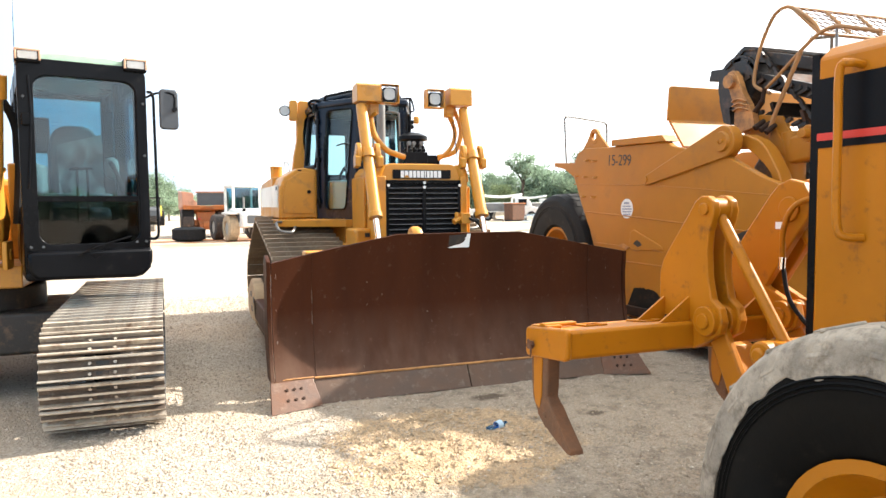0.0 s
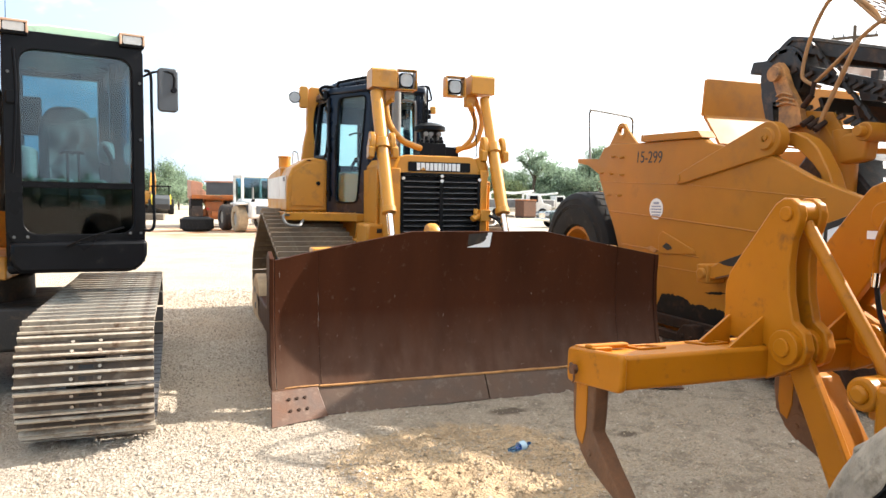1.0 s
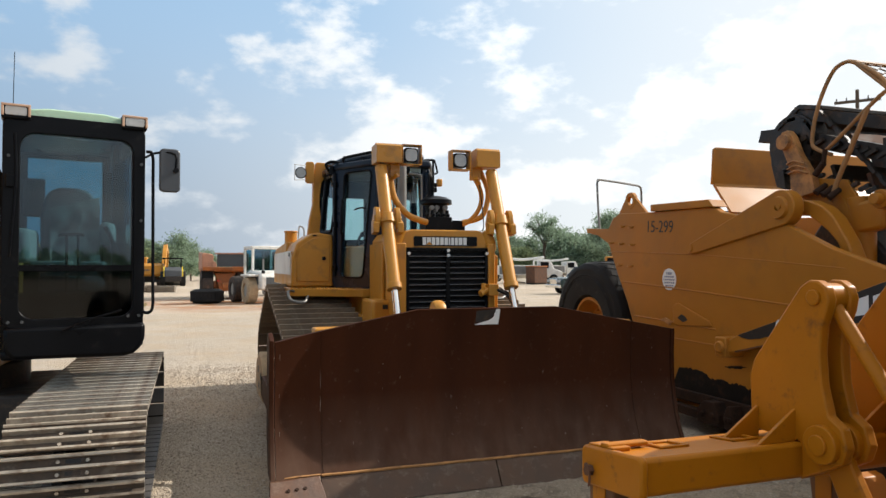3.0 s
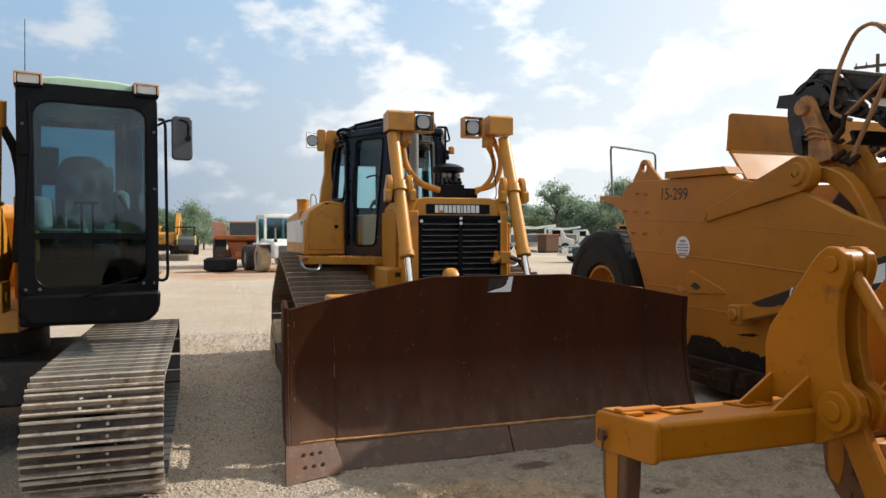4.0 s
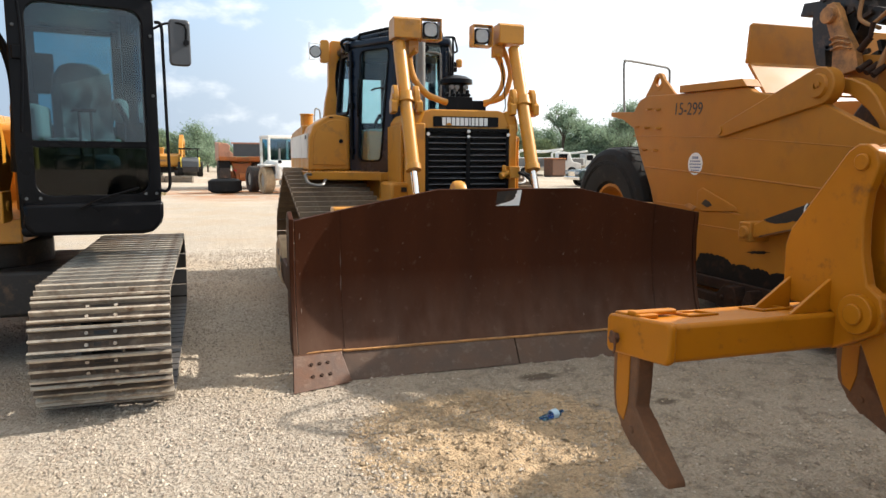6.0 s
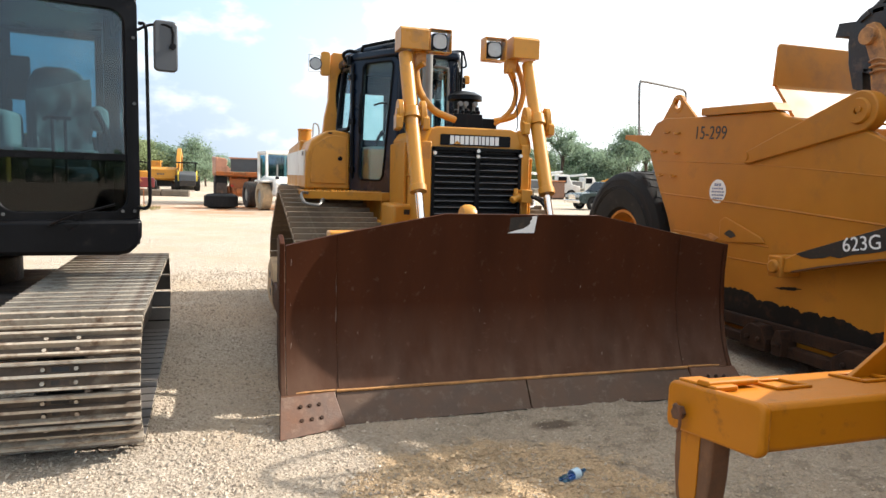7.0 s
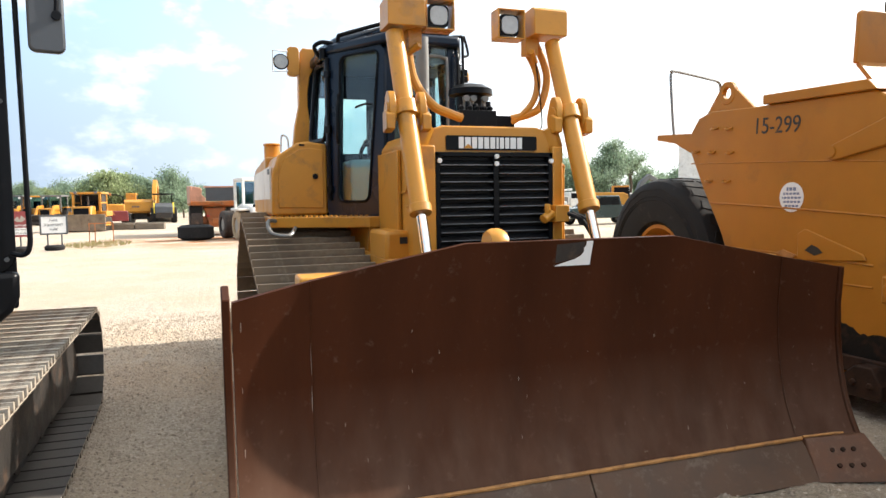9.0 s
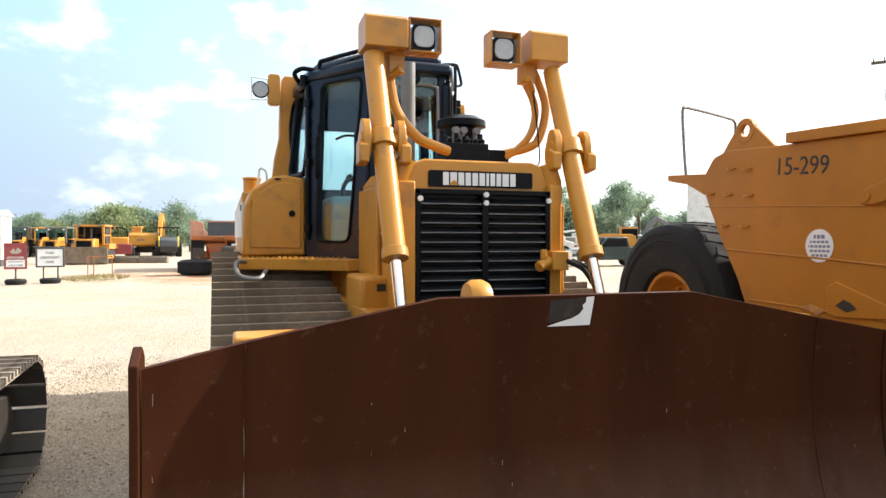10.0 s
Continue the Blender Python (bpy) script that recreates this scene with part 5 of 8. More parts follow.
SX = 2.85
scraper = thing("tractor_scraper", "faded yellow elevating scraper with raised draft arms", "scraper", (4.3, 1.0, 0), in_place=True)
hull = [(2.98, 2.47), (3.09, 2.34), (3.12, 2.18), (3.02, 1.98), (2.88, 1.72), (2.66, 1.36), (2.52, 1.05), (2.30, 0.70), (2.05, 0.42), (1.80, 0.26), (-2.6, 0.14), (-2.6, 1.35), (-0.98, 1.80), (-0.45, 1.985), (0.03, 2.215), (0.92, 2.40), (1.02, 2.46), (2.2, 2.49), (2.80, 2.52)]
for x0, x1 in ((SX, SX + 0.09), (SX + 2.85, SX + 2.94)):
    side = part("bowl_side", plate(B(), hull, "x", x0, x1), YELLOW2, scraper, "faded yellow bowl side with weld lines", bevel=0.012)
    if x0 == SX:
        near_side = side
part("bowl_floor", bx(SX + 0.09, SX + 2.85, -2.5, 2.1, 0.20, 0.32), RUST, scraper)
part("bowl_rear", plate(B(), [(2.95, 2.40), (3.05, 2.3), (2.4, 1.0), (1.9, 0.32), (1.75, 0.32), (2.2, 1.0), (2.8, 2.3)], "x", SX + 0.09, SX + 2.85), YELLOW2, scraper)
# lower scraped part of the side and its rail, colours darkened for shade
rnd = random.Random(9)
edge = []
yy = 1.62
while yy > -2.6:
    chip = noise.noise(Vector((yy * 7, 3, 0)))
    edge.append((yy, 0.58 + 0.06 * noise.noise(Vector((yy * 1.6, 0, 0))) + 0.055 * noise.noise(Vector((yy * 5, 3, 0))) + 0.022 * noise.noise(Vector((yy * 23, 7, 0))) + rnd.uniform(-0.006, 0.006) + 0.08 * min(1.0, max(0.0, (yy - 0.5) * 1.5))))
    yy -= 0.022
worn = edge + [(-2.6, 0.34), (1.78, 0.36)]
part("bare_band", plate(B(), worn, "x", SX - 0.004, SX), BANDBLACK, near_side, "bare metal along the bottom, blackened further for shade")
for yc, zc, ln, tilt in ((-0.62, 0.745, 0.20, 0.22), (0.72, 0.775, 0.16, -0.12)):
    up_, lo_ = [], []
    for i in range(13):
        q = i / 12 * 2 - 1
        hgt = 0.014 * (1 - q * q) + 0.002
        up_.append((yc + ln * q, zc + tilt * ln * q + hgt * (1 + 0.5 * rnd.uniform(-1, 1))))
        lo_.append((yc + ln * q, zc + tilt * ln * q - hgt * (1 + 0.5 * rnd.uniform(-1, 1))))
    part("paint_chip", plate(B(), up_ + lo_[::-1], "x", SX - 0.003, SX), BANDBLACK, near_side)
rail = B()
plate(rail, [(1.75, 0.30), (1.75, 0.42), (-2.6, 0.44), (-2.6, 0.30)], "x", SX - 0.05, SX)
plate(rail, [(1.70, 0.16), (1.75, 0.26), (-2.6, 0.24), (-2.6, 0.13)], "x", SX - 0.11, SX)
part("wear_rail", rail, DARKRUST, near_side, "rusty brown wear rail", bevel=0.01)
for yc, w in ((0.92, 0.16), (0.62, 0.06), (-0.20, 0.20), (-0.9, 0.16)):
    bk_ = B()
    plate(bk_, [(yc - w, 0.16), (yc + w, 0.16), (yc + w * 1.1, 0.30), (yc + w * 0.4, 0.40), (yc - w * 0.5, 0.40), (yc - w, 0.28)], "x", SX - 0.19, SX)
    for q in (-0.5, 0.4):
        rod(bk_, (SX - 0.19, yc + q * w, 0.27), (SX - 0.215, yc + q * w, 0.27), 0.028, n=8)
    part("rail_bracket", bk_, DARKRUST, near_side, bevel=0.012)
ws = B()
tube(ws, [(SX, 2.80, 1.62), (SX, 1.9, 1.575), (SX, 1.0, 1.52), (SX, 0.0, 1.455), (SX, -1.0, 1.39)], 0.010, 6, 3)
tube(ws, [(SX, 2.50, 1.19), (SX, 1.8, 1.17), (SX, 1.0, 1.14)], 0.009, 6, 3)
tube(ws, [(SX, 1.8, 0.98), (SX, 1.0, 0.97)], 0.008, 6, 3)
tube(ws, [(SX, 3.08, 2.02), (SX, 2.0, 1.98), (SX, 1.0, 1.93), (SX, -0.6, 1.80)], 0.006, 6, 3)
part("weld_line", ws, YELLOW2, near_side)
# lifting eye, top plate, guide hooks
ey = B()
ringed(ey, [(SX + 0.02, 0.055), (SX + 0.02, 0.11), (SX + 0.07, 0.11), (SX + 0.07, 0.055)], (0, 2.61, 2.67), "x", 24)
plate(ey, [(2.90, 2.49), (2.72, 2.70), (2.66, 2.60), (2.56, 2.60), (2.50, 2.70), (2.26, 2.49)], "x", SX + 0.025, SX + 0.065)
part("lifting_eye", ey, YELLOW2, near_side, bevel=0.006)
tp = B()
plate(tp, [(2.09, 2.49), (2.09, 2.575), (1.06, 2.545), (0.98, 2.46)], "x", SX - 0.04, SX + 0.16)
part("top_flange", tp, YELLOW2, near_side, "faded orange top flange", bevel=0.008)
for y, z in ((2.73, 2.34), (2.54, 2.32), (3.00, 2.13), (2.77, 2.11), (2.52, 2.09), (2.81, 1.83), (2.56, 1.82)):
    hk = B()
    tube(hk, [(SX, y + 0.045, z + 0.014), (SX - 0.03, y + 0.03, z), (SX - 0.035, y - 0.02, z - 0.004), (SX, y - 0.035, z + 0.012)], 0.010, 7, 3)
    part("guide_hook", hk, YELLOW2, near_side)
TM = Matrix(((0, 0, -1, SX - 0.001), (-1, 0, 0, 0), (0, 1, 0, 0), (0, 0, 0, 1)))
lettering("unit_number", "15-299", 0.205, BLACKINK, Matrix.Translation((0, 1.968, 2.292)) @ Matrix.Rotation(radians(3.2), 4, "X") @ TM, near_side, 0.93)
dk = part("round_sticker", plate(B(), disc(1.785, 1.665, 0.128, 36), "x", SX - 0.005, SX - 0.001), OFFWHITE, near_side, "round white dealer sticker with grey print")
lb = B()
for w, z, h in ((0.05, 1.735, 0.030), (0.085, 1.695, 0.018), (0.10, 1.660, 0.018), (0.095, 1.625, 0.018), (0.075, 1.590, 0.018)):
    x = -w
    while x < w - 0.01:
        g = 0.028 if h < 0.02 else 0.03
        box(lb, SX - 0.0065, SX - 0.005, 1.785 + x, 1.785 + min(x + g, w), z - h / 2, z + h / 2)
        x += g + 0.010
part("print_bars", lb, BLUEINK, dk)
# stiffener patch, drain hole
pt = B()
plate(pt, [(1.70, 1.36), (1.62, 1.40), (1.08, 1.22), (1.05, 1.17), (1.62, 1.13), (1.70, 1.15)], "x", SX - 0.018, SX)
part("stiffener_patch", pt, YELLOW2, near_side, bevel=0.008)
part("drain_hole", plate(B(), [(1.62, 1.22), (1.55, 1.27), (1.49, 1.25), (1.44, 1.21), (1.52, 1.18)], "x", SX - 0.022, SX - 0.0185), GREASE, near_side)
part("corner_scab", plate(B(), [(1.95, 1.18), (1.86, 1.21), (1.72, 1.17), (1.78, 1.13)], "x", SX - 0.012, SX), WORN, near_side)
# draft arm with its trunnion and black decal
arm = [(0.64, 0.93), (0.64, 1.06), (0.56, 1.095), (0.45, 1.148), (0.2, 1.235), (-0.46, 1.468), (-1.3, 1.77), (-2.6, 2.20), (-2.6, 1.6), (-1.3, 1.38), (-0.46, 1.195), (0.2, 1.045), (0.5, 0.965)]
da = part("draft_arm", plate(B(), arm, "x", SX - 0.20, SX - 0.03), YELLOW2, scraper, "yellow draft arm with black decal", bevel=0.014)
lgm = B()
box(lgm, SX - 0.24, SX, 0.585, 0.745, 0.90, 1.10)
rod(lgm, (SX - 0.27, 0.66, 1.0), (SX - 0.1, 0.66, 1.0), 0.062, n=20)
part("trunnion", lgm, YELLOW2, da, "worn rusty trunnion bracket", bevel=0.015)
dc = [(0.46, 1.136), (0.42, 1.152), (0.2, 1.229), (-0.46, 1.460), (-1.28, 1.755), (-1.28, 1.45), (-0.80, 1.345), (-0.46, 1.268), (-0.30, 1.225), (-0.12, 1.192), (0.0, 1.150), (0.09, 1.158), (0.16, 1.132), (0.30, 1.112), (0.38, 1.116)]
part("black_decal", plate(B(), dc, "x", SX - 0.204, SX - 0.2005), BLACKINK, da, "black decal with white model number, edges torn")
lettering("model_number", "623G", 0.165, OFFWHITE, Matrix.Translation((-0.2045, -0.198, 1.288)) @ Matrix.Rotation(radians(-10), 4, "X") @ TM, da, 0.98)
for k in range(3):
    part("white_bar", plate(B(), [(-0.62 - 0.20 * k, 1.36 + 0.045 * k), (-0.78 - 0.20 * k, 1.395 + 0.045 * k), (-0.78 - 0.20 * k, 1.535 + 0.055 * k), (-0.62 - 0.20 * k, 1.475 + 0.055 * k)], "x", SX - 0.2065, SX - 0.2042), OFFWHITE, da)
rs_ = B()
plate(rs_, [(0.5, 0.962), (0.2, 1.043), (-0.46, 1.193), (-1.3, 1.378), (-1.3, 1.394), (-0.46, 1.209), (0.2, 1.058), (0.5, 0.976)], "x", SX - 0.2035, SX - 0.2005)
part("rust_edge", rs_, RUST, da)
# unseen block about where the hitch is, shaped to shade the soil
part("gooseneck", plate(B(), [(-1.42, 1.95), (-1.42, 2.90), (-1.62, 3.15), (-2.9, 3.15), (-3.2, 2.4), (-2.9, 1.7)], "x", 3.45, 5.0), YELLOW2, scraper, "unseen yellow block added to shade the soil", bevel=0.04)
part("draft_tube", rod(B(), (SX - 0.1, -2.6, 1.95), (SX + 3.0, -2.6, 1.95), 0.28, n=24), YELLOW2, scraper)
# bowl lift arm
la = B()
ar = [(1.43, 2.0), (1.42, 2.05), (1.36, 2.085)] + [(0.085 + 0.172 * math.cos(radians(a)), 2.375 + 0.172 * math.sin(radians(a))) for a in range(75, 261, 15)] + [(1.33, 1.955), (1.40, 1.965)]
plate(la, ar[::-1], "x", SX - 0.03, SX + 0.10)
lift = part("lift_arm", la, YELLOW2, scraper, "tapered yellow lift arm", bevel=0.012)
bs = B()
ringed(bs, [(SX - 0.06, 0.03), (SX - 0.06, 0.10), (SX - 0.025, 0.115), (SX - 0.025, 0.03)], (0, 0.085, 2.375), "x", 28)
rod(bs, (SX - 0.075, 0.06, 2.385), (SX - 0.04, 0.06, 2.385), 0.026, n=10)
part("arm_pin", bs, YELLOW2, lift)
part("tail_pin", rod(B(), (SX - 0.04, 1.375, 2.025), (SX, 1.375, 2.025), 0.045, n=20), YELLOW2, lift)
ac = B()
for x0 in (3.02,):
    outer = [(0.14, 2.46), (-0.06, 2.44), (-0.22, 2.37), (-0.33, 2.27), (-0.40, 2.16), (-0.48, 2.03), (-0.55, 1.85), (-0.58, 1.7)]
    inner = [(-0.47, 1.7), (-0.455, 1.87), (-0.37, 2.03), (-0.28, 2.13), (-0.17, 2.22), (-0.05, 2.30), (0.12, 2.33)]
    plate(ac, outer + inner, "x", x0, x0 + 0.16)
part("arch_beam", ac, YELLOW2, scraper, "curved yellow arch beam", bevel=0.014)
# overflow guard behind the elevator
og = B()
plate(og, [(3.33, 2.79), (3.36, 3.21), (3.39, 3.235), (5.85, 3.235), (5.85, 2.79)], "y", 1.60, 1.64)
gd = part("overflow_guard", og, YELLOW2, scraper, "dull orange overflow guard plate", bevel=0.01)
og = B()
v_ = [(3.34, 1.30, 2.44), (5.85, 1.30, 2.44), (5.85, 1.60, 2.80), (3.36, 1.60, 2.80)]
a_ = [og.verts.new(v) for v in v_]
b_ = [og.verts.new((x, y + 0.03, z - 0.02)) for x, y, z in v_]
og.faces.new(a_)
og.faces.new(b_[::-1])
for i in range(4):
    og.faces.new((a_[i], b_[i], b_[(i + 1) % 4], a_[(i + 1) % 4]))
part("guard_apron", og, YELLOW2, gd)
# elevator: chains, flights, rails
def el(s, up=0.0):
    """A place along the elevator's slope, s metres from its head."""
    return Vector((0, 0.50 - s * 0.94, 3.22 - s * 0.31 + up))
elev = part("elevator_rail", B(), GREASE, scraper, "greasy black elevator with rusty flights")
for x0 in (3.40, 4.85):
    erm = B()
    for y0, z0, y1, z1, h in ((0.45, 3.40, -0.85, 3.01, 0.06), (0.20, 3.07, -2.6, 2.14, 0.075)):
        plate(erm, [(y0, z0 - h), (y0, z0 + h), (y1, z1 + h), (y1, z1 - h)], "x", x0, x0 + 0.10)
    ringed(erm, [(x0 - 0.03, 0.06), (x0 - 0.03, 0.30), (x0 + 0.10, 0.33), (x0 + 0.10, 0.06)], (0, 0.46, 3.08), "x", 26)
    box(erm, x0 + 0.02, x0 + 0.08, -0.59, -0.51, 2.70, 2.97)
    if x0 < 4:
        erm.to_mesh(elev.data)
        erm.free()
    else:
        part("far_rail", erm, GREASE, elev)
for p_ in elev.data.polygons:
    p_.use_smooth = False
# added sheet between the rails that keeps sun off the soil beyond
part("floor_plate", plate(B(), [(0.10, 3.03), (0.10, 3.06), (-2.6, 2.16), (-2.6, 2.13)], "x", 3.50, 4.85), GREASE, elev)
rng = random.Random(3)
for k in range(3):
    s_ = 0.25 + 0.42 * k
    for up, sg in ((0.0, 1), (-0.34, -1)):
        c_ = el(s_ + (0.2 if sg < 0 else 0), up)
        mm = Matrix.Translation(c_) @ Matrix.Rotation(radians(-21 + rng.uniform(-6, 6)), 4, "X")
        f_ = B()
        box(f_, 3.50, 4.85, -0.02, 0.02, -0.08, 0.08, mm)
        part("flight", f_, RUST if k % 2 else GREASE, elev, bevel=0.004)
fl = B()
plate(fl, [(0.93, 3.17), (0.89, 3.295), (0.66, 3.275), (0.62, 3.16), (0.76, 3.15)], "x", 3.38, 5.0)
plate(fl, [(0.66, 3.27), (0.56, 3.36), (0.46, 3.43), (0.38, 3.47), (0.10, 3.40), (0.10, 3.36), (0.38, 3.42), (0.54, 3.31), (0.62, 3.24)], "x", 3.38, 5.0)
plate(fl, [(0.78, 3.10), (0.77, 2.90), (0.70, 2.66), (0.58, 2.62), (0.62, 2.90), (0.66, 3.10)], "x", 3.40, 3.50)
part("flight", fl, GREASE, elev, bevel=0.006)
chn = B()
for k in range(14):
    s_ = 0.1 * k
    for up in (-0.06, -0.40):
        c_ = el(s_, up)
        mm = Matrix.Translation((3.37, c_.y, c_.z)) @ Matrix.Rotation(radians(-21), 4, "X")
        box(chn, -0.02 + 0.02 * (k % 2), 0.02 + 0.02 * (k % 2), -0.055, 0.055, -0.018, 0.018, mm)
for k in range(9):
    a = radians(60 + 28 * k)
    mm = Matrix.Translation((3.37, 0.46 + 0.27 * math.cos(a), 3.06 + 0.27 * math.sin(a))) @ Matrix.Rotation(a + math.pi / 2, 4, "X")
    box(chn, -0.02 + 0.02 * (k % 2), 0.02 + 0.02 * (k % 2), -0.055, 0.055, -0.018, 0.018, mm)
for k in range(14):
    c_ = Vector((0, 0.10, 3.33)).lerp(Vector((0, -0.62, 2.50)), k / 13)
    mm = Matrix.Translation((3.36, c_.y, c_.z)) @ Matrix.Rotation(radians(48), 4, "X")
    box(chn, -0.02 + 0.02 * (k % 2), 0.02 + 0.02 * (k % 2), -0.045, 0.045, -0.016, 0.016, mm)
part("drive_chain", chn, GREASE, elev)
hdm = B()
plate(hdm, [(0.515, 3.13), (0.47, 3.19), (0.40, 3.20), (0.34, 3.13), (0.26, 2.94), (0.18, 2.82), (0.11, 2.70), (0.07, 2.54), (0.30, 2.50), (0.37, 2.60), (0.37, 2.78), (0.44, 2.95)], "x", 3.25, 3.33)
rod(hdm, (3.20, 0.425, 3.08), (3.36, 0.425, 3.08), 0.078, n=20)
for k, z in enumerate((2.75, 2.80, 2.85)):
    tube(hdm, [(3.235, 0.15 + 0.02 * k, z - 0.02), (3.225, 0.26 + 0.02 * k, z + 0.02), (3.235, 0.38 + 0.01 * k, z)], 0.011, 8, 3)
part("elevator_leg", hdm, WORN, scraper, "worn orange elevator support leg", bevel=0.01)
yb = B()
plate(yb, [(0.36, 2.50), (0.16, 2.56), (-0.12, 2.56), (-0.22, 2.40), (-0.60, 2.44), (-0.56, 2.16), (-0.30, 2.12), (-0.10, 2.30), (0.15, 2.42)], "x", 3.34, 3.50)
part("cross_head", yb, YELLOW2, scraper, "yellow cross-head casting", bevel=0.03)
mo = B()
rod(mo, (3.18, -0.66, 2.40), (3.7, -0.66, 2.40), 0.085, n=18)
rod(mo, (3.10, -0.66, 2.40), (3.18, -0.66, 2.40), 0.05, n=12)
part("hydraulic_motor", mo, YELLOW2, scraper, bevel=0.008)
lk = B()
rod(lk, (3.24, 0.06, 2.70), (3.24, -0.04, 2.80), 0.030, n=12)
rod(lk, (3.24, -0.04, 2.80), (3.24, -0.06, 2.93), 0.022, n=10)
for y, z in ((0.02, 2.56), (-0.06, 2.53), (-0.13, 2.50)):
    rod(lk, (3.20, y, z - 0.04), (3.30, y - 0.03, z + 0.04), 0.032, 0.026, 10)
part("grease_link", lk, DARKRUST, scraper)
part("head_bracket", plate(B(), [(0.11, 2.68), (-0.20, 2.63), (-0.33, 2.42), (-0.08, 2.34), (0.30, 2.46), (0.33, 2.52)], "x", 3.345, 3.385), YELLOW2, scraper, bevel=0.008)
part("engine_clutter", plate(B(), [(0.35, 2.12), (0.20, 2.30), (-0.25, 2.18), (-0.50, 1.9), (-0.9, 1.7), (-0.2, 1.7)], "x", 3.5, 4.9), GREASE, scraper, bevel=0.03)
part("lift_post", rod(B(), (3.45, -0.30, 1.7), (3.45, -0.26, 2.46), 0.085, 0.125, 24), YELLOW2, scraper, "worn yellow cylinder post", bevel=0.01)
# guard rails and mesh canopy over the walkway
def canopy():
    X = 3.3
    c = part("canopy_rail", tube(B(), [(X, -0.02, 2.88), (X, 0.15, 2.96), (X, 0.205, 3.05), (X, 0.15, 3.31), (X, 0.05, 3.53), (X, -0.06, 3.68), (X, -0.18, 3.72), (X, -0.27, 3.695), (X, -0.43, 3.585), (X, -0.55, 3.47), (X, -0.62, 3.36)], 0.019, 10, 4), RAILTAN, scraper, "bent yellow guard rail with mesh canopy")
    t2 = B()
    tube(t2, [(X, 0.06, 2.92), (X, -0.16, 3.07), (X, -0.41, 3.25), (X, -0.60, 3.36), (X, -0.79, 3.385), (X, -0.97, 3.33), (X, -1.25, 3.23)], 0.019, 10, 4)
    part("lower_rail", t2, RAILTAN, c)
    part("rail_stay", tube(B(), [(X - 0.03, -0.43, 3.24), (X - 0.03, -0.24, 2.88), (X - 0.03, -0.10, 2.61), (X - 0.03, -0.03, 2.43)], 0.023, 10, 2), RAILTAN, c)
    part("rail_post", rod(B(), (X, -0.80, 3.10), (X, -0.80, 3.38), 0.014, n=8), GREY, c)

    def roof_at(x, v):
        """A place on the mesh, which slopes to the front: v metres down from its upper edge."""
        return Vector((x, -0.27 - 0.71 * v, 3.70 - 0.70 * v))
    ms = B()
    for k in range(6):
        for a, b in zip([roof_at(X + 0.02 + 0.055 * j, 0.08 * k + (0.04 if j % 2 else 0.0)) for j in range(24)], [roof_at(X + 0.02 + 0.055 * (j + 1), 0.08 * k + (0.0 if j % 2 else 0.04)) for j in range(24)]):
            rod(ms, a, b, 0.008, n=4)
    part("mesh_canopy", ms, RUST, c, "rusty expanded metal mesh")
    for x in (3.3, 3.75, 4.2, 4.62):
        part("mesh_bearer", rod(B(), roof_at(x, 0), roof_at(x, 0.48), 0.018, n=8), RAILTAN, c)
    for v in (0, 0.48):
        part("mesh_edge", rod(B(), roof_at(3.3, v), roof_at(4.62, v), 0.02, n=8), RAILTAN, c)
    for ob in [c] + list(c.children):
        ob.data.transform(Matrix.Translation((0, -0.06, 0)))

canopy()
# rear: wheel, fin and hand rail
big_tyre(scraper, 3.22, 3.74, 0.95, 0.95, 0.72, 0.40, -1, lugs=30, label="large worn black scraper tyre", slant=0.35)
rf_ = B()
plate(rf_, [(3.08, 2.33), (3.66, 2.365), (3.66, 2.305), (3.36, 2.25), (3.10, 2.13)], "x", SX + 0.0, SX + 0.8)
part("rear_fin", rf_, YELLOW2, scraper, bevel=0.006)
hr = B()
tube(hr, [(3.02, 3.58, 2.30), (3.03, 3.63, 2.55), (3.04, 3.68, 2.99), (3.06, 3.69, 3.06), (3.12, 3.71, 3.085), (3.90, 4.03, 3.075), (4.05, 4.09, 3.055), (4.09, 4.11, 2.98), (4.10, 4.12, 2.65)], 0.016, 8, 4)
part("hand_rail", hr, GREY, scraper, "bent grey hand rail")
part("rear_axle", rod(B(), (3.3, 3.74, 0.95), (5.3, 3.74, 0.95), 0.2, n=16), GREASE, scraper)
part("rear_frame", bx(3.9, 4.9, 2.2, 4.6, 0.9, 1.5), YELLOW2, scraper, bevel=0.03)
big_tyre(scraper, 5.5, 3.74, 0.95, 0.95, 0.72, 0.40, 1, lugs=30, slant=0.35, label="large worn black scraper tyre")


# ---- excavator ----
exc = thing("excavator", "yellow crawler excavator with black cab and wide steel tracks", "excavator", (-4.6, 2.0, 0), in_place=True)
exs = [(0.22, 0.44, 0.378), (3.28, 0.44, 0.378)]


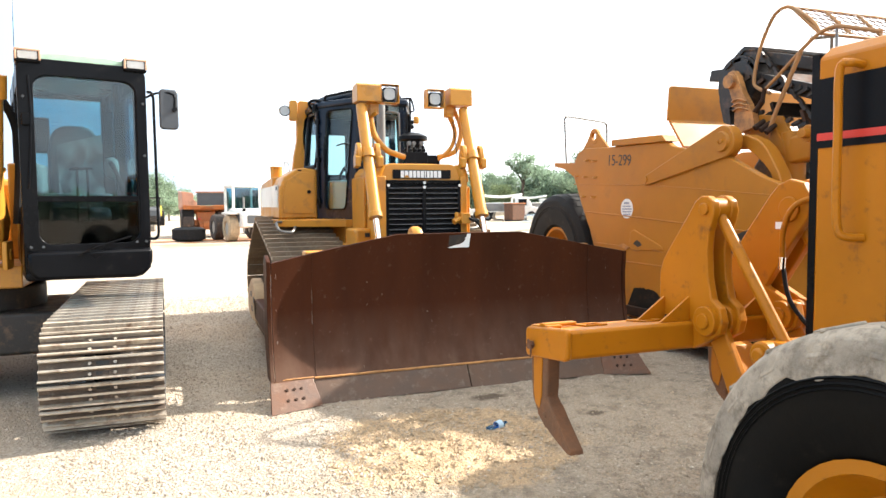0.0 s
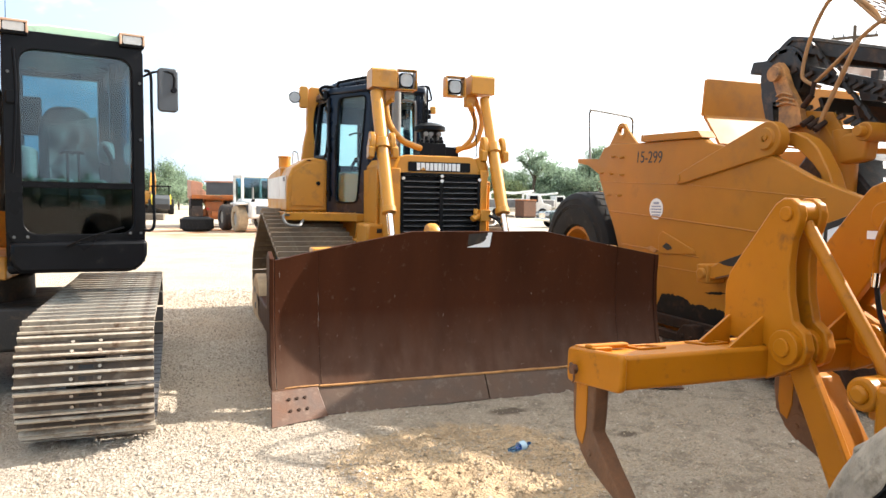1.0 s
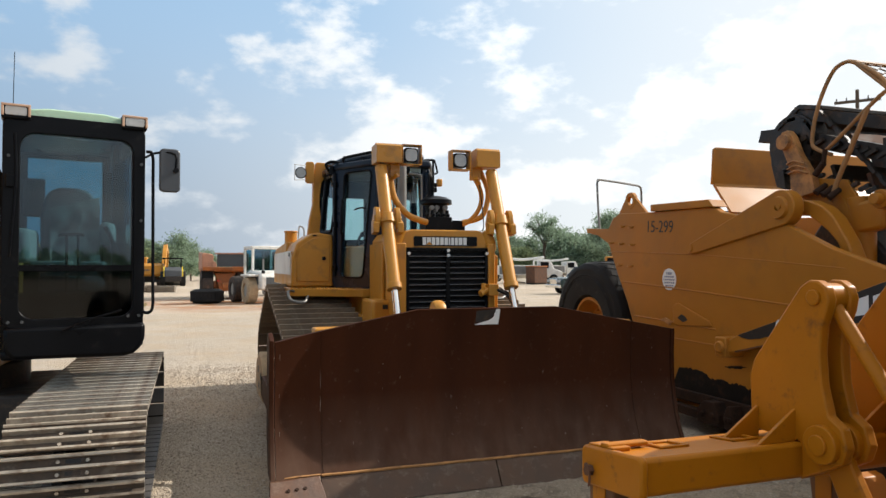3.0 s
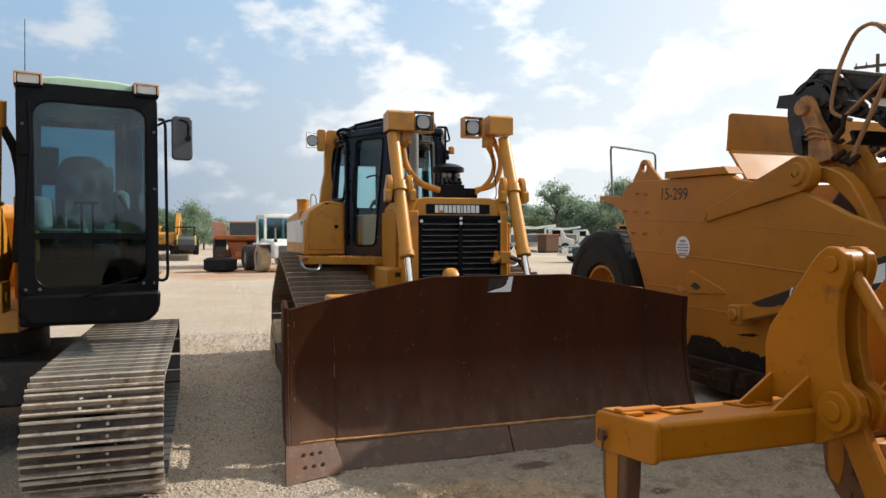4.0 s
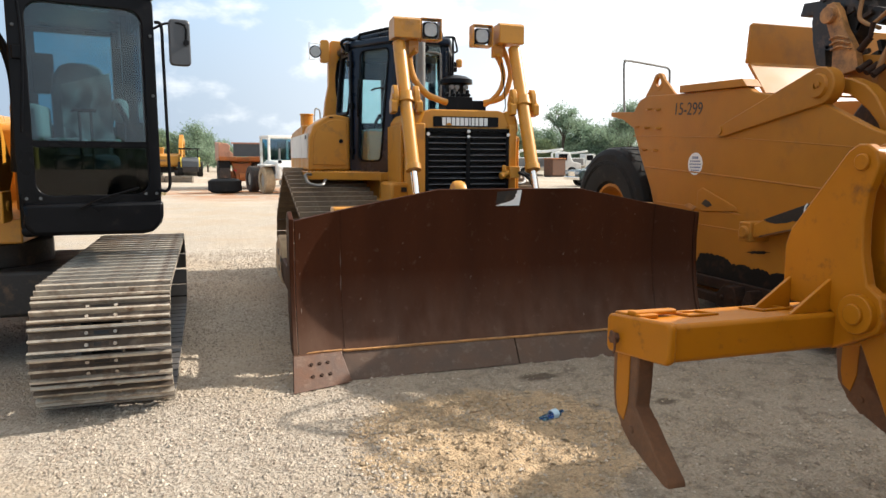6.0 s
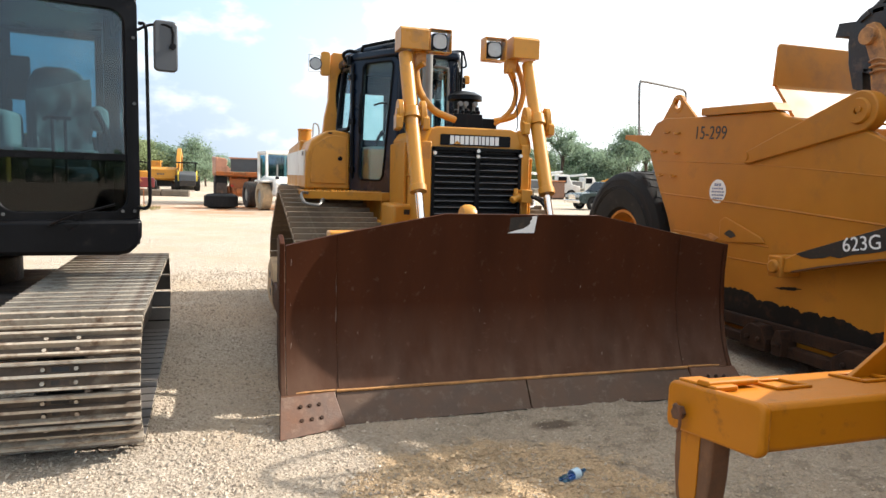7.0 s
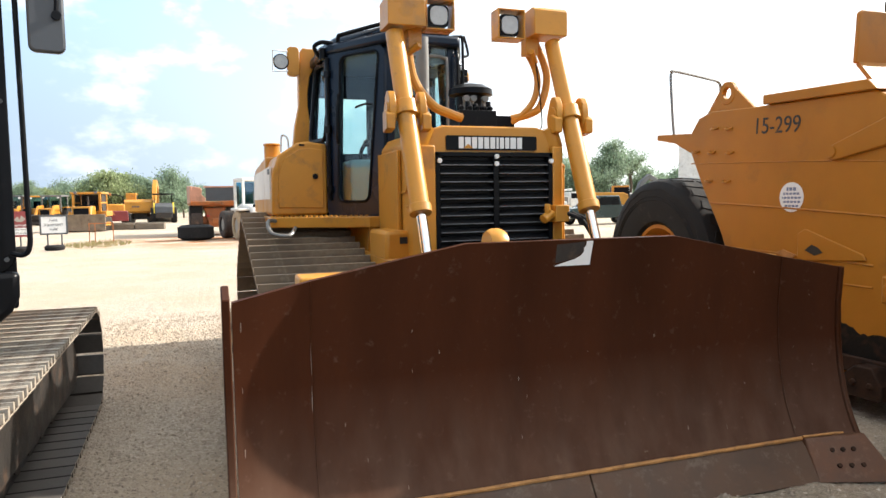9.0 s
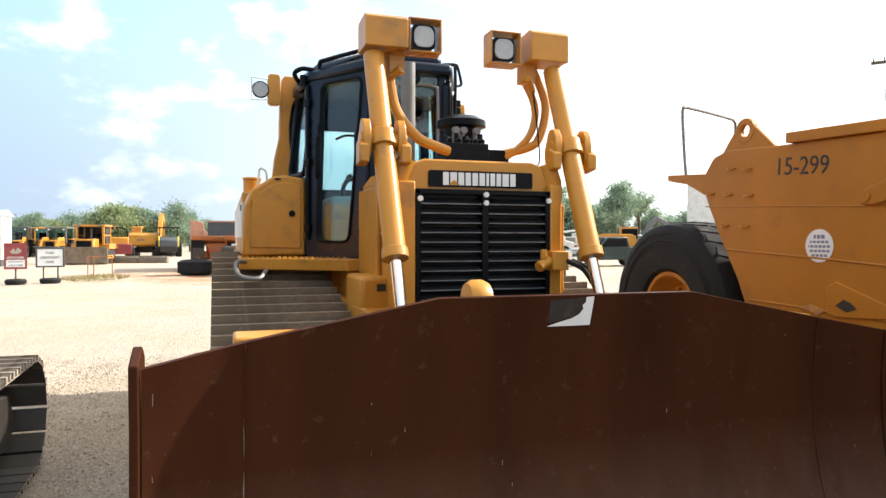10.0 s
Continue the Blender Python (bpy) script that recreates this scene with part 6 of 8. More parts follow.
def ex_track(xc):
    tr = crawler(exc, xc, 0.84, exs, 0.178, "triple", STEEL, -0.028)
    tr.matrix_parent_inverse = exc.matrix_basis.inverted()
    fr = B()
    plate(fr, [(0.35, 0.34), (0.55, 0.22), (3.25, 0.22), (3.45, 0.36), (3.3, 0.60), (2.6, 0.68), (1.3, 0.68), (0.7, 0.58)], "x", xc - 0.16, xc + 0.16)
    part("track_frame", fr, GREASE, exc, "greasy black track frame", bevel=0.02)
    for y in (0.22, 3.28):
        part("idler_wheel", ringed(B(), [(-0.07, 0.06), (-0.07, 0.30), (0.07, 0.30), (0.07, 0.06)], (xc, y, 0.44), "x", 26), GREASE, exc)
    for y in np.arange(0.72, 3.0, 0.33):
        part("roller", ringed(B(), [(-0.10, 0.02), (-0.10, 0.085), (0.10, 0.085), (0.10, 0.02)], (xc, float(y), 0.20), "x", 14), GREASE, exc)


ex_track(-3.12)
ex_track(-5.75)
cb = B()
box(cb, -5.4, -3.4, 1.3, 2.7, 0.42, 0.80)
rod(cb, (-4.45, 2.0, 0.78), (-4.45, 2.0, 1.02), 0.62, n=32)
part("car_body", cb, GREASE, exc, "black greasy undercarriage", bevel=0.03)
hs_ = B()
box(hs_, -5.85, -3.90, 1.35, 4.9, 1.02, 1.22)
part("turntable_deck", hs_, YELLOW, exc, "yellow deck plate", bevel=0.015)
hs_ = B()
box(hs_, -5.85, -4.75, 1.6, 4.9, 1.22, 2.2)
part("engine_house", hs_, YELLOW, exc, bevel=0.03)
part("counterweight", bx(-5.85, -3.75, 4.1, 4.9, 1.05, 2.1), YELLOW, exc, bevel=0.08)
part("side_house", bx(-4.1, -3.55, 2.75, 4.1, 1.05, 1.95), YELLOW, exc, bevel=0.03)
# boom and its cylinders
bmx = [(1.55, 1.35), (1.15, 1.75), (-0.2, 3.6), (-1.4, 4.9), (-1.0, 5.2), (0.4, 3.9), (1.6, 2.4), (2.15, 1.6), (1.9, 1.3)]
part("boom", plate(B(), bmx, "x", -4.80, -4.13), YELLOW, exc, "yellow box boom", bevel=0.02)
for xx, lean_ in ((-4.10, 0.13), (-4.84, -0.13)):
    bc = B()
    a, b = Vector((xx, 1.28, 1.32)), Vector((xx + lean_, 0.93, 2.80))
    rod(bc, a, b, 0.082, n=24)
    rod(bc, b - (b - a) * 0.10, b + (b - a) * 0.03, 0.11, n=24)
    c_ = part("boom_cylinder", bc, YELLOW, exc, "yellow boom cylinder", bevel=0.006)
    part("cylinder_rod", rod(B(), b, b + (b - a) * 0.55, 0.05, n=18), GREY, c_)
    ft = B()
    box(ft, xx - 0.13, xx - 0.09, 1.16, 1.40, 1.2, 1.45)
    box(ft, xx + 0.09, xx + 0.13, 1.16, 1.40, 1.2, 1.45)
    rod(ft, (xx - 0.14, 1.29, 1.33), (xx + 0.14, 1.29, 1.33), 0.05, n=14)
    part("cylinder_foot", ft, YELLOW, c_, bevel=0.01)
pp = B()
tube(pp, [(-4.32, 1.12, 1.50), (-4.32, 1.10, 1.86), (-4.29, 1.09, 1.97), (-4.20, 1.08, 2.0), (-4.02, 1.12, 2.0), (-3.97, 1.2, 2.08)], 0.022, 8, 4)
tube(pp, [(-4.24, 1.12, 1.50), (-4.24, 1.10, 1.78), (-4.20, 1.09, 1.86), (-4.12, 1.08, 1.88), (-3.98, 1.15, 1.9)], 0.022, 8, 4)
box(pp, -4.42, -4.16, 1.08, 1.16, 1.66, 1.76)
part("pipe_run", pp, YELLOW, exc, "yellow hydraulic pipes with clamp", bevel=0.003)
hz = B()
tube(hz, [(-3.99, 1.3, 2.7), (-3.90, 1.3, 2.5), (-3.88, 1.35, 2.2), (-3.93, 1.4, 1.6)], 0.035, 10, 5)
for k in range(3):
    tube(hz, [(-4.45 + 0.09 * k, 1.2, 1.25), (-4.45 + 0.09 * k, 1.1, 1.42), (-4.42 + 0.09 * k, 1.2, 1.6)], 0.028, 8, 4)
part("hydraulic_hose", hz, RUBBER, exc)

# cab
CX0, CX1, CF = -3.79, -2.80, 0.95
ecab = part("cab_base", bx(CX0, CX1 - 0.09, CF, 2.68, 1.12, 1.20), DARK, exc, "black excavator cab with tinted glass and pale green roof", bevel=0.03)
cowl = B()
plate(cowl, [(CX0 + 0.02, 1.37), (CX0 + 0.02, 1.20), (CX0 + 0.08, 1.13), (CX1 - 0.15, 1.11), (CX1 - 0.08, 1.125), (CX1 - 0.03, 1.17), (CX1 + 0.005, 1.24), (CX1 + 0.01, 1.37)], "y", CF - 0.05, CF + 0.1)
part("front_cowl", cowl, DARK, ecab, bevel=0.03)
fr = B()
outer = rounded(CX0, CX1, 1.36, 2.98, 0.09, 5)
inner = rounded(CX0 + 0.115, CX1 - 0.085, 1.425, 2.845, 0.11, 5)
lo = [[fr.verts.new((u, y, v)) for u, v in ring_] for ring_ in (outer, inner) for y in (CF - 0.02, CF + 0.07)]
k_ = len(outer)
for i in range(k_):
    j = (i + 1) % k_
    fr.faces.new((lo[0][i], lo[0][j], lo[2][j], lo[2][i]))
    fr.faces.new((lo[1][i], lo[3][i], lo[3][j], lo[1][j]))
    fr.faces.new((lo[0][i], lo[1][i], lo[1][j], lo[0][j]))
    fr.faces.new((lo[2][i], lo[2][j], lo[3][j], lo[3][i]))
bmesh.ops.recalc_face_normals(fr, faces=fr.faces)
ff = part("front_frame", fr, DARK, ecab, "black window frame", bevel=0.008)
part("mid_bar", bx(CX0 + 0.10, CX1 - 0.08, CF - 0.005, CF + 0.03, 1.79, 1.84), DARK, ff, bevel=0.004)
pane("upper_pane", [(CX0 + 0.10, CF + 0.02, 1.83), (CX1 - 0.07, CF + 0.02, 1.83), (CX1 - 0.07, CF + 0.02, 2.86), (CX0 + 0.10, CF + 0.02, 2.86)], GLASS, ff)
pane("lower_pane", [(CX0 + 0.10, CF + 0.02, 1.41), (CX1 - 0.07, CF + 0.02, 1.41), (CX1 - 0.07, CF + 0.02, 1.80), (CX0 + 0.10, CF + 0.02, 1.80)], GLASS3, ff)
for xx in (CX0 + 0.05, CX1 - 0.05):
    for yy_ in (CF + 0.05, 1.75, 2.62):
        xp = xx - 0.06 if xx > -3.3 and yy_ > 1.5 else xx
        part("cab_pillar", bx(xp - 0.05, xp + 0.05, yy_ - 0.04, yy_ + 0.05, 1.18, 2.95), DARK, ecab, bevel=0.015)
part("rear_wall", bx(CX0 + 0.05, CX1 - 0.05, 2.60, 2.66, 1.18, 2.02), DARK, ecab)
rw = B()
box(rw, CX0 + 0.05, CX1 - 0.05, 2.60, 2.66, 2.885, 2.95)
box(rw, CX0 + 0.05, CX0 + 0.18, 2.60, 2.66, 2.02, 2.885)
box(rw, CX1 - 0.08, CX1 - 0.05, 2.60, 2.66, 2.02, 2.885)
part("rear_frame", rw, DARK, ecab)
pane("rear_pane", [(CX0 + 0.18, 2.63, 2.02), (CX1 - 0.08, 2.63, 2.02), (CX1 - 0.08, 2.63, 2.885), (CX0 + 0.18, 2.63, 2.885)], GLASS2, ecab)
for xx in (CX0 + 0.02, CX1 - 0.09):
    part("side_wall", bx(xx - 0.015, xx + 0.015, CF + 0.08, 2.6, 1.18, 1.75), DARK, ecab)
    part("side_header", bx(xx - 0.015, xx + 0.015, CF + 0.08, 2.6, 2.78, 2.95), DARK, ecab)
    pane("side_pane", [(xx, CF + 0.08, 1.75), (xx, 2.6, 1.75), (xx, 2.6, 2.78), (xx, CF + 0.08, 2.78)], GLASS, ecab)
part("cab_ceiling", bx(CX0 + 0.03, CX1 - 0.03, CF + 0.05, 2.64, 2.93, 2.97), DARK, ecab)
rt = B()
plate(rt, [(CX0 + 0.09, 2.97), (CX1 - 0.09, 2.97), (CX1 - 0.13, 3.03), (CX1 - 0.30, 3.055), (CX0 + 0.30, 3.055), (CX0 + 0.13, 3.03)], "y", CF + 0.04, 2.6)
part("cab_roof", rt, GREEN, ecab, "pale green reflecting roof hatch", bevel=0.012)
for xx in (CX0 + 0.085, CX1 - 0.085):
    lb_ = B()
    plate(lb_, [(CF - 0.05, 2.935), (CF + 0.12, 2.935), (CF + 0.12, 3.05), (CF - 0.02, 3.05), (CF - 0.05, 3.03)], "x", xx - 0.095, xx + 0.095)
    lq = part("cab_lamp", lb_, DARK, ecab, "square cab lamp with orange rim", bevel=0.015)
    rim_ = B()
    for x0, x1, z0, z1 in ((-0.095, 0.095, 3.028, 3.046), (-0.095, -0.078, 2.955, 3.028), (0.078, 0.095, 2.955, 3.028)):
        box(rim_, xx + x0, xx + x1, CF - 0.066, CF - 0.05, z0, z1)
    part("lamp_rim", rim_, RIMBROWN, lq, bevel=0.004)
    part("lamp_lens", plate(B(), rounded(xx - 0.07, xx + 0.07, 2.962, 3.026, 0.012), "y", CF - 0.062, CF - 0.0505), LENS, lq)
rod_ = B()
tube(rod_, [(CX1 + 0.01, CF - 0.02, 2.77), (CX1 + 0.05, CF - 0.05, 2.74), (CX1 + 0.055, CF - 0.05, 2.5), (CX1 + 0.06, CF - 0.05, 1.7), (CX1 + 0.06, CF - 0.05, 1.50), (CX1 + 0.03, CF - 0.03, 1.45), (CX1 - 0.02, CF - 0.02, 1.46)], 0.013, 8, 4)
part("grab_rail", rod_, DARK, ecab)
mm_ = B()
tube(mm_, [(CX1 + 0.0, CF - 0.02, 2.72), (CX1 + 0.08, CF - 0.06, 2.76), (CX1 + 0.22, CF - 0.09, 2.755), (CX1 + 0.225, CF - 0.09, 2.62)], 0.010, 8, 3)
mb = part("mirror_arm", mm_, DARK, ecab)
part("mirror", plate(B(), rounded(CX1 + 0.10, CX1 + 0.262, 2.44, 2.80, 0.035), "y", CF - 0.085, CF - 0.04), MIRROR, mb, "square black mirror seen from behind", bevel=0.012)
part("mirror_knuckle", rod(B(), (CX1 + 0.225, CF - 0.11, 2.62), (CX1 + 0.225, CF - 0.08, 2.62), 0.022, n=12), DARK, mb)
wp = B()
tube(wp, [(CX0 + 0.08, CF - 0.04, 2.83), (CX0 + 0.09, CF - 0.05, 2.5), (CX0 + 0.06, CF - 0.05, 2.0), (CX0 + 0.05, CF - 0.04, 1.9)], 0.010, 6, 4)
part("wiper", wp, DARK, ecab)
part("wiper_motor", bx(CX0 + 0.02, CX0 + 0.10, CF - 0.05, CF - 0.02, 2.42, 2.52), DARK, ecab, bevel=0.01)
wp = B()
tube(wp, [(CX0 + 0.40, CF - 0.06, 1.33), (CX0 + 0.55, CF - 0.06, 1.40), (CX0 + 0.82, CF - 0.045, 1.48)], 0.008, 6, 3)
part("wiper", wp, DARK, ecab)
for xx, zz in ((CX0 + 0.05, 1.41), (CX0 + 0.14, 1.41), (CX1 - 0.12, 1.43), (CX1 - 0.04, 1.43), (CX1 - 0.03, 2.2), (CX1 - 0.03, 2.66), (CX0 + 0.04, 2.66)):
    part("frame_bolt", rod(B(), (xx, CF - 0.035, zz), (xx, CF - 0.015, zz), 0.012, n=8), GREYPAINT, ff)
turn = Matrix.Translation((-3.30, 0.95, 0)) @ Matrix.Rotation(radians(13), 4, "Z") @ Matrix.Translation((3.30, -0.95, 0))
for ob in [ecab] + list(ecab.children_recursive):
    ob.data.transform(turn)
# inside: seat with a thrown-over cloth, consoles, levers and a black block that darkens the lower pane
sm = Matrix.Translation((-3.54, 2.1, 0)) @ Matrix.Rotation(radians(13), 4, "Z")
se = B()
plate(se, [(-0.23, 1.70), (0.23, 1.70), (0.235, 2.30), (0.21, 2.44), (0.165, 2.525), (0.08, 2.555), (-0.08, 2.555), (-0.165, 2.525), (-0.21, 2.44), (-0.235, 2.30)], "y", -0.06, 0.10, sm)
ebk = part("operator_seat", se, SEATGREY, ecab, "grey operator seat with high rounded back", bevel=0.03)
part("seat_cushion", bx(-0.25, 0.25, -0.55, 0.0, 1.58, 1.74, sm), SEATGREY, ebk, bevel=0.05)
part("rear_cover", bx(-0.09, 0.09, 0.0, 0.12, 2.30, 2.66, Matrix.Translation((-3.87, 2.28, 0)) @ Matrix.Rotation(radians(13), 4, "Z")), DARK, ecab, bevel=0.02)
cv_ = B()
gv_ = []
for i in range(17):
    a = i / 16
    row = []
    for j in range(17):
        b = j / 16
        fold = 0.050 * noise.noise(Vector((i * 0.22, j * 0.26, 3))) + 0.022 * noise.noise(Vector((i * 0.6 + j * 0.5, j * 0.3, 6)))
        row.append(cv_.verts.new(sm @ Vector((-0.16 + 0.40 * a + 0.02 * noise.noise(Vector((i * 0.5, j * 0.5, 8))), -0.095 - 0.16 * max(0.0, 0.55 - b) + fold, 1.86 + 0.62 * b * (0.80 + 0.20 * a) - 0.05 * (1 - a) * (1 - b)))))
    gv_.append(row)
for i in range(16):
    for j in range(16):
        cv_.faces.new((gv_[i][j], gv_[i + 1][j], gv_[i + 1][j + 1], gv_[i][j + 1]))
bmesh.ops.solidify(cv_, geom=cv_.faces[:], thickness=0.010)
part("seat_cloth", cv_, CLOTH, ebk, "rumpled grey-beige cloth over the seat")
for x0, x1, y0, y1, z0, z1, mat, nm in ((-3.90, -3.73, 1.45, 1.85, 1.86, 2.15, BEIGE, "left_console"), (-3.23, -3.11, 1.60, 1.90, 2.02, 2.22, BEIGE, "right_console"), (-3.72, -3.42, 1.46, 1.60, 1.80, 1.875, BEIGE, "dash_strip"), (-3.36, -3.16, 1.46, 1.60, 1.80, 1.87, BEIGE, "dash_strip")):
    part(nm, bx(x0, x1, y0, y1, z0, z1), mat, ecab, "pale grey-beige plastic console" if "console" in nm else "", bevel=0.045 if "console" in nm else 0.015)
lv = B()
for xx in (-3.42, -3.335):
    tube(lv, [(xx, 1.32, 1.25), (xx, 1.30, 1.75), (xx, 1.29, 2.085)], 0.011, 8, 3)
    tube(lv, [(xx - 0.055, 1.28, 2.075), (xx - 0.03, 1.28, 2.092), (xx + 0.02, 1.28, 2.092), (xx + 0.045, 1.28, 2.085)], 0.014, 8, 3)
part("travel_levers", lv, DARK, ecab)
jl = B()
tube(jl, [(-3.06, 1.52, 1.88), (-3.09, 1.52, 2.0), (-3.13, 1.52, 2.10), (-3.165, 1.52, 2.17)], 0.020, 8, 4)
for k in range(7):
    z = 1.90 + 0.022 * k
    ringed(jl, [(z - 0.006, 0.012), (z - 0.006, 0.030 - 0.001 * k), (z + 0.006, 0.030 - 0.001 * k), (z + 0.006, 0.012)], (-3.06 - 0.008 * k, 1.52, 0), "z", 10)
part("joystick", jl, DARK, ecab)
# added black block, standing in for shade low in the cab
fw = B()
box(fw, -3.72, -2.96, 1.16, 1.22, 1.20, 1.62, turn)
box(fw, -3.74, -2.96, 1.22, 2.3, 1.20, 1.54, turn)
part("footwell", fw, DARK, ecab, "black block added to darken the lower pane")
an = B()
rod(an, (-4.12, 2.5, 2.2), (-4.10, 2.5, 3.9), 0.006, 0.003, 6)
part("antenna", an, DARK, exc)
part("antenna_base", bx(-4.2, -4.0, 2.4, 2.6, 1.22, 2.2), YELLOW, exc, bevel=0.02)

# ---- motor grader with rear ripper ----
grader = thing("motor_grader", "bright yellow motor grader with rear ripper", "grader", (0.4, -4.8, 0), in_place=True)
bmr = B()
box(bmr, -0.87, 1.40, -3.0, -2.645, 1.012, 1.15)
beam = part("ripper_beam", bmr, YELLOW3, grader, "thick yellow ripper beam", bevel=0.018)
part("top_strap", plate(B(), rounded(-2.80, -2.745, 1.157, 1.178, 0.009, 3), "x", -0.88, -0.70), YELLOW3, beam, bevel=0.004)
part("end_plate", plate(B(), rounded(-3.03, -2.63, 1.008, 1.16, 0.03), "x", -0.895, -0.862), YELLOW3, beam, bevel=0.010)
for xx in (-0.62, -0.29, 0.12, 0.9):
    tops = B()
    for q in (-0.055, 0.055):
        box(tops, xx + q - 0.009, xx + q + 0.009, -2.84, -2.74, 1.15, 1.160)
    box(tops, xx - 0.064, xx + 0.064, -2.858, -2.84, 1.15, 1.159)
    box(tops, xx - 0.064, xx + 0.064, -2.74, -2.722, 1.15, 1.159)
    part("pocket_rim", tops, YELLOW3, beam, bevel=0.003)
pin_ = B()
tube(pin_, [(-0.92, -2.70, 1.09), (-0.923, -2.715, 1.095), (-0.92, -2.73, 1.07), (-0.915, -2.725, 1.03), (-0.91, -2.71, 1.01)], 0.005, 8, 4)
rod(pin_, (-0.918, -2.705, 1.068), (-0.88, -2.705, 1.068), 0.022, n=6)
part("retaining_pin", pin_, RUST, beam, "steel shank pin with clip")


def shank(xx):
    sm = B()
    plate(sm, [(-2.655, 1.08), (-2.825, 1.10), (-2.825, 0.99), (-2.82, 0.87), (-2.81, 0.79), (-2.86, 0.75), (-2.80, 0.63), (-2.735, 0.675), (-2.67, 0.755), (-2.655, 0.86)], "x", xx - 0.035, xx + 0.035)
    sh = part("ripper_shank", sm, SHANKRUST, grader, "rusty curved ripper shank", bevel=0.008)
    part("shank_face", plate(B(), [(-2.69, 0.99), (-2.775, 0.99), (-2.77, 0.80), (-2.745, 0.72), (-2.705, 0.74), (-2.69, 0.80)], "x", xx - 0.039, xx - 0.0355), YELLOW3, sh)
    tm = B()
    plate(tm, [(-2.72, 0.69), (-2.745, 0.735), (-2.80, 0.768), (-2.855, 0.755), (-2.93, 0.685), (-2.965, 0.655), (-3.035, 0.595), (-3.04, 0.575), (-3.01, 0.572), (-2.90, 0.605), (-2.79, 0.645)], "x", xx - 0.036, xx + 0.036)
    rod(tm, (xx - 0.042, -2.80, 0.70), (xx + 0.042, -2.80, 0.70), 0.016, n=10)
    part("ripper_tip", tm, SHANKRUST, sh, bevel=0.012)
    part("shank_head", plate(B(), rounded(-2.83, -2.66, 1.15, 1.168, 0.006), "x", xx - 0.04, xx + 0.04), YELLOW3, sh, bevel=0.004)


for xx in (-0.84, 0.28, 1.34):
    shank(xx)


def lugs(x0, tall=False):
    out = [(-3.0, 1.745), (-3.04, 1.77), (-3.08, 1.768), (-3.115, 1.745), (-3.128, 1.70), (-3.118, 1.655), (-3.095, 1.60), (-3.085, 1.50), (-3.092, 1.38), (-3.12, 1.27), (-3.175, 1.235), (-3.195, 1.17), (-3.175, 1.11), (-3.10, 1.065), (-2.985, 1.005), (-2.985, 1.15), (-2.74, 1.15), (-2.735, 1.37), (-2.76, 1.44)]
    if tall:
        out = [(-2.68, 1.36), (-2.83, 1.56), (-2.98, 1.75), (-3.05, 1.825), (-3.12, 1.85), (-3.20, 1.83), (-3.245, 1.76), (-3.235, 1.66), (-3.17, 1.575), (-2.98, 1.30), (-3.10, 1.245), (-3.175, 1.235), (-3.195, 1.17), (-3.175, 1.11), (-3.10, 1.065), (-2.985, 1.005), (-2.985, 1.15), (-2.69, 1.15)]
    lug = None
    for k, xx in enumerate((x0, x0 + 0.11)):
        lug = part("ripper_lug", plate(B(), out, "x", xx - 0.022, xx + 0.022), YELLOW3, grader, "tall yellow ripper lug plate", bevel=0.007)
        bo = B()
        ringed(bo, [(xx - 0.05, 0.02), (xx - 0.05, 0.072), (xx + 0.03, 0.072), (xx + 0.03, 0.02)], (0, -3.10, 1.165), "x", 24)
        rod(bo, (xx - 0.062, -3.10, 1.165), (xx + 0.03, -3.10, 1.165), 0.038, n=18)
        py, pz, pr = (-3.125, 1.70, 0.062) if tall else (-3.065, 1.705, 0.030)
        part("top_pin", rod(B(), (xx - 0.034, py, pz), (xx + 0.03, py, pz), pr, n=20), YELLOW3, lug, bevel=0.004)
        part("pivot_boss", bo, YELLOW3, lug, bevel=0.004)
    for y in (-2.97, -2.78):
        part("gusset", plate(B(), [(x0 - 0.20, 1.15), (x0 - 0.02, 1.15), (x0 - 0.02, 1.275)], "y", y, y + 0.018), YELLOW3, beam, bevel=0.003)
    rd = B()
    rod(rd, (x0 + 0.055, -3.065, 1.705), (x0 + 0.055, -3.49, 1.12), 0.026, n=16)
    rod(rd, (x0 + 0.023, -3.065, 1.705), (x0 + 0.087, -3.065, 1.705), 0.055, n=18)
    part("lift_rod", rd, YELLOW3, grader, "yellow lift cylinder rod")
    lk_ = B()
    plate(lk_, [(-3.03, 1.10), (-3.06, 1.18), (-3.12, 1.19), (-3.16, 1.10), (-3.34, 0.78), (-3.60, 0.38), (-3.54, 0.26), (-3.40, 0.40)], "x", x0 + 0.035, x0 + 0.075)
    link = part("lower_link", lk_, YELLOW3, grader, "broad yellow lower link", bevel=0.008)
    lk_ = B()
    plate(lk_, [(-3.115, 1.055), (-3.15, 1.045), (-3.62, 0.34), (-3.585, 0.31)], "x", x0 + 0.075, x0 + 0.21)
    part("link_web", lk_, YELLOW3, link, bevel=0.004)
    fb = B()
    box(fb, x0 - 0.02, x0 + 0.20, -3.66, -3.46, 0.98, 1.135)
    rod(fb, (x0 - 0.07, -3.47, 1.075), (x0 + 0.22, -3.47, 1.075), 0.062, n=20)
    rod(fb, (x0 - 0.09, -3.47, 1.075), (x0 - 0.06, -3.47, 1.075), 0.034, n=16)
    part("rear_bracket", fb, YELLOW3, grader, bevel=0.012)


lugs(-0.13)
lugs(0.345, True)
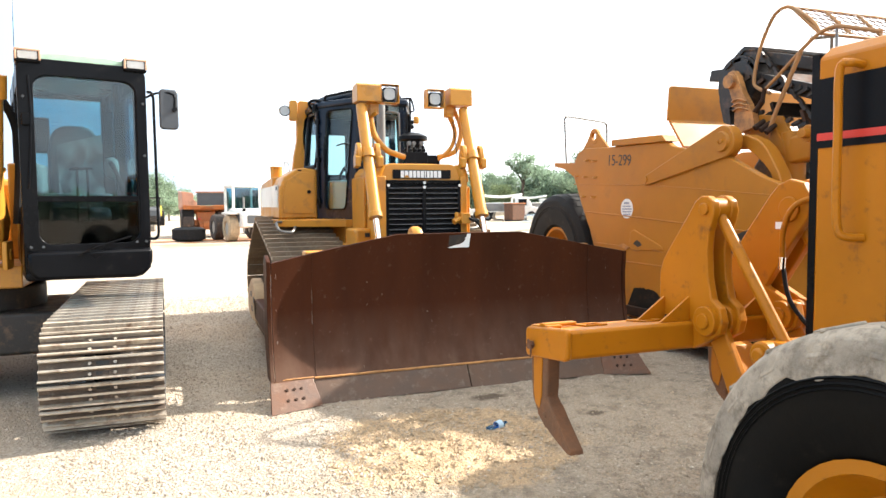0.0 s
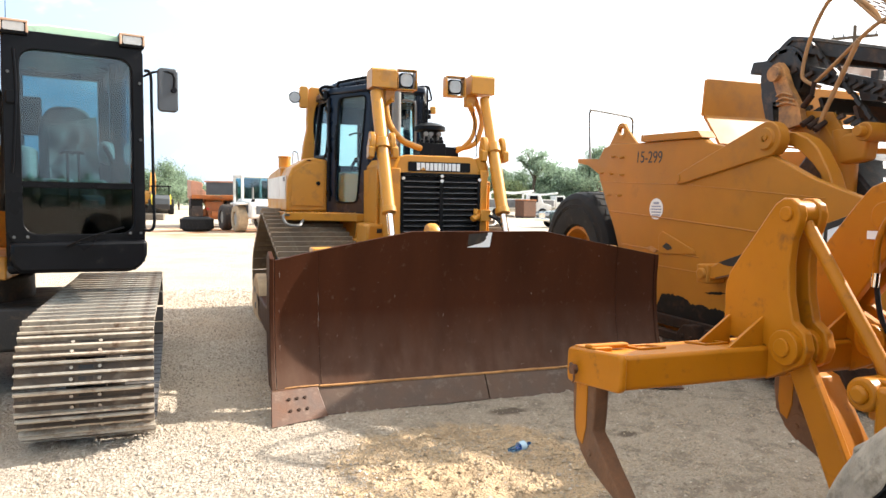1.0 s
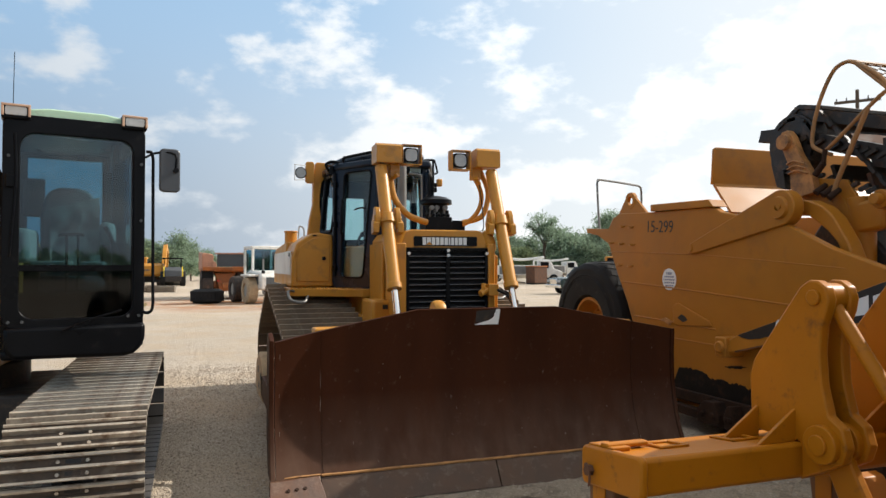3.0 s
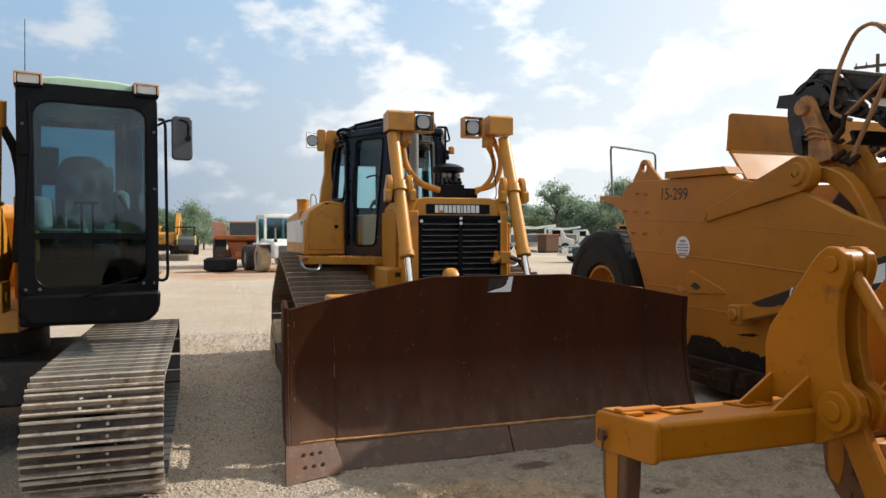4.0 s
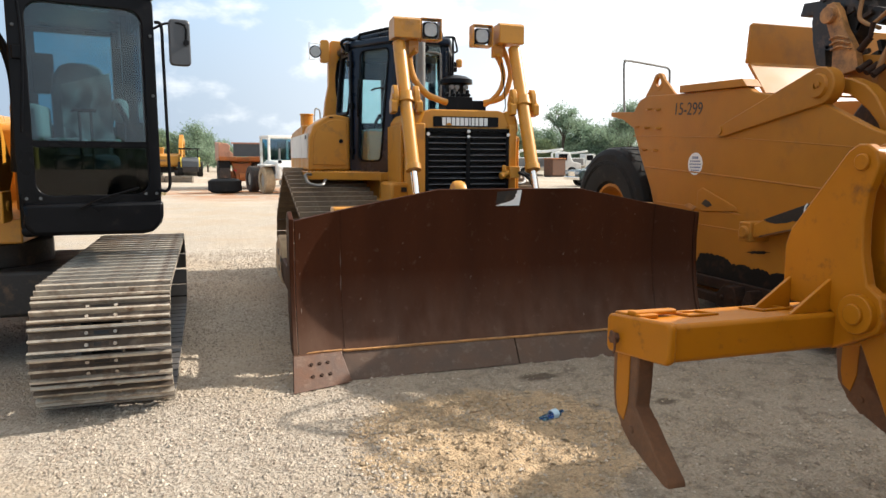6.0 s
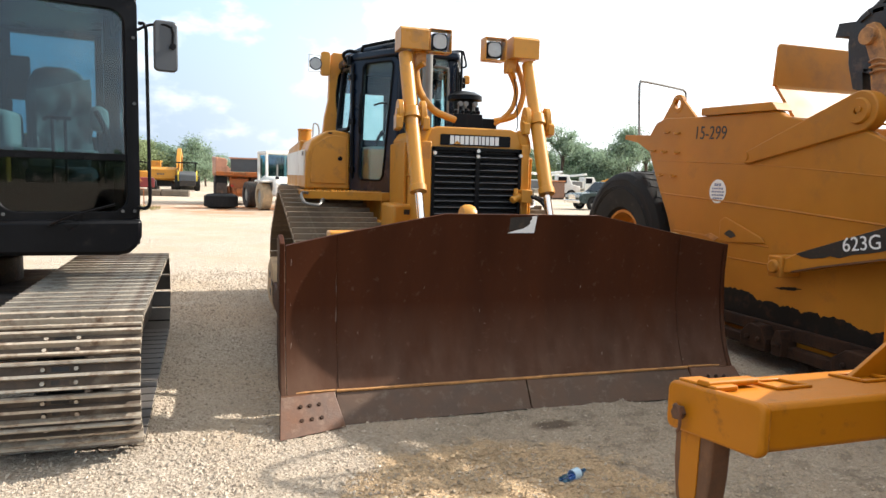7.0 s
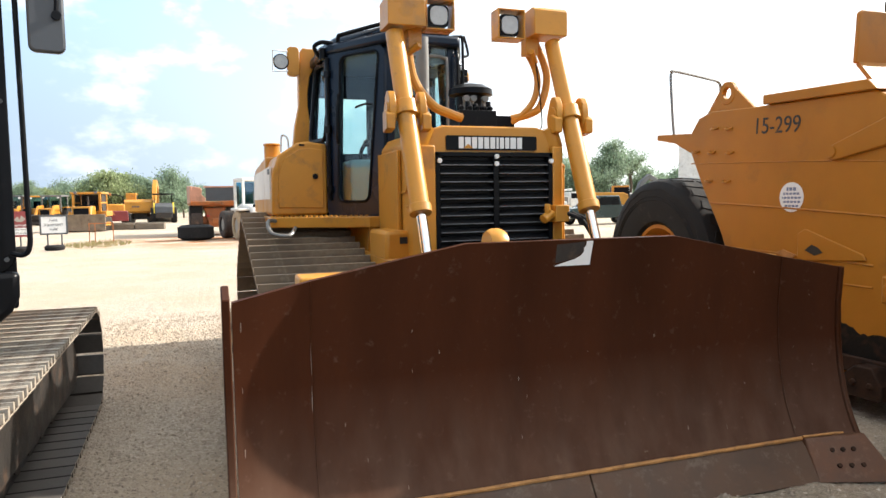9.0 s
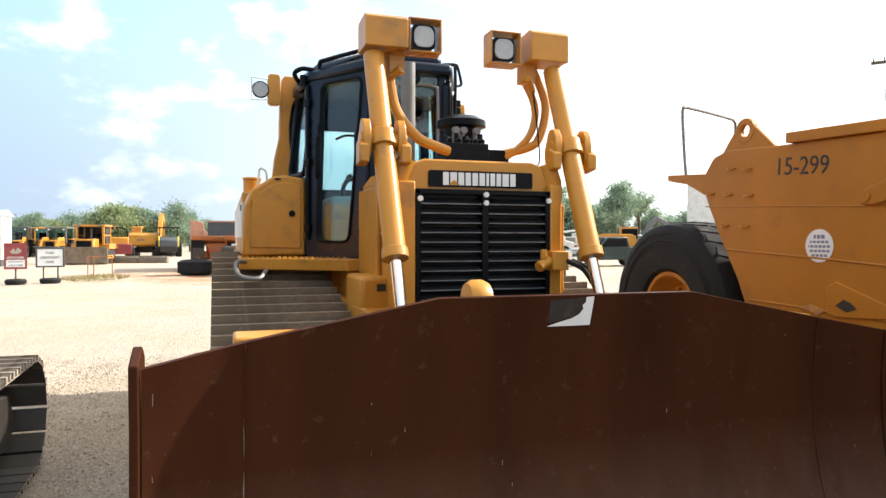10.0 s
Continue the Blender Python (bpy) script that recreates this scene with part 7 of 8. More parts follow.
# the beam hangs tilted, its far side lower
hang = Matrix(((1, 0, 0, 0), (0, 1, 0, 0), (0, -0.115, 1, -0.345), (0, 0, 0, 1)))
for ob in [beam] + list(beam.children) + [q for o in grader.children for q in o.children if q.name.startswith("shank_head")]:
    ob.data.transform(hang)
hz = B()
tube(hz, [(0.29, -3.12, 1.46), (0.27, -3.14, 1.60), (0.28, -3.20, 1.72), (0.36, -3.30, 1.76), (0.44, -3.5, 1.74)], 0.014, 10, 5)
hb_ = part("ripper_hose", hz, YELLOW3, grader)
hz = B()
tube(hz, [(0.29, -3.12, 1.44), (0.31, -3.15, 1.25), (0.36, -3.25, 1.10), (0.40, -3.35, 1.0)], 0.011, 8, 5)
part("black_hose", hz, RUBBER, hb_)
part("hose_ferrule", rod(B(), (0.288, -3.118, 1.40), (0.29, -3.12, 1.46), 0.017, n=12), CHROME, hb_)
part("maker_plate", bx(0.312, 0.319, -3.11, -3.05, 1.60, 1.635), OFFWHITE, hb_)
fb = B()
box(fb, -0.20, 1.04, -3.75, -3.52, 0.60, 1.12)
part("rear_frame", fb, YELLOW3, grader, bevel=0.02)
# engine hood
hx0, hx1 = -0.05, 0.90
hm = B()
plate(hm, [(hx0, 1.0), (hx0, 2.32), (hx0 + 0.06, 2.37), (hx1 - 0.06, 2.37), (hx1, 2.32), (hx1, 1.0)], "y", -6.3, -3.60)
hood2 = part("engine_hood", hm, YELLOW3, grader, "tall yellow engine hood with black stripe", bevel=0.012)
part("hood_edge", bx(hx0 + 0.005, hx1 - 0.005, -3.60, -3.565, 1.02, 2.34), DARK, hood2)
gr2 = B()
for z in np.arange(1.15, 2.25, 0.06):
    box(gr2, hx0 + 0.08, hx1 - 0.08, -3.565, -3.55, float(z), float(z) + 0.03)
part("radiator_grille", gr2, DARK, hood2)
part("black_stripe", bx(hx0 - 0.004, hx0, -6.3, -3.605, 2.015, 2.235), DARK, hood2, "black stripe over a red line")
part("red_stripe", bx(hx0 - 0.006, hx0, -6.3, -3.605, 1.985, 2.015), RED, hood2)
part("black_line", bx(hx0 - 0.004, hx0, -6.3, -3.605, 1.955, 1.985), DARK, hood2)
part("panel_gap", bx(hx0 - 0.002, hx0, -3.935, -3.925, 1.05, 2.30), DARK, hood2)
hr_ = B()
tube(hr_, [(hx0, -3.80, 2.26), (hx0 - 0.06, -3.79, 2.265), (hx0 - 0.075, -3.76, 2.24), (hx0 - 0.075, -3.76, 2.0), (hx0 - 0.075, -3.76, 1.75), (hx0 - 0.075, -3.77, 1.63), (hx0 - 0.06, -3.79, 1.60), (hx0, -3.82, 1.595)], 0.0165, 10, 4)
part("hand_rail", hr_, YELLOW3, hood2, "vertical yellow hand rail")
part("hood_base", bx(hx0 + 0.02, hx1 - 0.02, -6.3, -3.62, 0.62, 1.0), GREASE, grader)
part("rear_tank", rod(B(), (0.98, -3.62, 1.9), (0.98, -3.62, 2.38), 0.10, n=20), YELLOW3, grader)
# tandem wheels
for sx, xc in ((-1, -0.67), (1, 1.51)):
    td = B()
    plate(td, [(-4.1, 0.52), (-4.1, 0.86), (-4.5, 0.98), (-6.2, 0.98), (-6.5, 0.8), (-6.4, 0.5)], "x", xc - sx * 0.30 - 0.1, xc - sx * 0.30 + 0.1)
    part("tandem_case", td, YELLOW3, grader, bevel=0.03)
    for yc in (-4.51, -6.05):
        big_tyre(grader, xc, yc, 0.71, 0.71, 0.37, 0.315, sx, mat=TYREBLACK, rim_mat=YELLOW3, lugs=20, tread=TREAD, label="muddy grader tyre with grey worn tread", slant=0.6)


# ---- the yard behind ----
def wheel(owner, x, y, z, r, w, side=1, rim=GREY, tyre=RUBBER):
    h = w / 2
    t = part("wheel", ringed(B(), [(-h, r * 0.55), (-h, r * 0.9), (-h * 0.8, r), (h * 0.8, r), (h, r * 0.9), (h, r * 0.55)], (x, y, z), "x", 28), tyre, owner)
    part("rim", ringed(B(), [(-h * 0.7, 0.02), (-h * 0.7, r * 0.56), (h * 0.7, r * 0.56), (h * 0.7, 0.02)], (x, y, z), "x", 20), rim, t)


def pickup(name, label, loc, rz, paint, group=""):
    """A pickup truck 5.6 m long; its nose looks to -y."""
    c = thing(name, label, "pickup truck", loc, rz, group)
    side = [(-2.75, 0.45), (-2.78, 0.85), (-2.6, 1.02), (-1.35, 1.12), (-0.65, 1.78), (0.75, 1.80), (0.95, 1.18), (2.75, 1.16), (2.78, 0.55), (2.3, 0.42), (-2.3, 0.40)]
    part("body", plate(B(), side, "x", -0.92, 0.92), paint, c, bevel=0.05)
    for s in (-1, 1):
        part("side_window", plate(B(), [(-1.15, 1.20), (-0.62, 1.68), (0.66, 1.70), (0.78, 1.22)], "x", s * 0.922 - 0.004, s * 0.922 + 0.004), DARK, c)
        part("headlamp", bx(s * 0.62 - 0.2, s * 0.62 + 0.2, -2.81, -2.76, 0.78, 0.95), LENS, c)
        for y in (-1.78, 1.75):
            wheel(c, s * 0.82, y, 0.39, 0.39, 0.25)
            part("arch", plate(B(), [(y + 0.47 * math.cos(a), 0.42 + 0.47 * math.sin(a)) for a in np.linspace(0, math.pi, 10)], "x", s * 0.905 - 0.02, s * 0.905 + 0.02), DARK, c)
    v = [(-0.78, -1.28, 1.18), (0.78, -1.28, 1.18), (0.70, -0.72, 1.73), (-0.70, -0.72, 1.73)]
    w = B()
    w.faces.new([w.verts.new((x, y - 0.03, z + 0.03)) for x, y, z in v])
    part("windscreen", w, DARK, c)
    part("front_grille", bx(-0.42, 0.42, -2.82, -2.765, 0.62, 0.98), CHROME, c, bevel=0.02)
    part("bumper", bx(-0.9, 0.9, -2.90, -2.74, 0.42, 0.62), CHROME, c, bevel=0.03)
    part("load_bed", bx(-0.80, 0.80, 1.05, 2.68, 1.10, 1.165), DARK, c)
    return c


pickup("pickup_truck", "dark green pickup truck parked on the yard", (21.6, 35.0, 0), -88, PAINT_D)
pickup("pickup_truck", "white pickup truck parked near the trees", (32.5, 68.0, 0), -85, WHITE)
pickup("pickup_truck", "white pickup truck half behind machines", (28.4, 71.0, 0), -100, WHITE)


def boom_truck(loc, rz):
    """A white service truck with a folded crane."""
    c = thing("service_truck", "white service truck with folded crane boom", "truck", loc, rz)
    part("cab", plate(B(), [(-3.3, 0.6), (-3.3, 1.3), (-2.5, 1.5), (-2.1, 2.4), (-0.9, 2.4), (-0.9, 0.6)], "x", -1.1, 1.1), WHITE, c, bevel=0.06)
    part("service_body", bx(-1.2, 1.2, -0.8, 3.4, 0.9, 1.9), WHITE, c, bevel=0.04)
    part("toolbox_doors", bx(-1.21, -1.2, -0.6, 3.2, 1.0, 1.8), GREY, c)
    bm = B()
    tube(bm, [(0.4, 3.0, 1.9), (0.4, 2.8, 2.6), (0.3, 0.6, 2.5), (0.2, -1.6, 2.75)], 0.13, 8, 3)
    part("crane_boom", bm, WHITE, c)
    part("side_window", bx(-1.11, -1.10, -1.9, -1.05, 1.6, 2.25), DARK, c)
    for s in (-1, 1):
        for y in (-2.4, 2.2):
            wheel(c, s * 1.0, y, 0.48, 0.48, 0.3)


boom_truck((29.5, 60.5, 0), 70)
boom_truck((40.0, 74.0, 0), 80)
crate = thing("scrap_bin", "rusty brown scrap bin on the yard", "bin", (28.6, 57.0, 0), 20)
part("bin_body", bx(-0.9, 0.9, -0.6, 0.6, 0.15, 1.75), RUST, crate, bevel=0.03)
part("bin_lid", bx(-0.95, 0.95, -0.65, 0.65, 1.75, 1.85), ORANGE, crate)
part("bin_skid", bx(-0.9, 0.9, -0.5, 0.5, 0.0, 0.15), GREASE, crate)
crate2 = thing("attachment_bucket", "brown steel loader bucket lying on the ground", "bucket", (30.2, 62.6, 0), 30)
part("bucket_shell", plate(B(), [(-0.7, 0.0), (0.6, 0.0), (0.75, 0.5), (0.45, 1.0), (0.2, 0.95), (0.4, 0.5), (0.3, 0.2), (-0.7, 0.12)], "x", -1.3, 1.3), BEIGE, crate2, bevel=0.02)


def small_excavator(name, label, loc, rz, paint, boom=True, raised=False):
    c = thing(name, label, "excavator", loc, rz)
    for s in (-1, 1):
        t = B()
        plate(t, rounded(-1.7, 1.7, 0.0, 0.8, 0.39, 6), "x", s * 0.95 - 0.28, s * 0.95 + 0.28)
        part("track", t, GREASE, c)
    part("undercarriage", bx(-0.7, 0.7, -0.8, 0.8, 0.35, 1.0), GREASE, c)
    part("upper_body", plate(B(), [(-1.2, 0.95), (-1.3, 1.9), (-0.9, 2.1), (1.7, 2.15), (2.1, 1.9), (2.15, 1.05), (1.8, 0.9)], "x", -1.25, 1.25), paint, c, bevel=0.09)
    cb_ = part("cab", bx(0.35, 1.25, -1.5, 0.1, 1.0, 2.75), paint, c, bevel=0.06)
    part("cab_glass", bx(0.34, 1.26, -1.515, -0.1, 1.7, 2.6), DARK, cb_)
    part("counterweight", bx(-1.2, 1.2, 1.7, 2.28, 1.0, 1.98), paint, c, bevel=0.12)
    for k in range(5):
        part("maker_mark", bx(-0.1 + 0.13 * k, -0.01 + 0.13 * k, 2.28, 2.286, 1.42, 1.58), GREYPAINT, c)
    if raised:
        part("boom", plate(B(), [(-1.0, 1.5), (-2.0, 3.3), (-3.2, 4.1), (-4.9, 3.4), (-4.8, 3.0), (-3.2, 3.6), (-2.4, 2.9), (-0.6, 1.3)], "x", -1.28, -0.88), paint, c, bevel=0.03)
        part("stick", plate(B(), [(-5.1, 3.6), (-4.8, 3.3), (-4.6, 0.9), (-4.9, 0.8)], "x", -1.23, -0.93), paint, c)
        part("bucket", plate(B(), [(-5.0, 0.9), (-4.3, 0.8), (-4.2, 0.1), (-4.9, 0.0), (-5.3, 0.3)], "x", -1.68, -0.48), GREASE, c, bevel=0.05)
    elif boom:
        part("boom", plate(B(), [(-1.0, 1.5), (-2.4, 3.1), (-3.9, 3.5), (-5.2, 2.7), (-5.1, 2.4), (-3.8, 3.1), (-2.6, 2.7), (-0.6, 1.3)], "x", 0.0, 0.4), paint, c, bevel=0.03)
        part("stick", plate(B(), [(-5.3, 2.9), (-5.0, 2.6), (-4.7, 0.7), (-5.0, 0.6)], "x", 0.05, 0.35), paint, c)
        part("bucket", plate(B(), [(-5.1, 0.8), (-4.4, 0.7), (-4.3, 0.1), (-5.0, 0.0), (-5.4, 0.3)], "x", -0.4, 0.8), GREASE, c, bevel=0.05)
    return c


small_excavator("excavator", "yellow excavator seen from behind at the yard's edge", (-7.75, 67.5, 0), 179, YELLOW, raised=True)
small_excavator("excavator", "bright yellow excavator behind parked pickups", (34.1, 53.0, 0), 60, YELLOW, False)
small_excavator("excavator", "dark grey excavator with long level boom", (39.6, 60.5, 0), 100, GREYPAINT, raised=True)


def roller(loc, rz):
    c = thing("road_roller", "yellow and grey road roller with open canopy", "roller", loc, rz)
    part("engine_cover", plate(B(), [(-1.3, 0.8), (-1.25, 1.5), (-0.6, 1.75), (0.9, 1.8), (0.9, 0.8)], "x", -0.75, 0.75), GREYPAINT, c, bevel=0.1)
    for s in (-1, 1):
        part("cover_side", plate(B(), [(-1.2, 0.9), (-1.1, 1.5), (-0.5, 1.85), (0.4, 1.7), (0.4, 0.95)], "x", s * 0.80 - 0.05, s * 0.80 + 0.05), material("bright_yellow", (0.75, 0.55, 0.03), 0.4, var=0.1, bump=0.02), c, bevel=0.04)
        wheel(c, s * 0.85, -0.5, 0.7, 0.7, 0.5)
        for y in (0.5, 1.9):
            part("canopy_post", bx(s * 0.75 - 0.03, s * 0.75 + 0.03, y - 0.03, y + 0.03, 1.6, 2.55), DARK, c)
    part("canopy", bx(-0.95, 0.95, 0.2, 2.2, 2.55, 2.66), DARK, c, bevel=0.03)
    part("rear_bumper", bx(-0.7, 0.7, -1.45, -1.2, 0.45, 0.95), GREASE, c, bevel=0.03)
    part("drum", rod(B(), (-1.0, 2.9, 0.72), (1.0, 2.9, 0.72), 0.72, n=28), GREY, c)
    part("front_frame", bx(-1.05, 1.05, 1.2, 2.3, 0.55, 1.1), GREYPAINT, c)


roller((-5.6, 64.5, 0), 4)


def crawler_dozer(loc, rz):
    dust = material("dusty_old_blade", (0.21, 0.155, 0.105), 0.9, var=0.4, size=2, dirt=(0.12, 0.07, 0.04), dirt_amount=0.4, dirt_size=3, bump=0.2)
    c = thing("bulldozer", "old yellow bulldozer with dusty brown blade and roll cage", "bulldozer", loc, rz)
    part("blade", plate(B(), [(-2.1, 0.08), (-1.95, 0.5), (-2.02, 1.12), (-1.9, 1.12), (-1.82, 0.5), (-1.95, 0.08)], "x", -1.5, 1.5), dust, c, bevel=0.02)
    for s in (-1, 1):
        part("track", plate(B(), rounded(-1.5, 1.5, 0.0, 0.9, 0.43, 6), "x", s * 0.88 - 0.25, s * 0.88 + 0.25), GREASE, c)
        part("fender", bx(s * 0.88 - 0.27, s * 0.88 + 0.27, -0.1, 1.6, 0.95, 1.30), YELLOW, c, bevel=0.03)
        part("push_arm", bx(s * 1.25 - 0.08, s * 1.25 + 0.08, -1.9, 0.2, 0.35, 0.58), YELLOW, c, bevel=0.02)
        part("lift_cylinder", rod(B(), (s * 0.56, -1.75, 0.75), (s * 0.52, -1.1, 1.62), 0.07, n=10), YELLOW, c)
        for y in (-0.15, 1.45):
            part("cage_post", bx(s * 0.80 - 0.07, s * 0.80 + 0.07, y - 0.07, y + 0.07, 1.25, 2.42), YELLOW, c, bevel=0.015)
        part("side_rail", bx(s * 0.80 - 0.05, s * 0.80 + 0.05, -0.08, 1.38, 1.80, 1.90), YELLOW, c)
        part("side_mesh", bx(s * 0.80 - 0.012, s * 0.80 + 0.012, 0.35, 1.38, 1.30, 2.40), GREASE, c)
        part("roof_lamp", rod(B(), (s * 0.62, -0.38, 2.52), (s * 0.62, -0.26, 2.52), 0.09, n=12), GREY, c)
    part("hood", bx(-0.55, 0.55, -1.55, -0.15, 0.6, 1.62), YELLOW, c, bevel=0.05)
    part("grille", bx(-0.44, 0.44, -1.565, -1.545, 0.85, 1.50), DARK, c)
    part("exhaust", rod(B(), (0.25, -0.8, 1.6), (0.25, -0.8, 2.25), 0.06, n=10), GREASE, c)
    part("canopy", bx(-0.95, 0.95, -0.3, 1.6, 2.42, 2.55), YELLOW, c, bevel=0.03)
    part("seat", bx(-0.3, 0.3, 0.5, 1.1, 1.3, 1.95), DARK, c, bevel=0.05)
    part("dashboard", bx(-0.6, 0.6, -0.15, 0.05, 1.3, 1.72), DARK, c, bevel=0.03)
    part("rear_screen", bx(-0.7, 0.7, 1.36, 1.39, 1.30, 2.4), GREASE, c)
    part("fuel_tank", bx(-0.7, 0.7, 1.55, 1.95, 0.8, 1.7), YELLOW, c, bevel=0.06)
    part("deck", bx(-0.6, 0.6, -0.15, 1.5, 0.6, 1.29), YELLOW, c)


crawler_dozer((-9.3, 47.5, 0), -6)


CABGLASS = glass("pale_blue_cab_glass", (0.55, 0.70, 0.78))


def backhoe(loc, rz, label, trim, arms=True):
    c = thing("backhoe_loader", label, "backhoe", loc, rz)
    for s in (-1, 1):
        wheel(c, s * 0.85, 1.0, 0.75, 0.75, 0.45, rim=YELLOW)
        wheel(c, s * 0.8, -1.3, 0.5, 0.5, 0.35, rim=YELLOW)
        for y in (-0.2, 1.5):
            part("cab_post", bx(s * 0.75 - 0.05, s * 0.75 + 0.05, y - 0.05, y + 0.05, 1.1, 2.5), trim, c)
        part("side_glass", bx(s * 0.75 - 0.008, s * 0.75 + 0.008, -0.15, 1.45, 1.4, 2.5), CABGLASS, c)
        part("mudguard", bx(s * 0.85 - 0.24, s * 0.85 + 0.24, 0.3, 1.7, 1.50, 1.58), YELLOW, c, bevel=0.02)
        if arms:
            part("loader_arm", plate(B(), [(-0.4, 1.75), (-1.6, 1.70), (-2.4, 0.9), (-2.3, 0.65), (-1.5, 1.35), (-0.4, 1.4)], "x", s * 0.62 - 0.08, s * 0.62 + 0.08), YELLOW, c, bevel=0.015)
        part("head_lamp", rod(B(), (s * 0.6, -0.36, 2.42), (s * 0.6, -0.26, 2.42), 0.08, n=10), OFFWHITE, c)
    part("cab_roof", bx(-0.88, 0.88, -0.35, 1.65, 2.5, 2.64), trim, c, bevel=0.04)
    part("body", bx(-0.5, 0.5, -1.9, 1.6, 0.7, 1.48), YELLOW, c, bevel=0.06)
    part("grille", bx(-0.36, 0.36, -1.915, -1.895, 0.8, 1.35), DARK, c)
    part("windscreen", bx(-0.70, 0.70, -0.20, -0.186, 1.48, 2.5), CABGLASS, c)
    part("seat", bx(-0.28, 0.28, 0.6, 0.95, 1.4, 2.15), DARK, c, bevel=0.05)
    part("steering_column", rod(B(), (0, 0.05, 1.4), (0, 0.3, 1.85), 0.05, n=8), DARK, c)
    part("bucket", plate(B(), [(-2.3, 0.15), (-3.0, 0.1), (-3.0, 0.2), (-2.5, 0.4), (-2.7, 0.9), (-2.4, 0.95), (-2.2, 0.5)], "x", -1.1, 1.1), GREASE, c, bevel=0.02)


backhoe((-17.9, 66.0, 0), 6, "yellow backhoe loader with grey glazed cab", GREYPAINT)
backhoe((-14.9, 66.5, 0), -8, "yellow backhoe loader with pale roof among parked machines", GREY)
backhoe((-16.6, 69.5, 0), 20, "yellow loader parked behind the row", YELLOW, False)

tract = thing("farm_tractor", "dark red tractor seen from behind with orange warning triangle", "tractor", (-8.3, 52.5, 0), 12)
part("rear_body", bx(-0.85, 0.85, -0.8, 0.9, 0.5, 1.25), PAINT_R, tract, bevel=0.06)
part("engine_cover", bx(-0.75, 0.75, 0.2, 2.4, 1.0, 1.75), YELLOW, tract, bevel=0.08)
part("warning_triangle", plate(B(), [(-0.38, 0.95), (0.0, 0.95), (-0.19, 1.28)], "y", -0.83, -0.81), ORANGE, tract)
part("roll_bar", tube(B(), [(-0.6, 0.3, 1.2), (-0.6, 0.3, 2.3), (0.6, 0.3, 2.3), (0.6, 0.3, 1.2)], 0.05, 8, 3), DARK, tract)
part("beacon", rod(B(), (-0.2, 0.3, 2.35), (-0.2, 0.3, 2.55), 0.07, n=10), ORANGE, tract)
for s in (-1, 1):
    wheel(tract, s * 0.85, 0.0, 0.55, 0.55, 0.4)
    wheel(tract, s * 0.85, 1.8, 0.5, 0.5, 0.35)


DUSTYTYRE = material("dusty_far_tyre", (0.06, 0.045, 0.036), 0.9, var=0.4, size=3, dirt=(0.2, 0.12, 0.08), dirt_amount=0.3, bump=0.2)


def articulated_truck():
    c = thing("dump_truck", "orange articulated dump truck seen from behind, dusty", "dump truck", (-1.5, 35.0, 0), 3)
    part("bed_floor", plate(B(), [(-0.35, 1.62), (-0.45, 1.80), (4.5, 1.70), (4.5, 1.3), (1.0, 1.35)], "x", -1.15, 1.15), ORANGE, c, bevel=0.05)
    part("bed_inside", bx(-0.45, 1.12, -0.30, -0.24, 1.82, 2.52), GREYPAINT, c, "dark inside of the tipping body")
    for s in (-1, 1):
        part("bed_side", plate(B(), [(-0.35, 1.75), (-0.45, 2.55), (4.5, 2.7), (4.5, 1.6)], "x", s * 1.17 - 0.05, s * 1.17 + 0.05), PINK, c, bevel=0.02)
        part("bed_rib", plate(B(), [(-0.40, 1.60), (-0.48, 1.80), (-0.30, 1.82), (-0.30, 1.60)], "x", s * 0.75 - 0.45, s * 0.75 + 0.45), ORANGE, c, bevel=0.02)
        for y in (0.55, 2.2):
            wheel(c, s * 0.92, y, 0.80, 0.80, 0.60, tyre=DUSTYTYRE)
        part("suspension_arm", plate(B(), [(0.2, 0.7), (0.2, 1.0), (2.4, 1.0), (2.4, 0.7)], "x", s * 0.52 - 0.06, s * 0.52 + 0.06), ORANGE, c)
        part("tipping_ram", rod(B(), (s * 0.40, 0.5, 0.9), (s * 0.44, 0.2, 1.6), 0.08, n=12), ORANGE, c)
    part("tail_plate", plate(B(), [(-1.20, 1.82), (-0.50, 1.78), (-0.46, 1.95), (-0.66, 2.16), (-0.62, 2.40), (-0.72, 2.50), (-1.20, 2.58)], "y", -0.42, -0.36), PINK, c, "faded pink-orange tail plate", bevel=0.02)
    part("bed_rim", bx(-0.55, 1.2, -0.36, -0.28, 2.50, 2.58), PINK, c)
    part("chassis", plate(B(), [(-0.30, 0.45), (-0.36, 0.8), (-0.55, 1.45), (0.55, 1.45), (0.36, 0.8), (0.30, 0.45)], "y", 0.1, 0.5), ORANGE, c, bevel=0.04)
    part("hitch_block", bx(-0.16, 0.16, -0.12, 0.12, 0.62, 0.92), ORANGE, c, bevel=0.03)
    part("axle_casing", rod(B(), (-0.7, 0.7, 0.8), (0.7, 0.7, 0.8), 0.22, n=14), ORANGE, c)
    part("mud_flap", bx(-1.24, -0.62, -0.14, -0.11, 0.55, 1.60), RUBBER, c)
    for s in (-0.35, 0.35):
        part("tail_light", bx(s - 0.08, s + 0.08, -0.02, 0.03, 1.0, 1.1), RED, c)


articulated_truck()


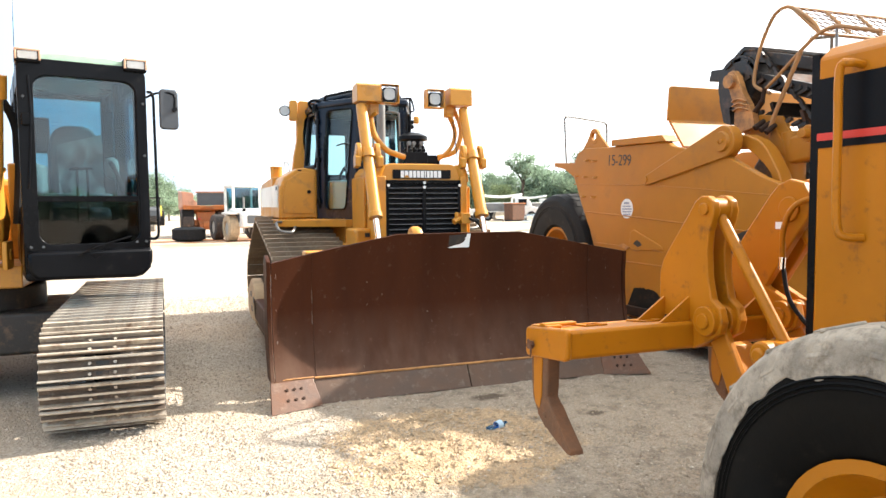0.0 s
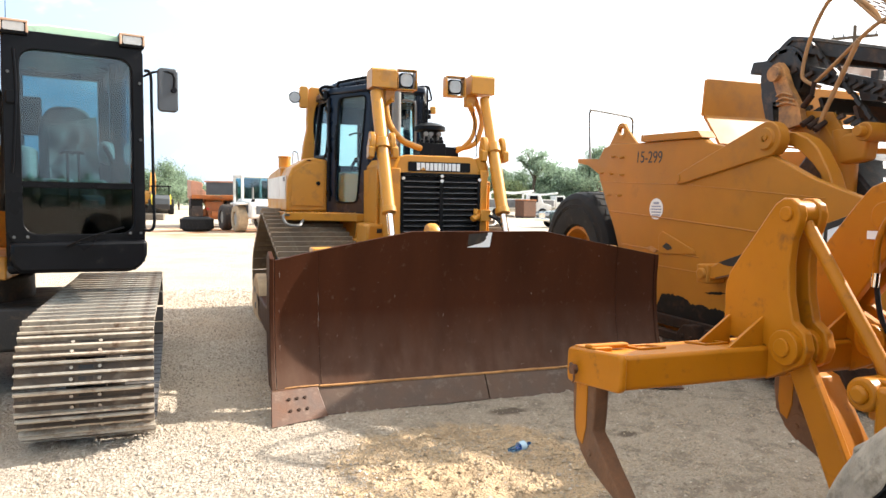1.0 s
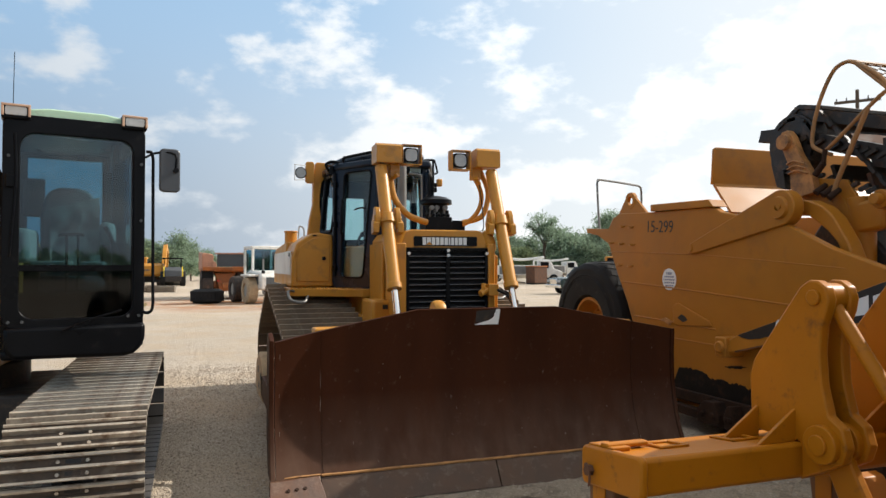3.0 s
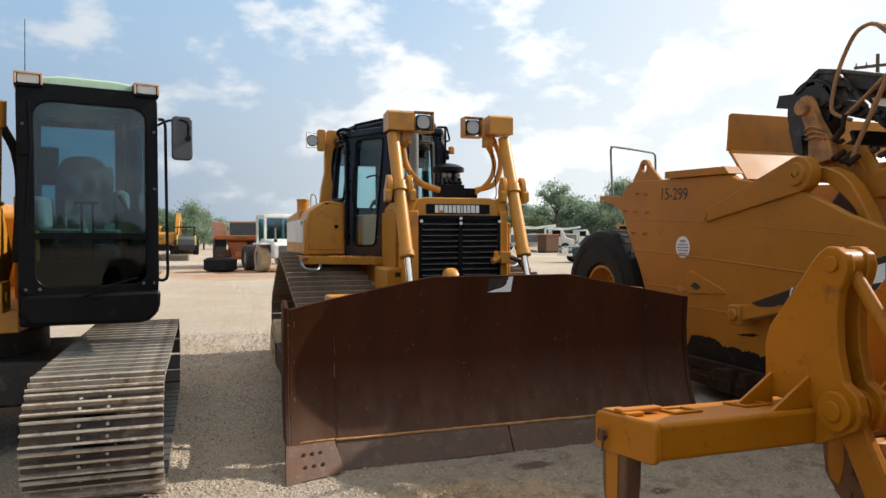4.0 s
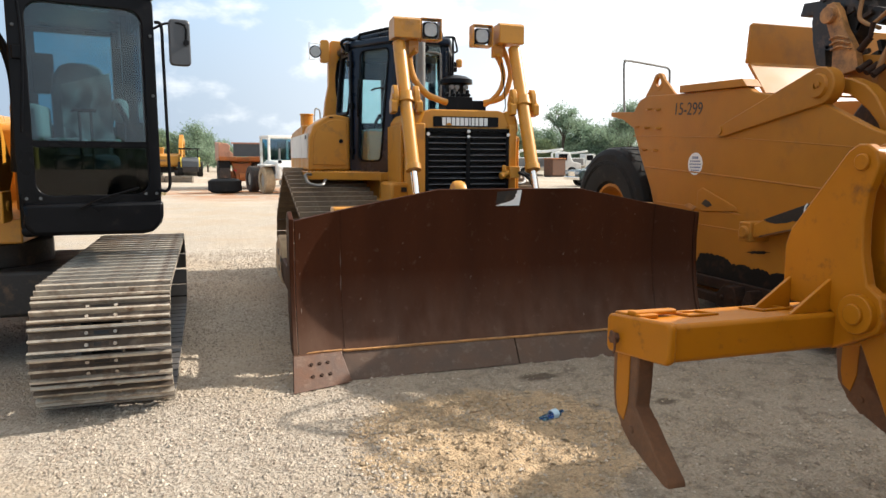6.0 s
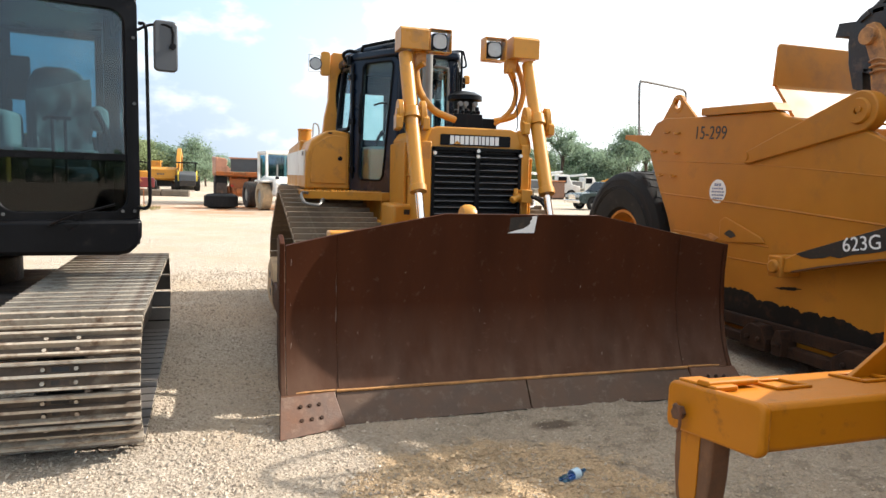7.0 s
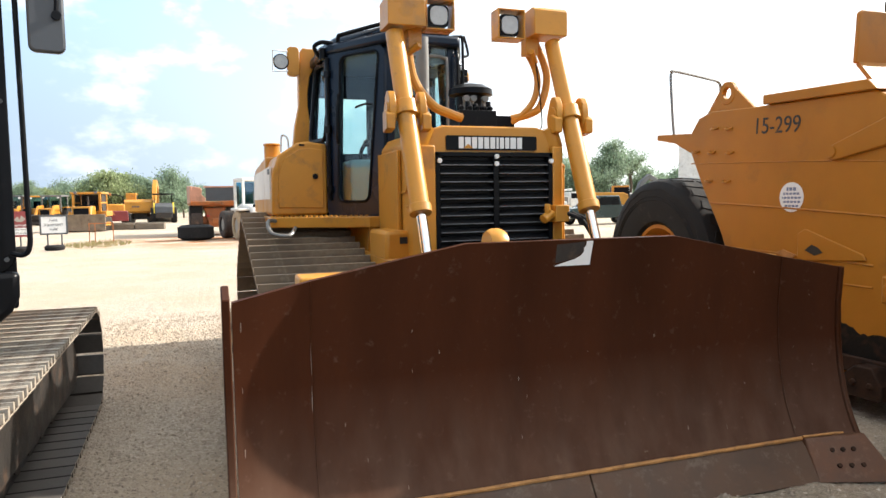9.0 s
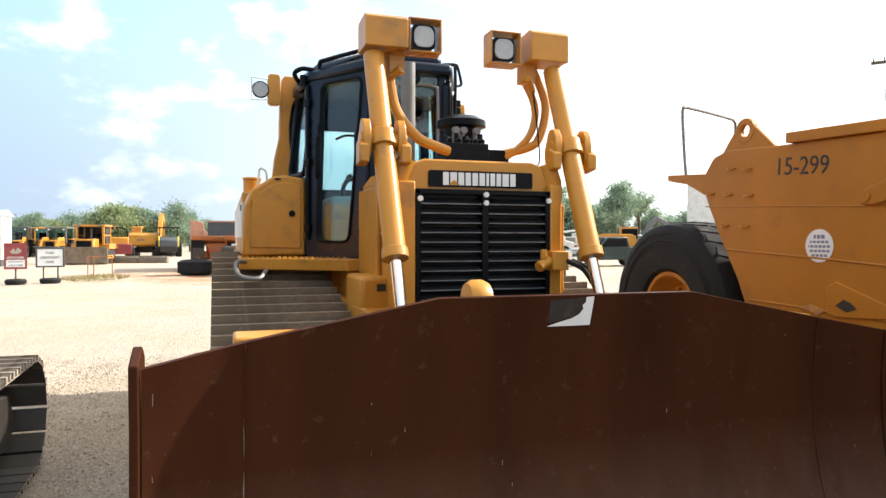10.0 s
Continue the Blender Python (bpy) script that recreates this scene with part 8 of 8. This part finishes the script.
def wheel_loader():
    c = thing("wheel_loader", "white dusty wheel loader beside a dump truck", "loader", (0.25, 31.2, 0), 194)
    for s in (-1, 1):
        wheel(c, s * 0.95, 0.95, 0.66, 0.66, 0.5, rim=BEIGE, tyre=CLOD)
        wheel(c, s * 0.95, -1.35, 0.66, 0.66, 0.5, rim=BEIGE, tyre=DUSTYTYRE)
        part("fender", bx(s * 0.95 - 0.28, s * 0.95 + 0.28, 0.3, 1.65, 1.34, 1.44), WHITE, c, bevel=0.04)
    part("engine_body", plate(B(), [(-0.3, 0.8), (-0.3, 1.5), (0.2, 1.65), (1.9, 1.55), (2.1, 1.3), (2.1, 0.7)], "x", -0.75, 0.75), WHITE, c, bevel=0.08)
    k = part("cab", bx(-0.74, 0.74, -0.80, 0.60, 0.9, 1.35), WHITE, c, "white cab with open windows", bevel=0.03)
    part("cab_roof", bx(-0.75, 0.75, -0.82, 0.62, 2.70, 2.86), WHITE, k, bevel=0.03)
    for x in (-0.68, 0.68):
        for y in (-0.75, 0.55):
            part("cab_post", bx(x - 0.06, x + 0.06, y - 0.06, y + 0.06, 1.3, 2.72), WHITE, k, bevel=0.02)
    part("cab_window", bx(-0.62, 0.62, -0.76, -0.74, 1.4, 2.68), GLASS, k)
    part("rear_window", bx(-0.62, 0.62, 0.54, 0.56, 1.6, 2.68), GLASS, k)
    part("front_frame", bx(-0.45, 0.45, -1.5, -0.6, 0.6, 1.4), WHITE, c, bevel=0.06)
    part("rear_grille", bx(-0.5, 0.5, 2.085, 2.11, 0.9, 1.3), GREYPAINT, c)
    part("exhaust_stack", rod(B(), (0.3, 1.0, 1.5), (0.3, 1.0, 2.2), 0.05, n=10), GREY, c)
    part("hand_rail", tube(B(), [(-0.74, 0.7, 1.6), (-0.74, 0.75, 1.95), (-0.74, 1.7, 1.9), (-0.74, 1.75, 1.5)], 0.02, 6, 3), WHITE, c)
    for s in (-1, 1):
        part("tail_lamp", bx(s * 0.6 - 0.08, s * 0.6 + 0.08, 1.9, 1.98, 1.5, 1.62), DARK, c)
        part("side_vent", bx(s * 0.755 - 0.006, s * 0.755 + 0.006, 0.9, 1.7, 0.95, 1.35), GREYPAINT, c)


wheel_loader()
dk_ = thing("storage_tank", "dark blue plastic tank behind the loader", "tank", (2.2, 40.0, 0))
part("tank_body", plate(B(), rounded(-1.3, 1.3, 0.0, 2.75, 0.15), "y", -1, 1), CABBLUE, dk_, bevel=0.05)
part("tank_lid", bx(-0.3, 0.3, -0.3, 0.3, 2.75, 2.85), DARK, dk_)
lt = thing("loose_tyre", "big worn black tyre lying flat on the ground", "tyre", (-2.42, 31.2, 0), 0)
part("casing", ringed(B(), [(0.0, 0.40), (0.03, 0.62), (0.12, 0.78), (0.36, 0.80), (0.60, 0.78), (0.70, 0.62), (0.72, 0.40)], (0, 0, 0), "z", 40), RUBBER, lt)
lg_ = B()
for k in range(26):
    mm = Matrix.Rotation(2 * math.pi * k / 26, 4, "Z") @ Matrix.Translation((0.79, 0, 0.36)) @ Matrix.Rotation(0.3, 4, "X")
    box(lg_, 0, 0.010, -0.06, 0.06, -0.26, 0.26, mm)
part("tread_pattern", lg_, RUBBER, lt)


def sign(name, label, loc, rz, w, z0, z1, panel, frame_mat, lines, ink, legs, words=True):
    c = thing(name, label, "sign", loc, rz)
    p = part("panel", bx(-w / 2, w / 2, -0.02, 0.02, z0, z1), panel, c)
    f = B()
    t = 0.06
    for a in ((-w / 2 - t, w / 2 + t, z1, z1 + t), (-w / 2 - t, w / 2 + t, z0 - t, z0), (-w / 2 - t, -w / 2, z0, z1), (w / 2, w / 2 + t, z0, z1)):
        box(f, a[0], a[1], -0.03, 0.03, a[2], a[3])
    part("frame", f, frame_mat, c)
    for text, size, z, sx in lines:
        lettering("lettering", text, size, ink, Matrix.Translation((0, -0.024, z)) @ Matrix.Rotation(radians(90), 4, "X"), p, sx)
    for x in legs:
        part("leg", bx(x - 0.025, x + 0.025, -0.025, 0.025, 0.1, z0 - t), GREYPAINT, c)
    part("base", ringed(B(), [(0.0, 0.15), (0.02, 0.33), (0.14, 0.36), (0.2, 0.3), (0.2, 0.15)], (0, 0, 0), "z", 24), RUBBER, c)
    return c


SIGNRED = material("sun_faded_red", (0.24, 0.042, 0.042), 0.6, var=0.2, bump=0.03)
s1 = sign("notice_sign", "red dispatcher sign on a post with tyre base", (-8.45, 26.2, 0), 10, 0.60, 0.62, 1.45, SIGNRED, SIGNRED, [("DISPATCHER", 0.105, 0.98, 0.85)], OFFWHITE, (0.0,))
part("white_panel", bx(-0.29, 0.29, -0.025, -0.021, 0.64, 0.90), OFFWHITE, s1)
lettering("lettering", "TRUCK DRIVERS", 0.085, BLACKINK, Matrix.Translation((0, -0.028, 0.83)) @ Matrix.Rotation(radians(90), 4, "X"), s1, 0.75)
lettering("lettering", "CHECK IN HERE", 0.085, BLACKINK, Matrix.Translation((0, -0.028, 0.70)) @ Matrix.Rotation(radians(90), 4, "X"), s1, 0.75)
lg2 = B()
plate(lg2, [(-0.18, 1.2), (-0.05, 1.32), (0.0, 1.2), (0.06, 1.35), (0.2, 1.22), (0.08, 1.12), (-0.1, 1.12)], "y", -0.025, -0.021)
part("faded_logo", lg2, BEIGE, s1)
sign("notice_sign", "white parking sign in a dark frame on two legs", (-7.42, 26.6, 0), 8, 0.82, 0.66, 1.28, OFFWHITE, GREYPAINT, [("PARK", 0.13, 1.14, 0.9), ("EQUIPMENT", 0.13, 0.97, 0.9), ("HERE", 0.13, 0.80, 0.9)], GREYPAINT, (-0.22, 0.25))
BALK = material("grey_weathered_balk", (0.20, 0.165, 0.125), 0.9, var=0.4, size=2, stretch=(1, 6, 6), dirt=(0.11, 0.085, 0.06), dirt_amount=0.4, bump=0.3)
for k in range(4):
    tm_ = thing("timber_balk", "grey weathered timber balk lying on the ground", "timber", (-7.5 + 1.92 * (k % 2), 48.3 + 0.36 * (k // 2) - 0.5 * (k % 2), 0), -15, "balks along the yard")
    part("balk", bx(-0.97, 0.97, -0.16, 0.16, 0, 0.46 if k // 2 else 0.40), BALK, tm_, bevel=0.03)
rk = thing("pipe_rack", "orange pipe rack standing in dry grass", "rack", (-5.9, 31.2, 0), 5)
part("rail", bx(-1.0, 0.0, -0.02, 0.02, 0.86, 0.90), ORANGE, rk)
for x in (-0.98, -0.75, -0.02):
    part("upright", bx(x - 0.02, x + 0.02, -0.02, 0.02, 0, 0.88), ORANGE, rk)
tr_ = thing("site_office", "white portable office building with low roof", "building", (-17.0, 45.0, 0), 4)
part("wall", bx(-3.5, 3.5, -1.5, 1.5, 0.4, 3.0), WHITE, tr_)
part("roof", plate(B(), [(-1.7, 3.0), (0, 3.35), (1.7, 3.0)], "x", -3.6, 3.6), WHITE, tr_)
part("window", bx(1.8, 2.8, -1.53, -1.5, 1.4, 2.3), DARK, tr_)
part("skirting", bx(-3.45, 3.45, -1.45, 1.45, 0, 0.4), GREYPAINT, tr_)
wt = thing("storage_shed", "white metal shed beyond the scraper", "shed", (44.2, 50.0, 0), 35)
part("wall", bx(-4, 4, -3, 3, 0, 6.7), WHITE, wt)
part("roof", plate(B(), [(-3.1, 6.7), (-3.1, 6.8), (3.1, 6.9), (3.1, 6.7)], "x", -4.2, 4.2), GREY, wt)
pl_ = thing("utility_pole", "wooden utility pole with crossarm and transformers", "pole", (43.6, 33.5, 0), 130)
part("pole", rod(B(), (0, 0, 0), (0, 0, 15.0), 0.17, 0.12, 12), BARK, pl_)
part("crossarm", bx(-1.5, 1.5, -0.08, 0.08, 14.05, 14.25), BARK, pl_)
for x in (-1.35, -0.7, 0.7, 1.35):
    part("insulator", rod(B(), (x, 0, 14.25), (x, 0, 14.5), 0.06, 0.04, 8), GREY, pl_)
for x in (-0.35, 0.4):
    part("transformer", rod(B(), (x, -0.15, 11.4), (x, -0.15, 12.3), 0.22, n=14), GREY, pl_)
rg = random.Random(2)
bt_ = thing("plastic_bottle", "crushed blue plastic bottle on the gravel", "bottle", (-0.32, -1.02, 0.02), 25)
bo_ = B()
ln = [(-0.10, 0.012), (-0.09, 0.026), (-0.03, 0.034), (0.02, 0.026), (0.07, 0.033), (0.10, 0.014), (0.125, 0.012)]
ringed(bo_, ln + [(0.125, 0.002), (-0.10, 0.002)], (0, 0, 0.018), "x", 14)
for v in bo_.verts:
    v.co.z = 0.018 + (v.co.z - 0.018) * 0.6 + rg.uniform(-0.004, 0.004)
part("crushed_shell", bo_, glass("pale_blue_plastic", (0.35, 0.62, 0.9), 0.15), bt_)
part("label_band", ringed(B(), [(0.0, 0.031), (0.055, 0.033), (0.055, 0.030), (0.0, 0.028)], (0, 0, 0.02), "x", 14), BLUE, bt_)


# ---- trees ----
def tree_meshes(seed, height, spread, leaf, density, leafmat, open_=0.5, base=0.25):
    """Trunk with limbs, and a crown of small leaf clumps with gaps."""
    rng = random.Random(seed)
    wood = B()
    tube(wood, [(0, 0, -0.2), (0.05, 0, height * 0.2), (rng.uniform(-0.2, 0.2), rng.uniform(-0.2, 0.2), height * 0.45), (rng.uniform(-0.4, 0.4), 0, height * 0.8)], height * 0.022, 7, 3)
    tips = []
    for k in range(9):
        a = k * 2.4 + rng.uniform(-0.4, 0.4)
        z0 = height * rng.uniform(base + 0.02, 0.6)
        rr = spread * rng.uniform(0.45, 1.0)
        tip = Vector((math.cos(a) * rr, math.sin(a) * rr, min(height * 0.95, z0 + height * rng.uniform(0.15, 0.4))))
        tube(wood, [(0, 0, z0), (tip.x * 0.45, tip.y * 0.45, z0 + (tip.z - z0) * 0.6), tip], height * 0.009, 5, 3)
        tips += [tip, Vector((tip.x * 0.5, tip.y * 0.5, z0 + (tip.z - z0) * 0.7))]
    tips += [Vector((rng.uniform(-0.3, 0.3) * spread, rng.uniform(-0.3, 0.3) * spread, height * rng.uniform(0.6, 0.97))) for _ in range(7)]
    vs, fs = [], []
    for tip in tips:
        cr_ = spread * rng.uniform(0.22, 0.42)
        for _ in range(int(density * rng.uniform(0.5, 1.3))):
            d = Vector((rng.gauss(0, 1), rng.gauss(0, 1), rng.gauss(0, 0.75)))
            p = tip + d * cr_ * 0.6
            if p.z < height * base * rng.uniform(0.5, 1.1):
                continue
            q = Euler((rng.uniform(0, 6), rng.uniform(0, 6), rng.uniform(0, 6))).to_matrix()
            s = leaf * rng.uniform(0.5, 1.25)
            o = len(vs)
            for c in ((-1, -0.5, 0), (0.1, -0.7, 0.2), (1, 0.1, 0), (0, 0.7, -0.2)):
                vs.append(p + q @ Vector(c) * s)
            fs.append((o, o + 1, o + 2, o + 3))
    me = bpy.data.meshes.new("crown")
    me.from_pydata(vs, [], fs)
    me.materials.append(leafmat)
    return mesh_of("trunk", wood, BARK), me


def plant(loc, meshes, scale, rz, label, name="tree"):
    t = thing(name, label, name, loc, rz, "trees round the yard")
    t.scale = scale
    for nm, me in zip(("trunk", "crown"), meshes):
        o = new(nm, me)
        o.parent = t


kinds = [tree_meshes(21, 8.0, 2.7, 0.105, 430, LEAF), tree_meshes(22, 8.0, 2.3, 0.10, 260, LEAF, base=0.4), tree_meshes(23, 5.0, 2.8, 0.115, 620, LEAF2, base=0.08), tree_meshes(24, 5.0, 2.7, 0.115, 620, LEAF, base=0.06)]


def at_bearing(deg, dist):
    return (-2.3 + dist * math.sin(radians(deg)), -5.0 + dist * math.cos(radians(deg)), 0)


rt = random.Random(7)
# bearing, distance, kind, height
for deg, dist, kind, h in ((27.2, 104, 1, 10.2), (32.4, 96, 0, 10.2), (33.6, 100, 1, 8.6), (24.6, 110, 0, 7.6), (28.6, 112, 3, 7.6), (29.6, 106, 3, 6.6), (30.6, 112, 0, 7.6), (26.0, 108, 3, 6.2), (25.2, 104, 2, 5.0), (23.0, 112, 3, 7.0), (31.2, 104, 3, 7.0), (34.8, 104, 3, 5.8), (36.0, 112, 0, 5.8), (37.2, 108, 3, 5.6), (38.6, 112, 3, 6.0), (21.5, 115, 3, 6.5), (40.5, 110, 0, 7.0),
                           (-13.6, 92, 3, 4.6), (-12.4, 96, 3, 4.8), (-11.6, 90, 0, 6.0), (-10.6, 94, 2, 5.0), (-9.6, 100, 3, 5.6), (-8.4, 96, 3, 5.6), (-7.4, 92, 0, 7.0), (-6.4, 88, 2, 6.9), (-5.4, 92, 2, 7.2), (-4.4, 90, 0, 6.9), (-3.2, 94, 1, 5.8), (-2.4, 88, 3, 6.8), (-1.4, 92, 0, 6.6), (-0.2, 96, 3, 4.8), (1.2, 104, 1, 4.6), (2.8, 110, 3, 4.4), (4.4, 112, 3, 5.0), (5.8, 116, 0, 5.0), (7.6, 118, 3, 4.6), (-15.4, 96, 3, 5.0), (-17, 98, 0, 6.0), (10, 120, 3, 6), (14, 118, 0, 7), (18, 116, 3, 6.5)):
    k = (0.90 if deg > 20 else 0.735) * h / (8.0 if kind < 2 else 5.0)
    plant(at_bearing(deg, dist), kinds[kind], (k * rt.uniform(0.9, 1.15), k * rt.uniform(0.9, 1.15), k), rt.uniform(0, 360), ("slender green tree with open crown", "slender green tree with open crown", "bushy yellow-green tree beyond the yard", "bushy dark green tree beyond the yard")[kind])

# far woods, one joined stand
rng = random.Random(31)
vs, fs = [], []
for n_ in range(62000):
    behind = n_ >= 26000
    deg = rng.uniform(62, 332) if behind else rng.uniform(-28, 62)
    dist = rng.uniform(100, 118) if behind else rng.uniform(128, 150)
    x, y, _z = at_bearing(deg, dist)
    top = 2.9 + 1.2 * noise.noise(Vector((deg * 0.35, 1, 2))) + 1.0 * noise.noise(Vector((deg * 1.6, 5, 2)))
    if behind:
        top *= 1.3
    z = top * rng.random() ** 0.7
    q = Euler((rng.uniform(0, 6), rng.uniform(0, 6), rng.uniform(0, 6))).to_matrix()
    s = rng.uniform(0.3, 0.6) if behind else rng.uniform(0.15, 0.4)
    o = len(vs)
    for c in ((-1, -0.5, 0), (0.1, -0.7, 0.2), (1, 0.1, 0), (0, 0.7, -0.2)):
        vs.append(Vector((x, y, z)) + q @ Vector(c) * s)
    fs.append((o, o + 1, o + 2, o + 3))
me = bpy.data.meshes.new("far_woods")
me.from_pydata(vs, [], fs)
me.materials.append(LEAF)
tagged(new("far_woods", me), "low belt of distant green woods", "woods", kind="stuff")
# tufts of dry grass
vs, fs = [], []
for _ in range(900):
    a, r = rng.uniform(0, 6.28), rng.random() ** 0.5
    x, y = (-6.3 + 1.3 * r * math.cos(a), 29.6 + 2.4 * r * math.sin(a)) if rng.random() < 0.7 else (-8.4 + 2.6 * r * math.cos(a), 51 + 1.0 * r * math.sin(a))
    h, w, b = rng.uniform(0.05, 0.2), 0.012, rng.uniform(-0.1, 0.1)
    o = len(vs)
    vs += [(x - w, y, 0), (x + w, y, 0), (x + b, y + b, h)]
    fs.append((o, o + 1, o + 2))
me = bpy.data.meshes.new("grass")
me.from_pydata(vs, [], fs)
me.materials.append(GRASS)
tagged(new("grass", me), "tufts of dry yellow-green grass", "grass", kind="stuff")
